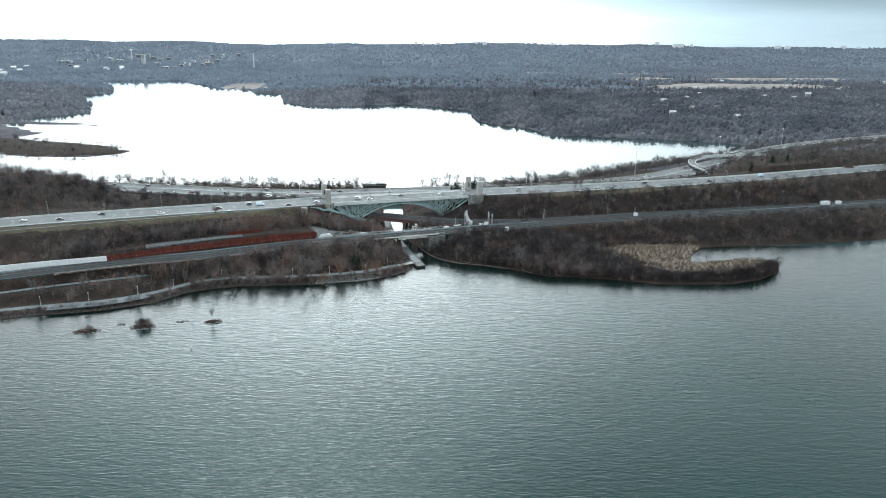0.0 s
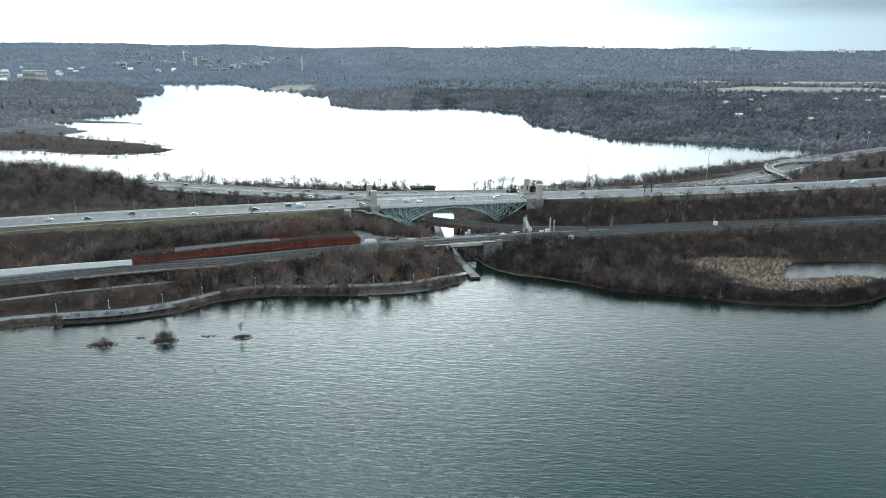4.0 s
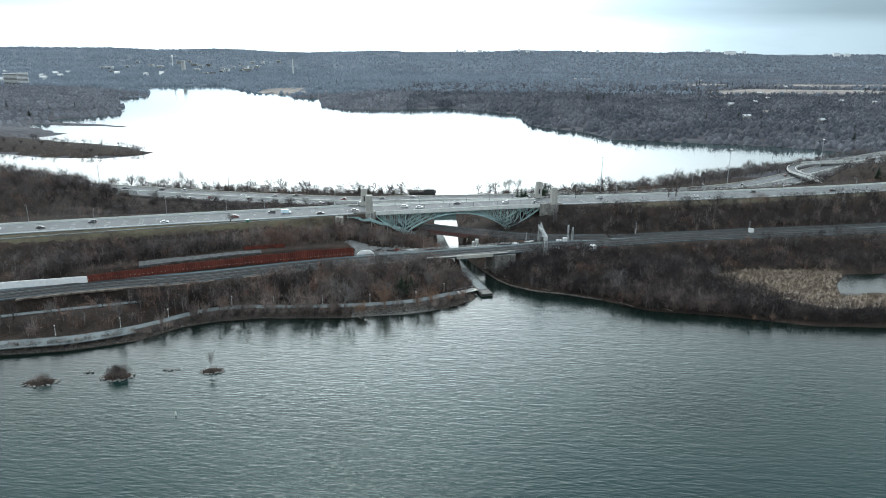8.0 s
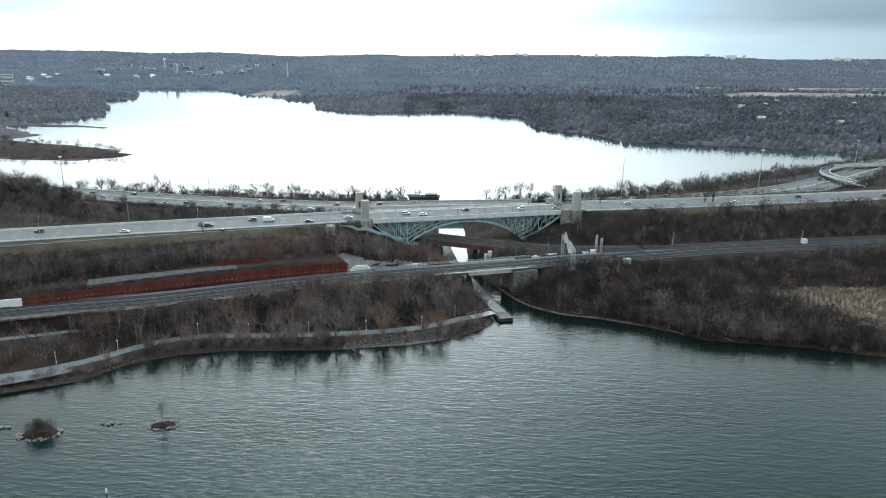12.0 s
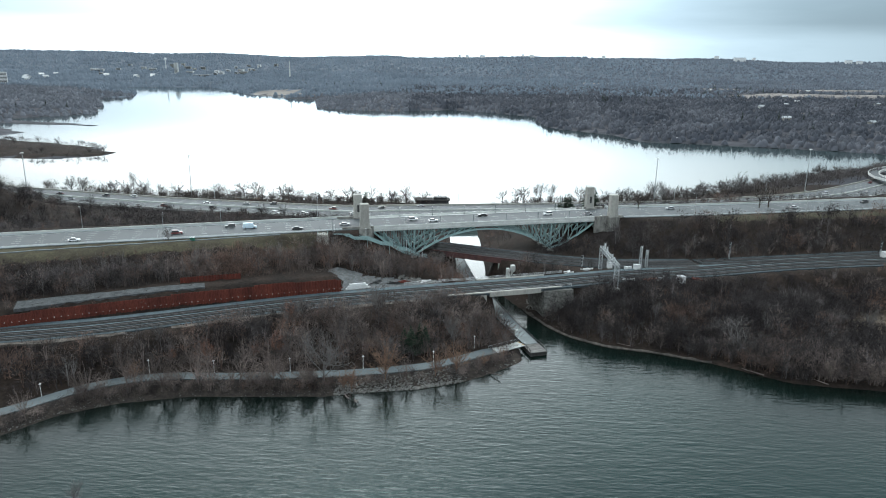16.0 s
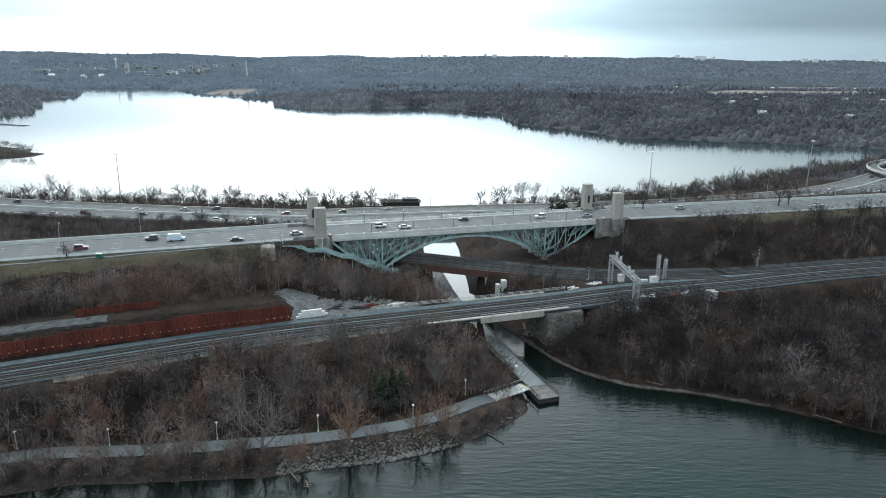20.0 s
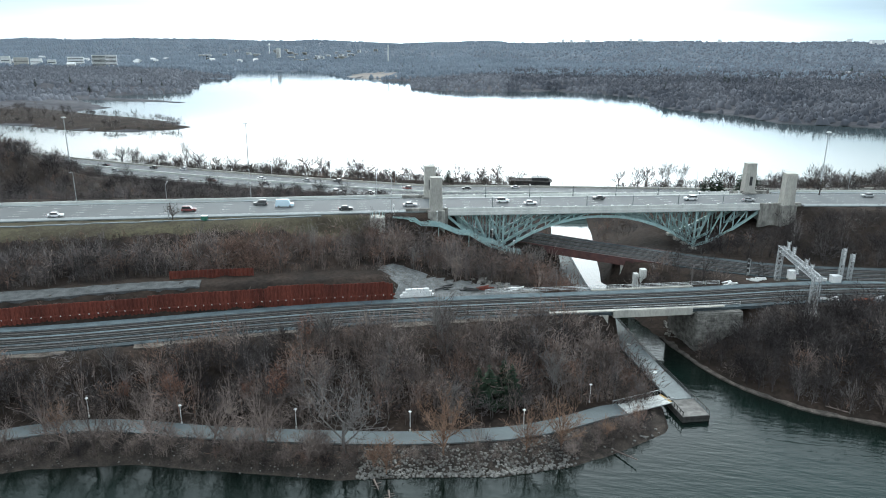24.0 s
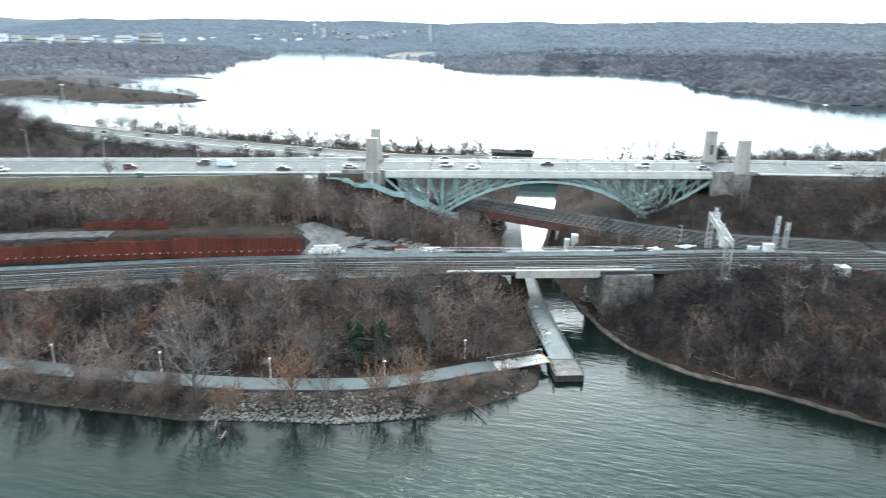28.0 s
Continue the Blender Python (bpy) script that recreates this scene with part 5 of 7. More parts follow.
k = (d > 0.5) & (d < 34) & (hw > 18.5) & (yy > np.interp(xx, HWY_LINE[::6, 0], HWY_LINE[::6, 1])) & ~((xx > -72) & (xx < -24))
scrub = [crown_set(170 + j, 56, 0.24, 0.032, 0.06, 4, 0.46) for j in range(5)]
tagged(scatter("scrub", scrub, xx[k], yy[k], 2.2 + 3.4 * rs.rand(k.sum()) ** 1.3, M_TRUNK, 25), "low grey scrub along the lake shore", "brush")

# woods across the lake and beyond
def woods(n, x0, x1, y0, y1, size0, size1, shapes, mat, seed, label, sink=0.5, thin=None):
    xx, yy = candidates(n, x0, x1, y0, y1)
    d, _ = to_line(xx, yy, SHORE)
    hw, _ = to_line(xx, yy, HWY_LINE[::6])
    near = (yy < 700) & (xx > -450) & (xx < 480)
    keep = (d > 1.0) & (hw > 22) & ~near
    for ring in FIELDS + [ISLE]:
        keep &= ~in_ring(xx, yy, ring)
    keep &= ~in_ring(xx, yy, FAR_FLAT) & ~((xx > -730) & (xx < -380) & (yy > 840) & (yy < 1240))
    # thinned across x, so woods with different painted haze blend
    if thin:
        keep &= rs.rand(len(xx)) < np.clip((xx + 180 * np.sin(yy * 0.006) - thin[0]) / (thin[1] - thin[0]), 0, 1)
    xx, yy = xx[keep], yy[keep]
    ob = scatter("woods", shapes, xx, yy, size0 + (size1 - size0) * rs.rand(len(xx)), mat, seed, sink)
    return tagged(ob, label, "woods")


shore_tree = [crown_set(220 + k, 70, 0.22, 0.017, 0.2, 4, 0.40) for k in range(6)]
mid_tree = []
for k in range(8):
    (c1, t1), (c2, t2) = dome_set(20 + k, 0.40), crown_set(20 + k, 9, 0.16, 0.042, 0.25, 1, 0.46)
    mid_tree.append((np.concatenate([c1 * (1, 1, 0.85), c2]), np.concatenate([t1, t2 + len(c1)])))


def tuft_set(seed, radius):
    """A far tree one metre high: one low, uneven crown."""
    r = np.random.RandomState(seed)
    ring = [(radius * (0.7 + 0.6 * r.rand()) * math.cos(a), radius * (0.7 + 0.6 * r.rand()) * math.sin(a), 0.1 * r.rand()) for a in np.arange(6) * math.pi / 3]
    top = [(0.5 * x + 0.1 * r.randn(), 0.5 * y + 0.1 * r.randn(), 0.75 + 0.25 * r.rand()) for x, y, z in ring[::2]]
    tri = [(6, 7, 8)] + [t for k in range(3) for t in ((2 * k, 2 * k + 1, 6 + k), (2 * k + 1, (2 * k + 2) % 6, 6 + (k + 1) % 3), (2 * k + 1, 6 + (k + 1) % 3, 6 + k))]
    return np.array(ring + top), np.array(tri)


far_tree = [tuft_set(40 + k, 0.62) for k in range(12)]
woods(7000, -800, 900, 700, 960, 6, 10, shore_tree, M_GREY_TWIG, 2, "leafless grey woods beside the lake")
# trees carry more painted haze the farther and more westerly they stand
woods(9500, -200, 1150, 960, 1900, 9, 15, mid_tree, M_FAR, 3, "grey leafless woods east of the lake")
woods(8500, -1500, -190, 960, 1950, 9, 15, mid_tree, M_WEST, 7, "leafless woods west of the lake, paled by painted haze", 2.0)
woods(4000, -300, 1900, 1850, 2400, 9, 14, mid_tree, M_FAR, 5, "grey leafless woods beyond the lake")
woods(8500, -400, 2300, 2300, 3300, 9, 13, far_tree, M_SLATE, 8, "woods between the fallow fields, with grey haze in their colour", 4.0, (-400, 700))
woods(15000, -2500, 900, 1950, 3200, 9, 14, far_tree, M_FARTHER, 4, "distant woods with blue-grey haze in their colour", 3.5, (900, -300))
woods(13000, -600, 3300, 3100, 4600, 9, 14, far_tree, M_SLATE, 9, "woods on the east escarpment, with slate-grey haze in their colour", 5.0, (-600, 1500))
woods(17000, -3900, 1700, 3100, 4600, 9, 14, far_tree, M_FARTHER, 6, "woods on the far escarpment, with blue-grey haze in their colour", 5.0, (1700, -500))


# ---------- single trees ----------
def tree_mesh(name, co, tri, mat):
    me = bpy.data.meshes.new(name)
    me.from_pydata([tuple(v) for v in co], [], [tuple(int(i) for i in t) for t in tri])
    me.materials.append(mat)
    return me


def leafy_crown(seed, height, spread, clumps):
    """Clumps of small dead leaves that still hang on the twigs."""
    r = np.random.RandomState(seed)
    co, tri = [], []
    for k in range(clumps):
        d = r.randn(3)
        c = np.array([0, 0, height * 0.66]) + d / np.linalg.norm(d) * (spread, spread, height * 0.3) * (0.4 + 0.6 * r.rand())
        for i in range(16):
            p = c + r.randn(3) * 0.34
            a, b = r.randn(3) * 0.13, r.randn(3) * 0.13
            n = len(co)
            co += [p, p + a, p + b]
            tri += [(n, n + 1, n + 2)]
    return np.array(co), np.array(tri)


TREES = {"shore": [tree_mesh("branchwork", *fan_tree(300 + k, 12.0, 6.0, 13, 20, 0.034), M_BARK) for k in range(4)],
         "gnarled": [tree_mesh("branchwork", *bare_tree(320 + k, 13.0, 1.0, 0.3, 5, 0.04, 0.3, 0.42, 0.3), M_BARK) for k in range(3)],
         "spreading": [tree_mesh("branchwork", *bare_tree(60 + k, 10.5, 0.95, 0.22, 5, 0.027, 0.03, 0.40, 0.2), M_PALE_TWIG) for k in range(3)],
         "willow": [tree_mesh("branchwork", *fan_tree(70 + k, 7.0, 3.8, 17, 18, 0.034), M_WILLOW) for k in range(3)],
         "brown": [tree_mesh("branchwork", *fan_tree(80 + k, 9.0, 3.8, 11, 11, 0.036), M_GREY_TWIG if k % 2 else M_BARK) for k in range(5)],
         "lake": [tree_mesh("branchwork", *bare_tree(110 + k, 12.0, 1.0, 0.34, 4, 0.10, 0.05, 0.42, 0.28), M_TRUNK if k % 2 else M_DARK_TWIG) for k in range(5)],
         "slim": [tree_mesh("branchwork", *bare_tree(90 + k, 13.0, 0.5, 0.16, 5, 0.035), M_PALE_TWIG) for k in range(2)]}
TREE_LABEL = {"shore": "leafless dark-barked tree with a wide twiggy crown", "gnarled": "gnarled leaning leafless tree at the water's edge",
              "spreading": "large leafless tree with pale grey spreading limbs", "willow": "leafless tree with arching reddish-brown twigs by the path",
              "brown": "leafless brown tree with a broad crown", "lake": "leafless grey-brown tree on the lake shore", "slim": "slender leafless pale-barked tree"}
rt = random.Random(8)


def tree(kind, x, y, scale=1.0, group="leafless trees"):
    ob = new("tree", rt.choice(TREES[kind]))
    ob.matrix_basis = Matrix.Translation((x, y, float(z_at(x, y)) - 0.15)) @ Matrix.Rotation(rt.uniform(0, 6.28), 4, "Z") @ Matrix.Diagonal((scale, scale, scale * rt.uniform(0.9, 1.1), 1))
    return tagged(ob, TREE_LABEL[kind], "tree", group)


def stand(kinds, spots, label):
    """A stand of far-off trees as one object."""
    xs, ys, ss = (np.array([p[k] for p in spots]) for k in range(3))
    shapes = []
    for kind in kinds:
        for me in TREES[kind]:
            shapes.append((np.array([v.co[:] for v in me.vertices]), np.array([p.vertices[:] if len(p.vertices) == 3 else p.vertices[:3] for p in me.polygons])))
    ob = scatter("trees", shapes, xs, ys, ss, TREES[kinds[0]][0].materials[0], 51, 0.15)
    return tagged(ob, label, "trees")


for x, y, s, kind in [(118, 583, 1.5, "lake"), (112, 580, 1.1, "lake"), (46, 569, 0.8, "lake"), (-81.8, 399.6, 1.7, "spreading"), (53, 433, 1.5, "spreading"), (-164, 476, 0.55, "lake"), (-55.5, 505.5, 0.9, "spreading"), (-49.5, 519.5, 0.6, "spreading"), (-61, 500.5, 0.6, "spreading")]:
    tree(kind, x, y, s)
for x, y, s in [(-63.4, 403.6, 1.8), (-48.2, 408.2, 1.35), (-41.8, 410.8, 1.45), (-72.8, 397.2, 1.0), (-75.6, 398.0, 0.8), (-33, 417.5, 0.7), (-138, 393, 1.0)]:
    tree("willow", x, y, s, "trees along the path")
for x, y, s, kind in [(-128, 390.2, 1.15, "shore"), (-119, 394.4, 1.05, "shore"), (-114.5, 395.0, 0.9, "gnarled"), (-107.2, 396.4, 0.95, "gnarled"), (-97, 397.8, 1.15, "shore"), (-93.9, 398.2, 0.8, "gnarled"), (-140, 391.7, 0.95, "shore"), (-133, 389.5, 0.8, "gnarled"), (-148, 384, 0.8, "shore"), (-88, 396.6, 0.7, "gnarled"), (-57, 404.5, 0.6, "shore"), (-103, 394.8, 0.7, "gnarled"), (-158, 371.5, 0.7, "shore"), (-123, 392.3, 0.75, "gnarled")]:
    tree(kind, x, y, s, "trees along the path")
for x, y, s in [(-63.9, 413.4, 0.85), (-43.5, 426, 0.85), (-44.5, 429, 0.9), (-178, 372, 0.75), (-205, 366, 0.7), (-228, 356, 0.8), (-70, 432, 0.8), (-95, 425, 0.8), (-136, 407, 0.7)]:
    tree("slim", x, y, s)
for k, (x, y, s) in enumerate([(-120.3, 404.5, 1.25), (-99.1, 408.6, 1.4), (-106, 409, 0.8), (-99, 424, 1.1), (-131, 404, 0.8)]):
    oak = empty("tree", Matrix.Translation((x, y, float(z_at(x, y)) - 0.15)) @ Matrix.Rotation(k * 1.3, 4, "Z") @ Matrix.Diagonal((s, s, s, 1)))
    part_limbs = new("branchwork", TREES["brown"][k])
    part_limbs.parent = oak
    part_leaves = new("foliage", tree_mesh("foliage", *leafy_crown(340 + k, 9.0, 1.9, 46), M_RUSSET))
    part_leaves.parent = oak
    tagged(part_leaves, "dead russet leaves still hanging")
    tagged(oak, "small oak holding dead russet leaves on the slope", "tree", "russet oaks")
for k in range(16):  # small trees between the path and the water
    x = rt.uniform(-150, -82)
    y0 = float(np.interp(x, [-152, -139, -120, -98, -80, -66, -53, -40, -29], [377, 385, 391, 393, 395, 399, 402, 408, 417]))
    tree("shore" if k % 3 else "gnarled", x, y0 + rt.uniform(0.6, 4.0), rt.uniform(0.4, 0.7), "trees below the path")
# row along the lake shore
for k in range(128):
    x = -350 + k * 5.0 + rt.uniform(-3, 3)
    if -64 < x < -26:
        continue
    y = 668 + rt.uniform(-3, 8) if x < 0 else np.interp(x, [0, 55, 142, 212, 336], [682, 698, 745, 798, 885]) + rt.uniform(-8, 2)
    if rt.random() < 0.82:
        tree("lake" if rt.random() < 0.9 else "slim", x, float(y), rt.uniform(0.7, 1.3), "trees along the lake")
spots = []
for k in range(60):  # crest of the right bank and the wooded hill
    x = rt.uniform(60, 330)
    y = float(np.interp(x, [60, 162, 231, 330], [540, 570, 592, 625])) - rt.uniform(2, 26)
    spots.append((x, y, rt.uniform(0.55, 0.95)))
stand(("brown",), spots, "leafless brown trees along the crest of the bank")
spots = []
for k in range(110):
    x = rt.uniform(-440, -285)
    y = float(np.interp(x, [-440, -297], [395, 462])) + rt.uniform(18, 140)
    if y < 612:
        spots.append((x, y, rt.uniform(0.7, 1.15) * (1.0 if x < -325 else 0.75)))
stand(("lake",), spots, "leafless grey trees with rounded crowns on the hill")
spots = []
for k in range(110):
    x = rt.uniform(-310, -120)
    y = rt.uniform(float(np.interp(x, [-310, -120], [470, 530])), 606)
    if not -128 < x < -100:
        spots.append((x, y, rt.uniform(0.4, 0.75)))
stand(("lake",), spots, "grey-brown bare trees between road and motorway")
for k in range(60):  # leaning trees at the water's edge of the east bank
    x = rt.uniform(-8, 105)
    y = float(np.interp(x, [-12, -3, 10, 22, 44, 65, 101], [464, 450, 441, 438, 430, 417, 413])) + rt.uniform(1.5, 14)
    tree("brown", x, y, rt.uniform(0.5, 0.85), "trees on the bank")
for k in range(34):
    x = rt.uniform(20, 250)
    y = float(np.interp(x, [20, 65, 140, 250], [452, 440, 470, 505])) + rt.uniform(-8, 16)
    if not in_ring(np.array([x]), np.array([y]), WATER_RING)[0] and not in_ring(np.array([x]), np.array([y]), MARSH)[0]:
        tree("brown" if k % 4 else "slim", x, y, rt.uniform(0.45, 0.8), "trees on the bank")
for x, y, s in [(112, 409, 0.5), (120, 408, 0.55), (135, 408, 0.5), (148, 412, 0.55), (160, 411, 0.5), (186, 412, 0.5), (203, 421, 0.5), (195, 446, 0.45)]:
    tree("willow", x, y, s, "shrubs on the spit")
pine_mesh = [tree_mesh("needles", *conifer(5 + k, 9.0, 3.0), M_PINE) for k in range(3)]
for x, y, s in [(6, 575, 1.35), (9, 578, 1.45), (3, 573, 1.0), (11.5, 576, 1.4), (22, 584, 1.5), (26, 586, 1.4), (-57.5, 421.5, 1.15), (-53, 423.5, 1.1), (-60, 423, 0.9), (-55, 426, 0.95), (-122, 660, 0.9), (-115, 663, 1.0), (300, 668, 1.2), (330, 690, 1.2), (350, 700, 1.1), (380, 712, 1.3), (395, 730, 1.2), (-352, 505, 0.9)]:
    ob = new("conifer", pine_mesh[rt.randrange(3)])
    ob.matrix_basis = Matrix.Translation((x, y, float(z_at(x, y)) - 0.2)) @ Matrix.Rotation(rt.uniform(0, 6.28), 4, "Z") @ Matrix.Diagonal((s, s, s, 1))
    tagged(ob, "dark green conifer among bare trees", "tree", "conifers")

# conifers in the far woods
xx, yy = candidates(650, -900, 1200, 1000, 2600)
d, _ = to_line(xx, yy, SHORE)
k = (d > 40) & (np.sin(xx * 0.01) * np.sin(yy * 0.008 + 1) > 0.25)
cs = [(c * (1 / 9.0), t) for c, t in (conifer(30 + j, 9.0, 2.2) for j in range(2))]
tagged(scatter("conifers", cs, xx[k], yy[k], 12 + 5 * rs.rand(k.sum()), M_PINE, 9, 0.3), "scattered dark conifers in the woods", "woods")

# dry reeds in the marsh
xx, yy = candidates(5200, 98, 232, 420, 492)
k = in_ring(xx, yy, MARSH)
reed = [crown_set(100 + j, 26, 0.5, 0.03, 0.05, 3, 0.35, 1.2) for j in range(4)]
tagged(scatter("reeds", reed, xx[k], yy[k], 1.0 + 0.9 * rs.rand(k.sum()), M_REED, 12), "dry straw-coloured reeds in the marsh", "reeds")
# tangled shrubs at the spit's edge
t = rs.rand(760)
sx = np.interp(t, [0, .15, .35, .6, .8, 1], [60, 101, 138, 181, 205, 226]) + rs.randn(760) * 2.0
sy = np.interp(t, [0, .15, .35, .6, .8, 1], [424, 419, 410, 412, 421, 440]) + rs.randn(760) * 2.0
k = ~in_ring(sx, sy, WATER_RING)
tagged(scatter("shrubs", brush, sx[k], sy[k], 3.2 + 3.6 * rs.rand(k.sum()), M_DARK_TWIG, 13), "low dark shrubs along the marsh spit", "brush")

# sparse scrub and trees on the low island
xx, yy = candidates(900, -720, -415, 845, 1000)
k = in_ring(xx, yy, ISLE) & (rs.rand(len(xx)) < 0.6)
tagged(scatter("scrub", brush, xx[k], yy[k], 2.5 + 4.5 * rs.rand(k.sum()) ** 2, M_GREY_TWIG, 23), "low brown scrub on the lake island", "brush")
for x, y, s in [(-560, 905, 0.9), (-520, 930, 0.9), (-495, 925, 1.1), (-468, 925, 0.8), (-455, 910, 0.9), (-445, 905, 1.0), (-436, 898, 0.9), (-425, 890, 1.0), (-545, 925, 0.8), (-600, 950, 1.0), (-620, 900, 1.0), (-640, 930, 1.1), (-660, 960, 1.0), (-610, 970, 1.0)]:
    tree("lake", x, y, s * 0.85, "trees on the island")
spots = []
for k in range(36):
    x, y = rt.uniform(-680, -430), rt.uniform(850, 980)
    if in_ring(np.array([x]), np.array([y]), ISLE)[0]:
        spots.append((x, y, rt.uniform(0.25, 0.6)))
stand(("lake",), spots, "scattered leafless trees on the low island")

# narrow beach along the canal mouth and the east bank
beach_line = smooth_line([(x, y, 0.3) for x, y in SHORE if -20 < x < 62 and 410 < y < 480], 3)
beach = ribbon("beach", beach_line, -0.9 - 0.5 * rg.rand(len(beach_line)), 0.8 + 0.9 * rg.rand(len(beach_line)), M_SAND, 0.5)
tagged(beach, "narrow pale sandy shore below the wooded bank", "beach", kind="structure")

# ---------- lamps, masts, signals ----------
def lamp_proto():
    ob = empty("path_lamp")
    bm = bmesh.new()
    tube(bm, (0, 0, 0), (0, 0, 4.4), 0.09, 0.06, 6)
    part("pole", bm, M_WHITE, ob)
    part("base", one_box(-0.16, -0.16, 0, 0.16, 0.16, 0.5, 0.03), M_WHITE, ob)
    bm = bmesh.new()
    bmesh.ops.create_cone(bm, cap_ends=True, segments=10, radius1=0.36, radius2=0.14, depth=0.22, matrix=Matrix.Translation((0, 0, 4.45)))
    part("shade", bm, M_WHITE, ob)
    bm = bmesh.new()
    bmesh.ops.create_icosphere(bm, subdivisions=1, radius=0.14, matrix=Matrix.Translation((0, 0, 4.3)))
    part("globe", bm, M_PALE, ob)
    bm = bmesh.new()
    tube(bm, (0, 0, 4.5), (0, 0, 4.85), 0.05, 0.02, 5)
    part("finial", bm, M_WHITE, ob)
    return tagged(ob, "short white lamp post beside the waterfront path", "lamp post", "path lamps")


first = lamp_proto()
first.matrix_basis = pose(-117, 401.8, 2.05)
for x, y in [(-94, 405.6), (-71.5, 409.6), (-49.5, 415.6), (-36.5, 429.5), (-137, 400.2), (-160, 382), (-176, 369.5), (-199, 358.5), (-222, 351), (-246, 342)]:
    copy_thing(first, pose(x, y, float(z_at(x, y)) - 0.05))


def street_lamp(x, y, z, height, arm, turn, mat, label, group):
    ob = empty("street_lamp", pose(x, y, z, 0, 0, turn))
    bm = bmesh.new()
    tube(bm, (0, 0, -0.3), (0, 0, height), 0.12, 0.07, 6)
    part("pole", bm, mat, ob)
    bm = bmesh.new()
    tube(bm, (0, 0, height - 0.1), (arm * 0.6, 0, height + 0.35), 0.06, 0.05, 5)
    tube(bm, (arm * 0.6, 0, height + 0.35), (arm, 0, height + 0.4), 0.05, 0.05, 5)
    part("arm", bm, mat, ob)
    part("lamp_head", one_box(arm - 0.1, -0.16, height + 0.32, arm + 0.75, 0.16, height + 0.5, 0.04), M_GALV, ob)
    return tagged(ob, label, "street lamp", group)


def on_line(line, x, off):
    d, n = sides_of(line)
    k = int(np.argmin(abs(line[:, 0] - x)))
    return line[k, 0] + n[k, 0] * off, line[k, 1] + n[k, 1] * off, line[k, 2], math.degrees(math.atan2(d[k, 1], d[k, 0]))


for x in (-330, -270, -203, -150, -108):
    px, py, pz, a = on_line(YORK_LINE, x, 11.75)
    street_lamp(px, py, pz + 0.1, 10.5, 2.2, a - 90, M_GALV, "tall galvanised street lamp beside the road", "road lamps")
for x in (-235, -170, -107, 70, 130, 190, 250, 320):
    px, py, pz, a = on_line(YORK_LINE, x, -12.4)
    street_lamp(px, py, pz, 10.5, 2.2, a + 90, M_GALV, "tall galvanised street lamp beside the road", "road lamps")
M_GREENPOLE = material("dark_green_pole", (0.045, 0.075, 0.075), None, 1.0, 0.5)
for v in (0.9, 20.1):
    for k in range(6):
        u = 18 + k * 16.2 + (0 if v < 5 else 1.0)
        p = BRIDGE @ Vector((u, v, 24.1))
        ob = empty("bridge_lamp", Matrix.Translation(p))
        bm = bmesh.new()
        tube(bm, (0, 0, 0), (0, 0, 4.0), 0.11, 0.08, 6)
        part("post", bm, M_GREENPOLE, ob)
        part("base", one_box(-0.18, -0.18, 0, 0.18, 0.18, 0.6, 0.03), M_GREENPOLE, ob)
        bm = bmesh.new()
        bmesh.ops.create_cone(bm, cap_ends=True, segments=8, radius1=0.14, radius2=0.26, depth=0.5, matrix=Matrix.Translation((0, 0, 4.3)))
        part("lantern", bm, M_WHITE, ob)
        tagged(ob, "dark green lamp post on the bridge parapet", "lamp post", "bridge lamps")
for u, v, z, h in ((-15, -3.6, 22.6, 5), (-1, -3.8, 20.4, 5), (17, -5.6, 14.4, 5), (24.4, -5.6, 10.6, 5)):
    p = BRIDGE @ Vector((u, v, z))
    ob = copy_thing(first, Matrix.Translation(p))
    tagged(ob, "white lamp post on the steel stairway", "lamp post", "stair lamps")

for x, y, h in ((-334, 636, 30), (-236, 664, 29), (82, 684, 30), (205, 735, 31), (330, 830, 30), (440, 905, 30)):
    z = float(z_at(x, y))
    ob = empty("high_mast_light", pose(x, y, z))
    bm = bmesh.new()
    tube(bm, (0, 0, -0.5), (0, 0, h), 0.34, 0.16, 8)
    part("mast", bm, M_GALV, ob)
    bm = bmesh.new()
    bmesh.ops.create_cone(bm, cap_ends=True, segments=12, radius1=0.9, radius2=0.8, depth=0.25, matrix=Matrix.Translation((0, 0, h)))
    part("ring", bm, M_WHITE, ob)
    for k in range(6):
        a = k * math.pi / 3
        part("floodlight", one_box(1.0 * math.cos(a) - 0.3, 1.0 * math.sin(a) - 0.3, h - 0.35, 1.0 * math.cos(a) + 0.3, 1.0 * math.sin(a) + 0.3, h - 0.1), M_WHITE, ob)
    tagged(ob, "tall thin motorway mast with a ring of floodlights", "light mast", "motorway masts")
for x in (-300, -255, -215, -175, -140, 20, 100, 170):
    px, py, pz, a = on_line(HWY_LINE, x, 16.6)
    street_lamp(px, py, pz - 0.3, 11, 2.4, a - 90, M_GALV, "galvanised lamp beside the motorway", "motorway lamps")


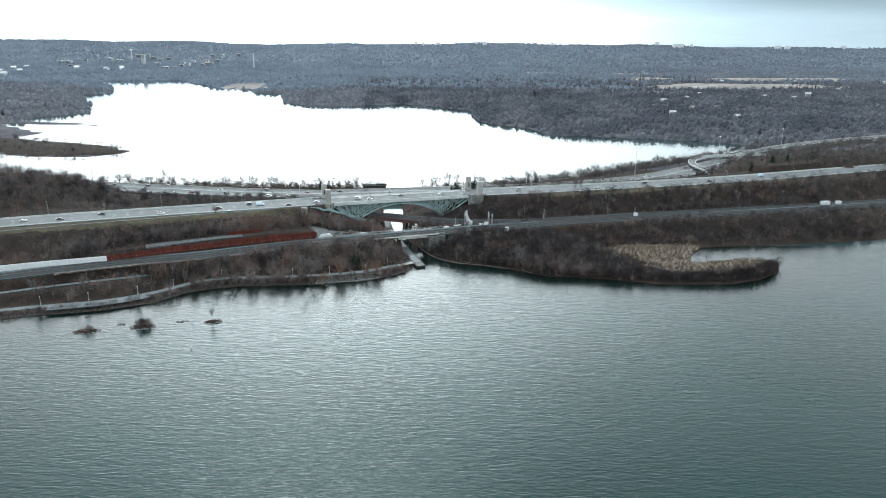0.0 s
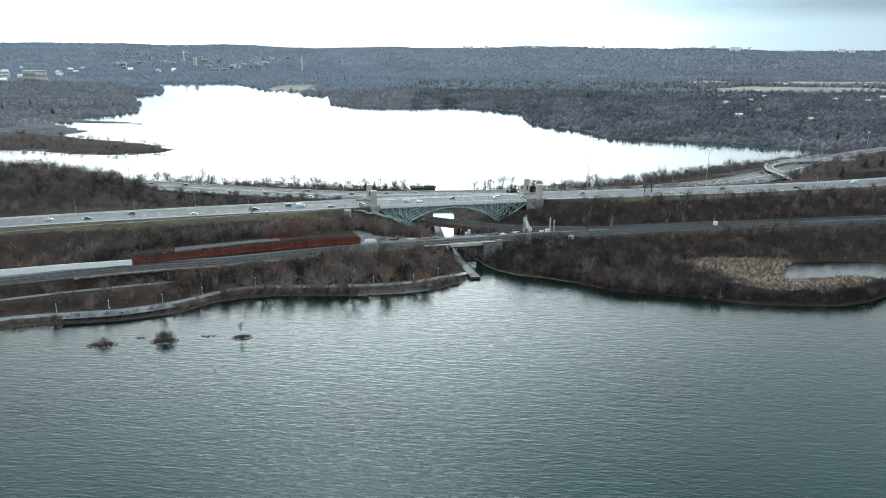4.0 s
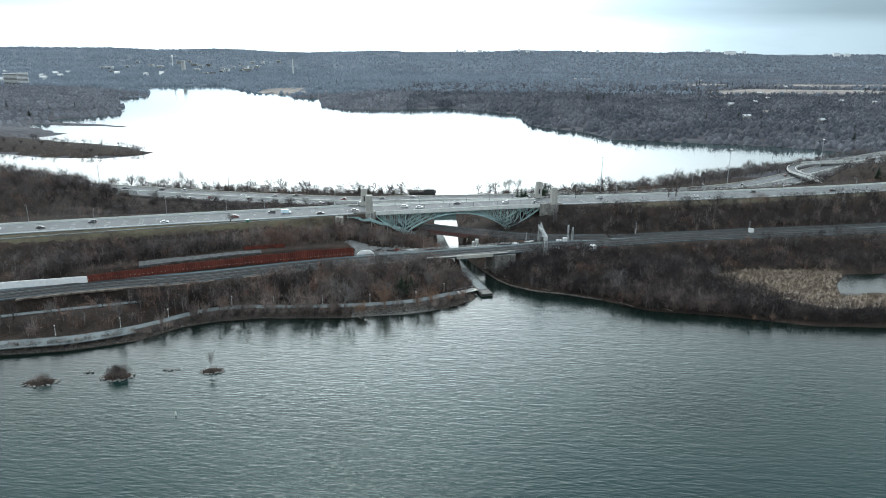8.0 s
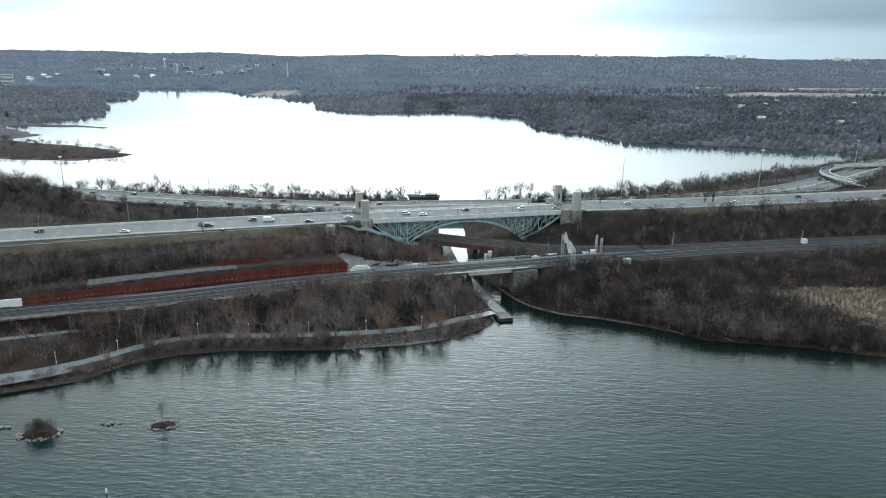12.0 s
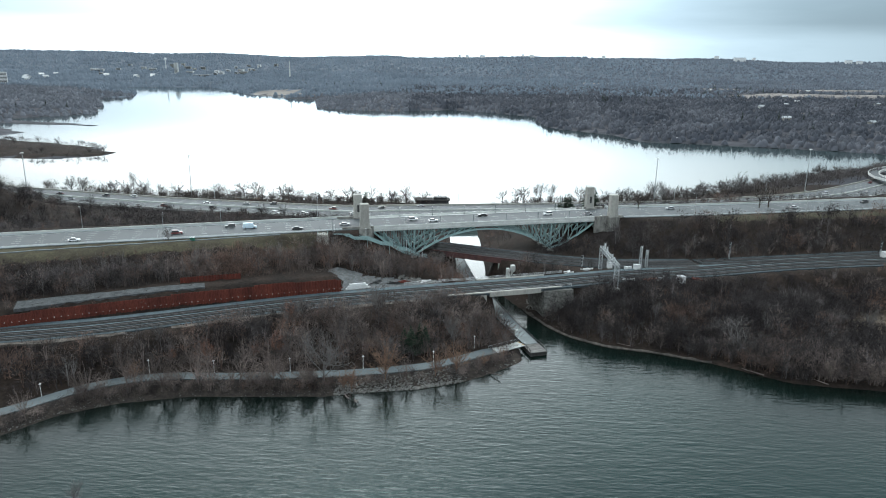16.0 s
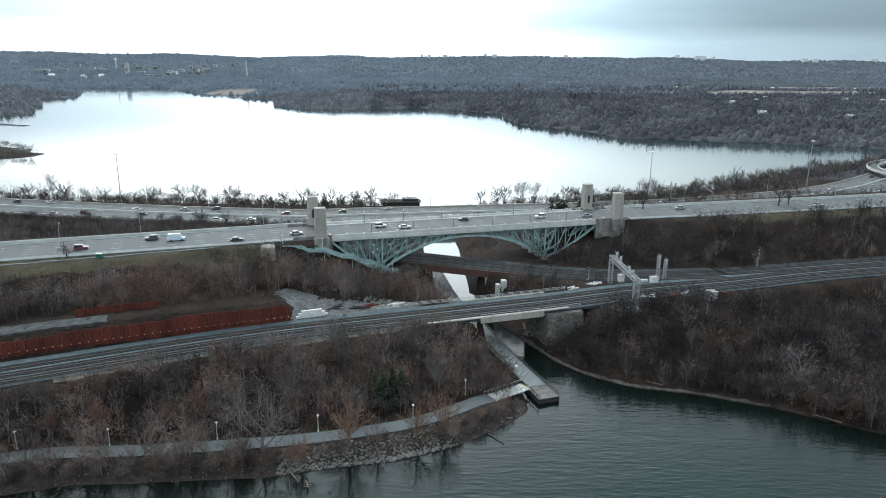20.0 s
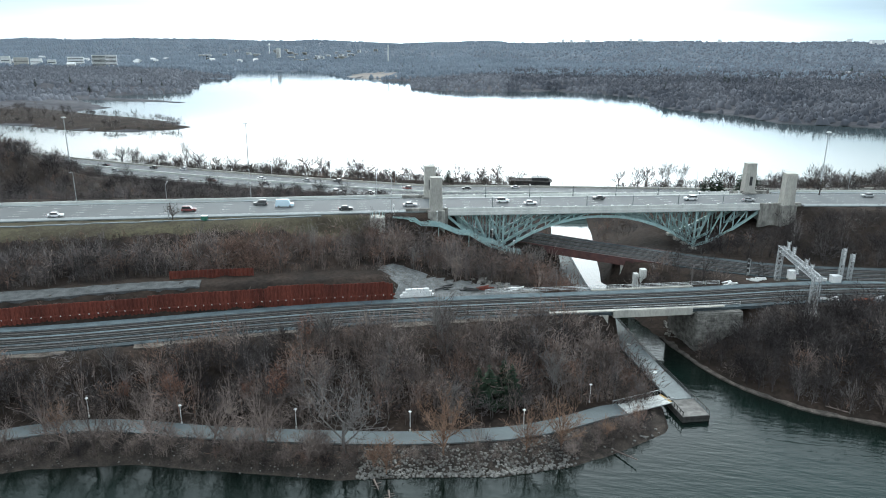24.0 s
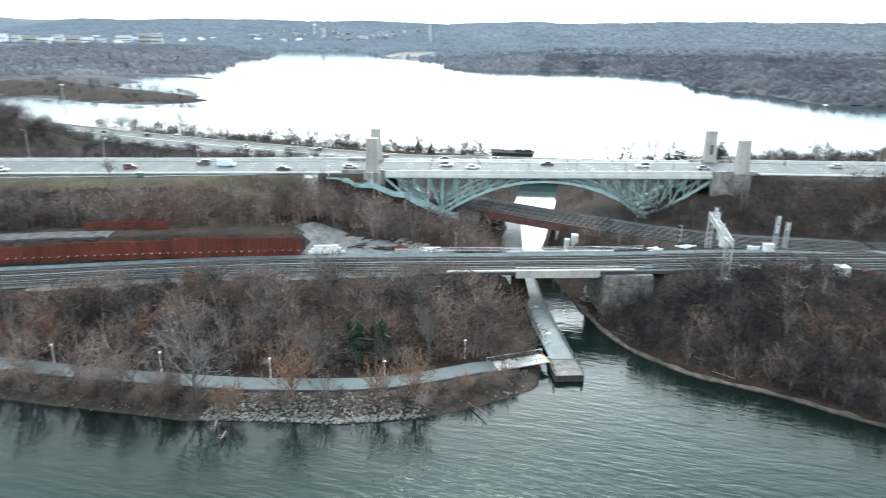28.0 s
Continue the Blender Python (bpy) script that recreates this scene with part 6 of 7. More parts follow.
def lattice(ob, name, p, q, w, n):
    """A square lattice column or beam of slim bars."""
    p, q = Vector(p), Vector(q)
    d = (q - p).normalized()
    s = d.cross(Vector((0, 0, 1)))
    s = s.normalized() if s.length > 0.1 else Vector((1, 0, 0))
    u = s.cross(d)
    c = [(s * i + u * j) * (w / 2) for i, j in ((-1, -1), (1, -1), (1, 1), (-1, 1))]
    for k in range(4):
        part(name + "_chord", one_beam(p + c[k], q + c[k], 0.16, 0.16), M_GALV, ob)
    for i in range(n):
        a, b = p + (q - p) * (i / n), p + (q - p) * ((i + 1) / n)
        for k in range(4):
            part("lacing_bar", one_beam(a + c[k], b + c[(k + 1) % 4], 0.09, 0.09), M_GALV, ob)
            part("lacing_bar", one_beam(a + c[k], a + c[(k + 1) % 4], 0.08, 0.08), M_GALV, ob)


def signal_head(ob, x, y, z):
    part("signal_cage", one_box(x - 0.5, y - 0.4, z, x + 0.5, y + 0.4, z + 0.08), M_GALV, ob)
    h = part("signal_head", one_box(x - 0.3, y - 0.25, z + 0.2, x + 0.3, y + 0.2, z + 2.2, 0.05), M_GALV, ob)
    for k in range(3):
        part("hood", one_box(x - 0.16, y - 0.5, z + 0.45 + k * 0.6, x + 0.16, y - 0.25, z + 0.75 + k * 0.6), M_WHITE, h)
    for dx in (-0.5, 0.5):
        part("cage_post", one_box(x + dx - 0.04, y - 0.04, z, x + dx + 0.04, y + 0.04, z + 2.6), M_GALV, ob)


gan = empty("signal_gantry", pose(0, 0, 0))
tagged(gan, "galvanised lattice signal gantry over the tracks", "signal gantry")
lattice(gan, "leg", (16.3, 498.5, 11.4), (16.3, 498.5, 20.5), 1.3, 6)
lattice(gan, "leg", (18.2, 471.8, 11.4), (18.2, 471.8, 21.5), 1.7, 7)
lattice(gan, "beam", (16.3, 499.0, 20.9), (18.2, 470.8, 20.9), 1.4, 18)
for y in (494.5, 489.0, 484.0, 477.5, 473.0):
    signal_head(gan, 17.0, y, 21.7 if y != 484.0 else 18.0)
part("footing", one_box(16.4, 470.3, 8.0, 20.0, 473.4, 11.5, 0.1), M_CONC, gan, "pale concrete footing")
mast2 = empty("signal_mast", pose(35, 501, 11.5))
tagged(mast2, "galvanised lattice signal mast with stacked signal heads", "signal mast", "railway signals")
lattice(mast2, "leg", (-1.2, 0, 0), (-1.2, 0, 9.5), 0.9, 7)
lattice(mast2, "leg", (1.6, 1, 0), (1.6, 1, 8.0), 0.9, 6)
for z in (5.2, 7.8):
    signal_head(mast2, -1.2, -0.5, z)
signal_head(mast2, 1.6, 0.4, 6.0)
for x, y, h in ((78, 521, 8.0), (8.5, 500.5, 5.0), (153, 536, 7)):
    ob = empty("signal_mast", pose(x, y, 11.5))
    bm = bmesh.new()
    tube(bm, (0, 0, 0), (0, 0, h), 0.14, 0.1, 6)
    part("pole", bm, M_GALV, ob)
    for k in range(3):
        part("signal_head", one_box(-0.35, -0.3, h - 0.9 - k * 1.5, 0.35, 0.3, h + 0.1 - k * 1.5, 0.05), M_DARK, ob)
    part("ladder", one_box(0.2, -0.04, 0.2, 0.6, 0.04, h), M_GALV, ob)
    tagged(ob, "slim railway signal post with dark signal heads", "signal mast", "railway signals")
for x, y, w, d, h, t in ((46, 481.5, 3.0, 2.6, 2.9, 15), (32, 499, 2.6, 1.8, 2.1, 15), (20.5, 500, 2.0, 1.6, 2.4, 15), (27.5, 498.5, 1.4, 1.2, 1.1, 15), (29.3, 499.4, 1.0, 0.9, 0.9, 15), (153, 532, 2.6, 2.2, 2.6, 14), (330, 582, 8, 3, 3, 14), (343, 585, 4, 3, 2.6, 14)):
    ob = empty("equipment_cabinet", pose(x, y, 11.6, 0, 0, t))
    part("body", one_box(-w / 2, -d / 2, 0.15, w / 2, d / 2, h, 0.06), M_WHITE, ob)
    part("roof", one_box(-w / 2 - 0.12, -d / 2 - 0.12, h, w / 2 + 0.12, d / 2 + 0.12, h + 0.12, 0.03), M_GALV, ob)
    part("door", one_box(-0.4, -d / 2 - 0.04, 0.3, 0.4, -d / 2, min(h - 0.2, 2.2)), M_WHITE, ob)
    part("plinth", one_box(-w / 2 - 0.1, -d / 2 - 0.1, -0.2, w / 2 + 0.1, d / 2 + 0.1, 0.15), M_CONC, ob)
    tagged(ob, "white trackside equipment cabinet on ballast", "cabinet", "trackside cabinets")

# track materials lying about
rj = random.Random(21)
M_ORANGE = material("faded_orange_paint", (0.42, 0.12, 0.06), None, 1.0, 0.7)
for x, y, n, mat, lab in ((26, 483, 9, M_WHITE, "pile of pale concrete sleepers beside the tracks"), (34, 484.5, 6, M_ORANGE, "pile of orange-painted track parts"), (39, 486, 8, M_GALV, "loose pile of rails and plates"), (54, 488, 8, M_RUST, "pile of scrap rail beside the tracks"),
                          (-76, 467.5, 6, M_DARK, "stack of dark steel parts on gravel"), (-70, 468, 7, M_DARK, "heap of dark machine parts on gravel"), (-66, 470, 7, M_RUST, "rusty steel offcuts on gravel"), (-58, 473, 8, M_WHITE, "pale timber and pipes stacked on gravel"), (10, 497, 8, M_WHITE, "pale pipes stacked beside the tracks"), (2, 491, 7, M_WHITE, "row of pale planks beside the tracks")):
    ob = empty("material_pile", pose(x, y, float(z_at(x, y)) + 0.05, 0, 0, rj.uniform(5, 35)))
    for k in range(n):
        l = rj.uniform(0.8, 2.4)
        b = part("piece", one_box(-l, -0.16, 0, l, 0.16, 0.28, 0.03), mat, ob)
        b.matrix_basis = pose(rj.uniform(-1.5, 1.5), rj.uniform(-1.1, 1.1), 0.28 * (k % 3), 0, rj.uniform(-5, 5), rj.uniform(-30, 30))
    tagged(ob, lab, "material pile")

# ---------- cars ----------
GLASS = material("dark_car_glass", (0.02, 0.024, 0.028), None, 1.0, 0.08)
TYRE = material("black_tyre", (0.02, 0.02, 0.02), None, 2.0, 0.9)
LAMP = material("pale_headlight", (0.8, 0.8, 0.75), None, 2.0, 0.2)
TAIL = material("red_tail_light", (0.35, 0.02, 0.02), None, 2.0, 0.3)


def car_proto(tone, kind, colour):
    paint = bpy.data.materials.new(tone + "_car_paint")
    paint.use_nodes = True
    b = paint.node_tree.nodes["Principled BSDF"]
    b.inputs["Base Color"].default_value, b.inputs["Roughness"].default_value, b.inputs["Coat Weight"].default_value = (*colour, 1), 0.35, 0.6
    L, W, H0, H1 = {"car": (4.7, 1.85, 0.92, 1.45), "suv": (4.7, 1.95, 1.05, 1.75), "van": (6.2, 2.1, 1.2, 2.5)}[kind]
    ob = empty(kind if kind != "suv" else "car")
    bm = bmesh.new()
    r = box(bm, -L / 2, -W / 2, 0.28, L / 2, W / 2, H0)
    for v in r:
        if v.co.z > 0.5:
            v.co.x *= 0.97
            v.co.y *= 0.93
    bmesh.ops.bevel(bm, geom=list(bm.edges), offset=0.14, segments=2, affect="EDGES")
    part("body", bm, paint, ob)
    x0, x1 = {"car": (-1.75, 1.05), "suv": (-2.15, 1.0), "van": (-2.9, 2.0)}[kind]
    bm = bmesh.new()
    r = box(bm, x0, -W / 2 + 0.08, H0 - 0.06, x1, W / 2 - 0.08, H1)
    for v in r:
        if v.co.z > H0 + 0.1:
            v.co.y *= 0.82
            v.co.x = v.co.x - (0.62 if v.co.x > 0 else -(0.55 if kind == "car" else 0.2))
    bmesh.ops.bevel(bm, geom=list(bm.edges), offset=0.06, segments=1, affect="EDGES")
    part("cabin", bm, GLASS if kind != "van" else paint, ob, "dark tinted glazed cabin" if kind != "van" else "")
    a, c = x0 + (0.6 if kind == "car" else 0.28), x1 - 0.68
    part("roof", one_box(a, -W / 2 * 0.76, H1 - 0.03, c, W / 2 * 0.76, H1 + 0.05, 0.03), paint, ob)
    for sx in (-L * 0.3, L * 0.3):
        for sy in (-W / 2 + 0.1, W / 2 - 0.1):
            bm = bmesh.new()
            bmesh.ops.create_cone(bm, cap_ends=True, segments=12, radius1=0.34, radius2=0.34, depth=0.24, matrix=Matrix.Translation((sx, sy, 0.34)) @ Matrix.Rotation(radians(90), 4, "X"))
            w = part("wheel", bm, TYRE, ob)
            part("rim", one_box(sx - 0.17, sy - 0.13, 0.17, sx + 0.17, sy + 0.13, 0.51, 0.05), M_GALV, w)
    for sy in (-W / 2 + 0.3, W / 2 - 0.3):
        part("headlight", one_box(L / 2 - 0.12, sy - 0.2, 0.6, L / 2 + 0.01, sy + 0.2, 0.76), LAMP, ob)
        part("tail_light", one_box(-L / 2 - 0.01, sy - 0.2, 0.65, -L / 2 + 0.12, sy + 0.2, 0.82), TAIL, ob)
    return tagged(ob, "%s %s on the grey road" % (tone, {"car": "saloon car", "suv": "tall estate car", "van": "panel van"}[kind]), "van" if kind == "van" else "car", "vehicles on the roads")


FLEET = [car_proto(t, k, c) for t, k, c in (("white", "car", (0.78, 0.79, 0.8)), ("black", "car", (0.02, 0.021, 0.024)), ("silver", "car", (0.42, 0.43, 0.45)), ("dark red", "suv", (0.16, 0.03, 0.03)), ("dark grey", "suv", (0.07, 0.075, 0.08)), ("white", "suv", (0.76, 0.77, 0.78)), ("white and blue", "van", (0.55, 0.68, 0.76)))]
used = set()


def park(k, line, x, off, back=False):
    px, py, pz, a = on_line(line, x, off)
    m = pose(px, py, pz + 0.02, 0, 0, a + (180 if back else 0))
    if k in used:
        copy_thing(FLEET[k], m)
    else:
        FLEET[k].matrix_basis = m
        used.add(k)


for k, x, off, back in ((0, -203, -7.2, 0), (3, -166, -3.7, 0), (6, -138, 0.0, 0), (4, -146, 3.4, 1), (1, -120, -7.0, 0), (2, -98, -3.8, 0), (5, -68, 0.2, 0), (0, -58, -3.8, 0), (1, -36, 3.2, 1), (5, -4, -0.2, 1), (2, 16, -3.6, 0), (4, -240, 3.3, 1), (1, -262, -3.5, 0), (0, -285, 0, 0), (2, 62, 3.4, 1), (0, 130, -3.6, 0), (4, 180, 3.3, 1), (1, 240, -3.6, 0), (6, 300, 3.3, 1), (5, -320, 3.3, 1)):
    park(k, YORK_LINE, x, off, back)
for i, x in enumerate((-345, -322, -301, -290, -268, -251, -233, -214, -205, -190, -172, -160, -143, -130, -112, -96, -74, -40, -15, 20, 48, 90, 120, 150, 180, 215, 245, 280, 310, 340, 370, 400)):
    off = (-9.4, 5.6, -5.8, 9.4, 12.9, -12.9)[i % 6]
    park((0, 1, 2, 4, 5, 0, 3)[i % 7], HWY_LINE, x, off, off > 0)

# bin by the road, overhead sign arms by the lake
ob = empty("utility_box", pose(-155, 479, float(z_at(-155, 479))))
part("body", one_box(-0.9, -0.6, 0, 0.9, 0.6, 1.3, 0.08), material("green_enamel", (0.03, 0.16, 0.11), None, 1.0, 0.5), ob)
part("lid", one_box(-0.95, -0.65, 1.3, 0.95, 0.65, 1.5, 0.08), M_WHITE, ob, "white lid")
tagged(ob, "green utility box with a white lid on grass", "utility box")
shed = empty("lakeside_shed", pose(-70, 668, 3.2, 0, 0, 8))
part("wall", one_box(-11, -4, -4, 11, 4, 3.0), M_DARK, shed)
part("roof", one_box(-12, -5, 3.0, 12, 5, 3.4, 0.05), M_TIE, shed)
part("upper_roof", one_box(1, -3, 3.4, 10, 3, 4.9, 0.05), M_DARK, shed)
tagged(shed, "dark flat-roofed building at the lake edge", "building")
for x in (-60, -52):
    street_lamp(x, 661, 5, 7.0, 4.0, 15, M_DARK, "dark lamp with a long level arm", "lakeside lamps")

# ---------- islets, stones, driftwood ----------
def stone_mesh(seed):
    r = random.Random(seed)
    bm = bmesh.new()
    bmesh.ops.create_icosphere(bm, subdivisions=1, radius=0.5)
    for v in bm.verts:
        v.co *= r.uniform(0.7, 1.15)
        v.co.z *= 0.7
    me = bpy.data.meshes.new("stone")
    bm.to_mesh(me)
    bm.free()
    me.materials.append(M_STONE)
    return me


STONES = [stone_mesh(k) for k in range(6)]
stone_arr = []
for me in STONES:
    stone_arr.append((np.array([v.co[:] for v in me.vertices]), np.array([p.vertices[:] for p in me.polygons])))
ri = random.Random(31)


def stone(parent, x, y, z, s):
    ob = new("stone", ri.choice(STONES))
    ob.parent = parent
    ob.matrix_basis = Matrix.Translation((x, y, z)) @ Matrix.Rotation(ri.uniform(0, 6.28), 4, "Z") @ Matrix.Diagonal((s * ri.uniform(0.8, 1.3), s, s * ri.uniform(0.7, 1.1), 1))


for x, y, rx, ry, n, plants, lab in ((-181, 320, 6.5, 3.6, 60, 10, "low rocky islet with sparse scrub"), (-155, 327, 6.2, 4.0, 70, 26, "rocky islet covered with bare bushes"), (-121, 334.5, 4.6, 2.6, 50, 5, "small rocky islet with one thin tree"), (-137, 334.5, 3.6, 0.9, 16, 0, "scatter of rocks just above the water"), (-168, 329.5, 2.6, 0.6, 9, 0, "few low rocks just above the water")):
    isl = empty("islet", pose(x, y, 0, 0, 0, 12))
    if plants:
        bm = bmesh.new()
        bmesh.ops.create_uvsphere(bm, u_segments=20, v_segments=8, radius=1, matrix=Matrix.Diagonal((rx * 0.86, ry * 0.86, 0.9, 1)))
        part("mound", bm, M_LITTER, isl)
    for k in range(n):
        a = ri.uniform(0, 6.28)
        q = ri.uniform(0.8, 1.02) if plants else ri.uniform(0, 1)
        stone(isl, rx * q * math.cos(a), ry * q * math.sin(a), ri.uniform(-0.1, 0.35), ri.uniform(0.6, 1.35))
    if plants:
        co, tri = [], []
        base = 0
        for k in range(plants * 2):
            c, t = brush[k % len(brush)]
            s = ri.uniform(1.8, 4.6) if plants > 20 else ri.uniform(1.3, 3.4) if plants > 8 else ri.uniform(0.7, 1.3)
            a, q = ri.uniform(0, 6.28), ri.uniform(0, 0.75)
            co.append(c * s + np.array([rx * q * math.cos(a), ry * q * math.sin(a), 0.5]))
            tri.append(t + base)
            base += len(c)
        me = bpy.data.meshes.new("bushes")
        me.from_pydata(np.concatenate(co).tolist(), [], np.concatenate(tri).tolist())
        me.materials.append(M_BARK)
        ob = new("bushes", me)
        ob.parent = isl
    tagged(isl, lab, "islet", "rocky islets")
tr = new("tree", TREES["slim"][0])
tr.matrix_basis = pose(-121.5, 335, 0.6) @ Matrix.Diagonal((0.55, 0.55, 0.5, 1))
tagged(tr, "thin leafless tree on a rocky islet", "tree", "leafless trees")
buoy = empty("buoy", pose(-120.5, 301, 0))
bm = bmesh.new()
tube(bm, (0, 0, -0.4), (0, 0, 1.3), 0.28, 0.16, 10)
part("float", bm, M_WHITE, buoy)
part("band", one_box(-0.26, -0.26, 0.35, 0.26, 0.26, 0.5, 0.08), M_ORANGE, buoy)
tagged(buoy, "small white marker buoy on the water", "buoy")

# riprap below the path
rip = empty("riprap")
tagged(rip, "grey broken rock along the shore below the path", "riprap")
xs, ys, ss = [], [], []
while len(xs) < 2300:
    x = ri.uniform(-235, -22)
    d = ri.random()
    k = int(np.argmin(abs(PATH_LINE[:, 0] - x)))
    sh = [(p[0], p[1]) for p in SHORE[4:19]]
    y0 = float(np.interp(x, [p[0] for p in sh], [p[1] for p in sh]))
    y1 = float(PATH_LINE[k, 1]) - 3.2
    y = y0 + (y1 - y0) * d * d - 0.6 + ri.uniform(-0.4, 0.4)
    dense = 1.0 if -78 < x < -40 else 0.3 if x < -140 else 0.06
    if ri.random() > dense:
        continue
    xs.append(x), ys.append(y), ss.append(ri.uniform(0.25, 0.8) if x > -78 else ri.uniform(0.15, 0.42))
zz = np.maximum(z_at(np.array(xs), np.array(ys)), 0.0)
pick = [k for k in range(len(xs)) if -72 < xs[k] < -46][:280]
for k in pick:
    stone(rip, xs[k], ys[k], float(zz[k]) + 0.1, ss[k])
rest = np.array([k for k in range(len(xs)) if k not in set(pick)])
tagged(scatter("shore_stones", stone_arr, np.array(xs)[rest], np.array(ys)[rest], np.array(ss)[rest], M_STONE, 17, -0.1), "broken grey stones along the waterline", "stones")
heap = empty("rock_pile")
tagged(heap, "tumbled pale quarry stones on the bank", "rock pile")
for k in range(90):
    t = ri.random()
    x, y = -69 + 16 * t + ri.uniform(-2, 2), 477 - 2 * t + ri.uniform(-3.4, 3.4)
    stone(heap, x, y, float(z_at(x, y)) + 0.15, ri.uniform(0.7, 1.6))
gx_, gy_ = [], []
while len(gx_) < 1500:
    x, y = ri.uniform(-98, -50), ri.uniform(456, 482)
    if in_ring(np.array([x]), np.array([y]), GRAVEL)[0]:
        gx_.append(x + ri.uniform(-1.5, 1.5)), gy_.append(y + ri.uniform(-1, 1))
tagged(scatter("loose_stones", stone_arr, np.array(gx_), np.array(gy_), np.array([ri.uniform(0.15, 0.5) for _ in gx_]), M_STONE, 19, 0.0), "loose grey stones on the gravel bank", "stones")
heap2 = empty("rock_pile")
tagged(heap2, "broken stones on the canal bank beneath the railway bridge", "rock pile")
for k in range(60):
    x, y = ri.uniform(-16, -11), ri.uniform(474, 484)
    stone(heap2, x, y, max(float(z_at(x, y)), 0.1) + 0.1, ri.uniform(0.5, 1.1))
for x, y, a, l in ((-32, 414.5, -40, 6), (-74.5, 395, -60, 4), (-71, 392.5, -70, 3), (20, 440, 170, 6), (58, 421, 160, 7), (76, 416, 150, 5), (-34, 414, 80, 3)):
    lg = empty("fallen_trunk", pose(x, y, 0.35, 0, -8, a))
    bm = bmesh.new()
    tube(bm, (0, 0, 0), (l, 0, 0), 0.2, 0.08, 6)
    part("trunk", bm, M_BARK, lg)
    for k in range(4):
        bm = bmesh.new()
        tube(bm, (l * (0.4 + 0.14 * k), 0, 0), (l * (0.4 + 0.14 * k) + 0.8, (-1) ** k * 1.0, 0.5), 0.07, 0.02, 4)
        part("branch", bm, M_BARK, lg)
    tagged(lg, "fallen grey trunk leaning into the water", "fallen trunk", "driftwood")

# ---------- far buildings ----------
def far_block(x, y, w, d, h, mat, lab, turn=0, storeys=0, z=None):
    zg = float(z_at(x, y)) if z is None else z
    ob = empty("building", pose(x, y, zg, 0, 0, turn))
    part("wall", one_box(-w / 2, -d / 2, -3, w / 2, d / 2, h), mat, ob)
    part("roof", one_box(-w / 2 - 0.4, -d / 2 - 0.4, h, w / 2 + 0.4, d / 2 + 0.4, h + 0.7), M_GALV, ob)
    for s in range(storeys):
        part("window_band", one_box(-w / 2 + 1, -d / 2 - 0.12, 2 + s * (h - 2) / storeys, w / 2 - 1, -d / 2, 3.6 + s * (h - 2) / storeys), GLASS, ob)
    return tagged(ob, lab, "building", "distant buildings")


def house(x, y, s, mat, turn):
    zg = float(z_at(x, y)) + 2
    ob = empty("house", pose(x, y, zg, 0, 0, turn))
    part("wall", one_box(-6 * s, -4 * s, -4, 6 * s, 4 * s, 5 * s), mat, ob)
    bm = bmesh.new()
    v = [bm.verts.new(p) for p in ((-6.5 * s, -4.6 * s, 5 * s), (6.5 * s, -4.6 * s, 5 * s), (6.5 * s, 4.6 * s, 5 * s), (-6.5 * s, 4.6 * s, 5 * s), (-6.5 * s, 0, 8 * s), (6.5 * s, 0, 8 * s))]
    for f in ((0, 1, 5, 4), (2, 3, 4, 5), (0, 4, 3), (1, 2, 5), (3, 2, 1, 0)):
        bm.faces.new([v[i] for i in f])
    part("roof", bm, M_GALV, ob)
    for k in (-3, 0, 3):
        part("window", one_box((k - 0.7) * s, -4.06 * s, 1.5 * s, (k + 0.7) * s, -4.0 * s, 3 * s), GLASS, ob)
    return tagged(ob, "pale house with a grey pitched roof among trees", "house", "distant houses")


far_block(-1350, 1990, 34, 18, 33, M_PALE, "grey slab apartment block above the woods", 34, 9)
far_block(-1325, 2006, 28, 16, 34, M_WHITE, "white slab apartment block above the woods", 34, 9)
far_block(-1545, 2140, 44, 16, 25, M_WHITE, "long pale hospital block above the woods", 34, 5)
for q in range(9):
    far_block(-1560 - 38 * q, 2060 - 14 * q, (22 + 7 * (q % 3)), 14, 18 + 3 * (q % 4), (M_PALE, M_WHITE, M_CONC)[q % 3], "low pale industrial building beyond the woods", 34, 2)
rb2 = random.Random(77)
for k in range(30):
    x, y = rb2.uniform(-1750, -1000), rb2.uniform(2850, 3500)
    far_block(x, y, rb2.uniform(12, 34), 12, rb2.uniform(9, 15), rb2.choice((M_WHITE, M_PALE, M_CONC)), "pale town building far beyond the lake", rb2.uniform(-20, 20), 4)
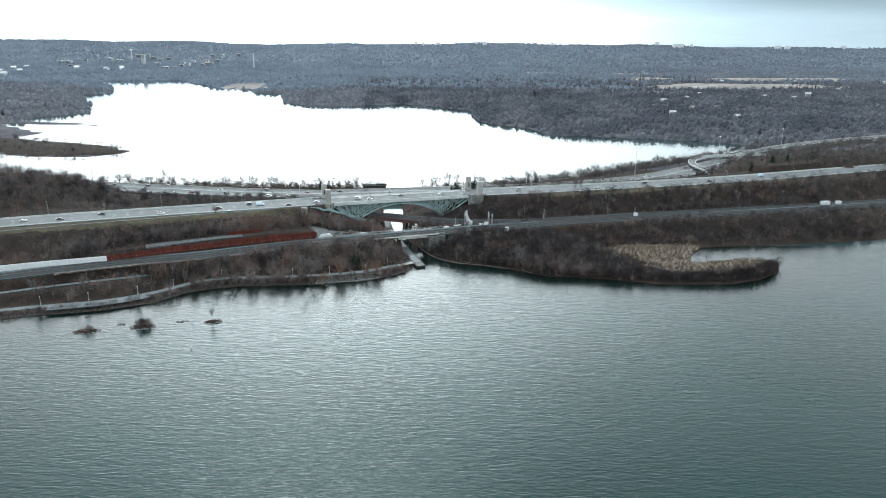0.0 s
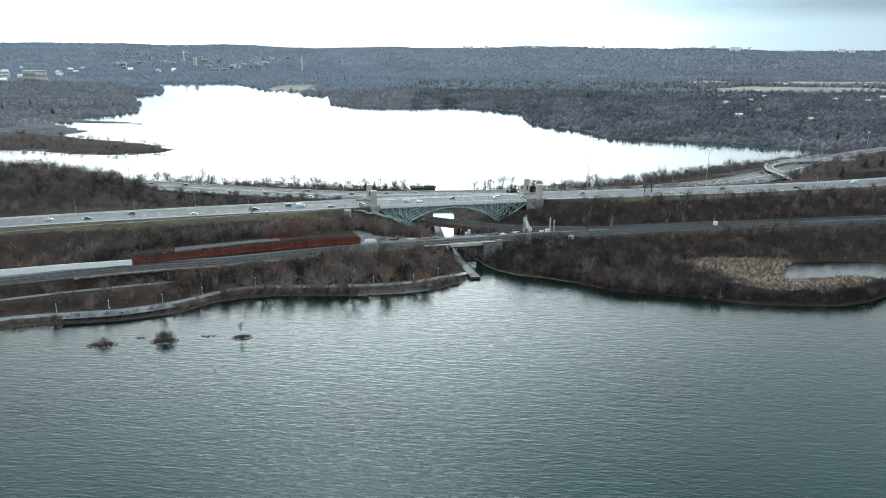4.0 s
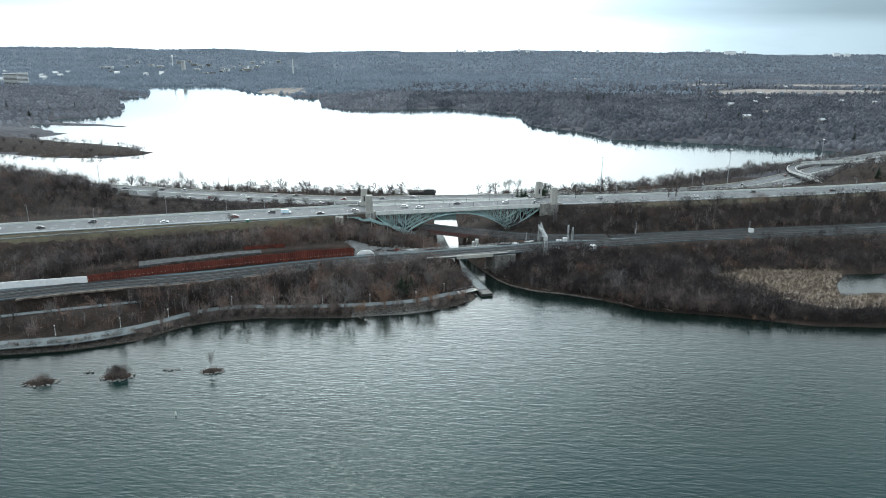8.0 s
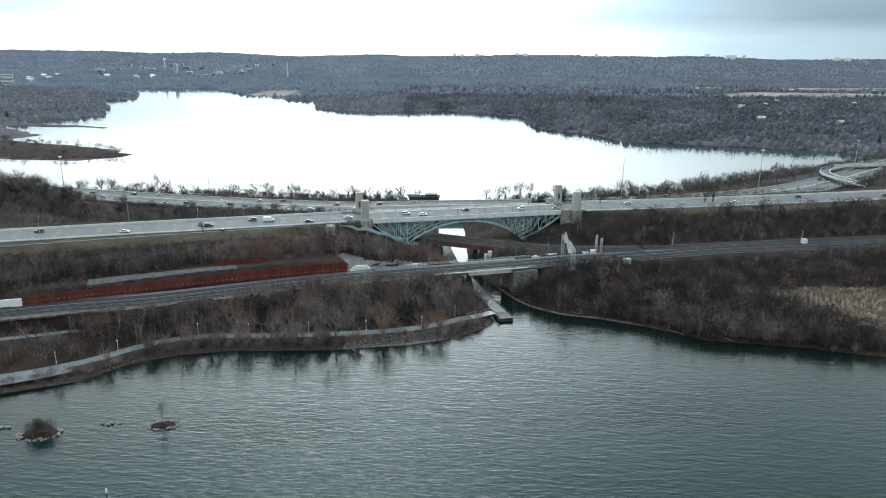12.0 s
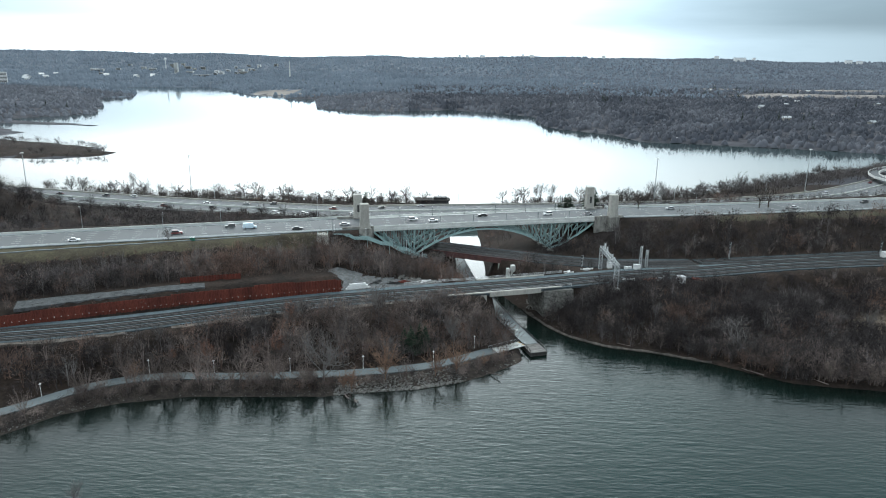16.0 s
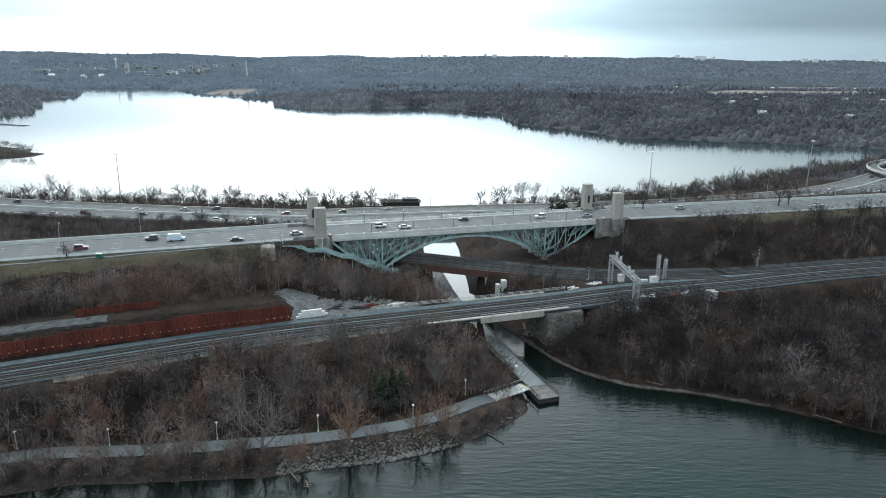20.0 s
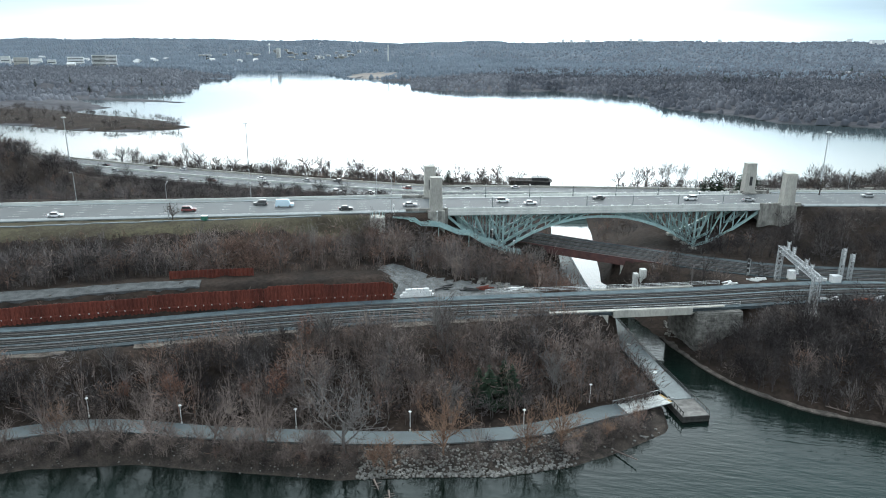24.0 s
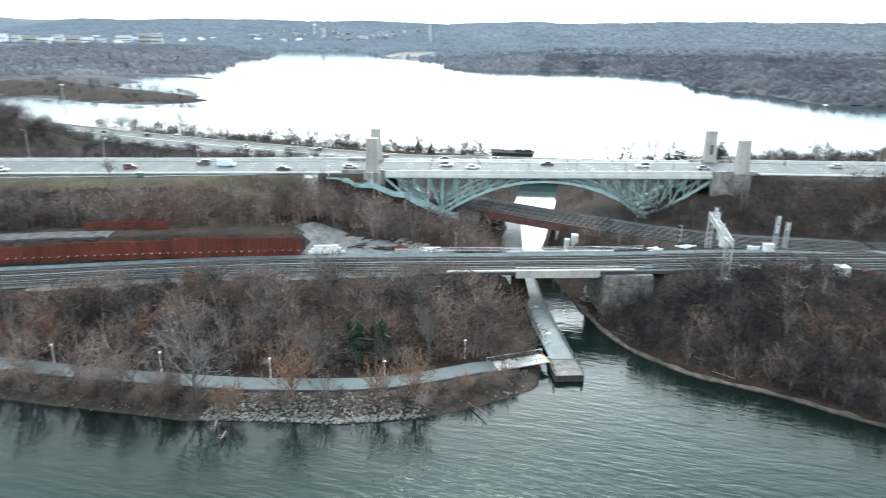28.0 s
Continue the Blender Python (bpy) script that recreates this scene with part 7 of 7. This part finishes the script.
far_block(-1330, 3080, 14, 14, 42, M_PALE, "tall pale tower block in the distant town", 5, 9)
st = empty("chimney", pose(-800, 2900, float(z_at(-800, 2900))))
bm = bmesh.new()
tube(bm, (0, 0, -2), (0, 0, 62), 3.0, 2.0, 10)
part("shaft", bm, M_PALE, st)
tagged(st, "slim pale chimney beyond the lake", "chimney")
wt = empty("water_tower", pose(-1500, 3350, float(z_at(-1500, 3350))))
bm = bmesh.new()
tube(bm, (0, 0, -2), (0, 0, 40), 2, 2, 8)
part("stem", bm, M_WHITE, wt)
bm = bmesh.new()
bmesh.ops.create_uvsphere(bm, u_segments=14, v_segments=8, radius=6, matrix=Matrix.Translation((0, 0, 42)))
part("tank", bm, M_WHITE, wt)
tagged(wt, "white water tower above the distant town", "water tower")
far_block(1380, 4330, 60, 30, 22, M_WHITE, "long white building on the escarpment edge", 0, 0)
for k in range(12):
    far_block(rb2.uniform(-300, 2600), 4420 + rb2.uniform(-30, 60), rb2.uniform(15, 40), 15, rb2.uniform(17, 21), M_WHITE, "pale building on the far escarpment", 0, 0)
for x, y in ((637, 1780), (766, 1703), (825, 1677), (900, 1760), (700, 2000), (980, 2050), (560, 1650), (1050, 1900), (1150, 2350), (900, 2330), (1300, 2380), (620, 2330), (1420, 2300), (480, 1560), (420, 1300), (520, 1250)):
    house(x, y, rb2.uniform(0.7, 1.05), rb2.choice((M_PALE, M_CONC, M_CONC)), rb2.uniform(-30, 30))
for k in range(30):
    house(rb2.uniform(-2300, -1300), rb2.uniform(1900, 2900), rb2.uniform(1.1, 1.7), rb2.choice((M_WHITE, M_PALE)), rb2.uniform(-30, 30))
bh = empty("boathouse", pose(212, 1123, 2.2, 0, 0, -15))
part("wall", one_box(-6, -3, -1, 6, 3, 3.2), M_WHITE, bh)
part("roof", one_box(-6.6, -3.6, 3.2, 6.6, 3.6, 3.8, 0.1), M_GALV, bh)
part("door", one_box(-2, -3.08, 0, 2, -3.0, 2.6), M_DARK, bh)
tagged(bh, "small white boathouse on the far lake shore", "boathouse")
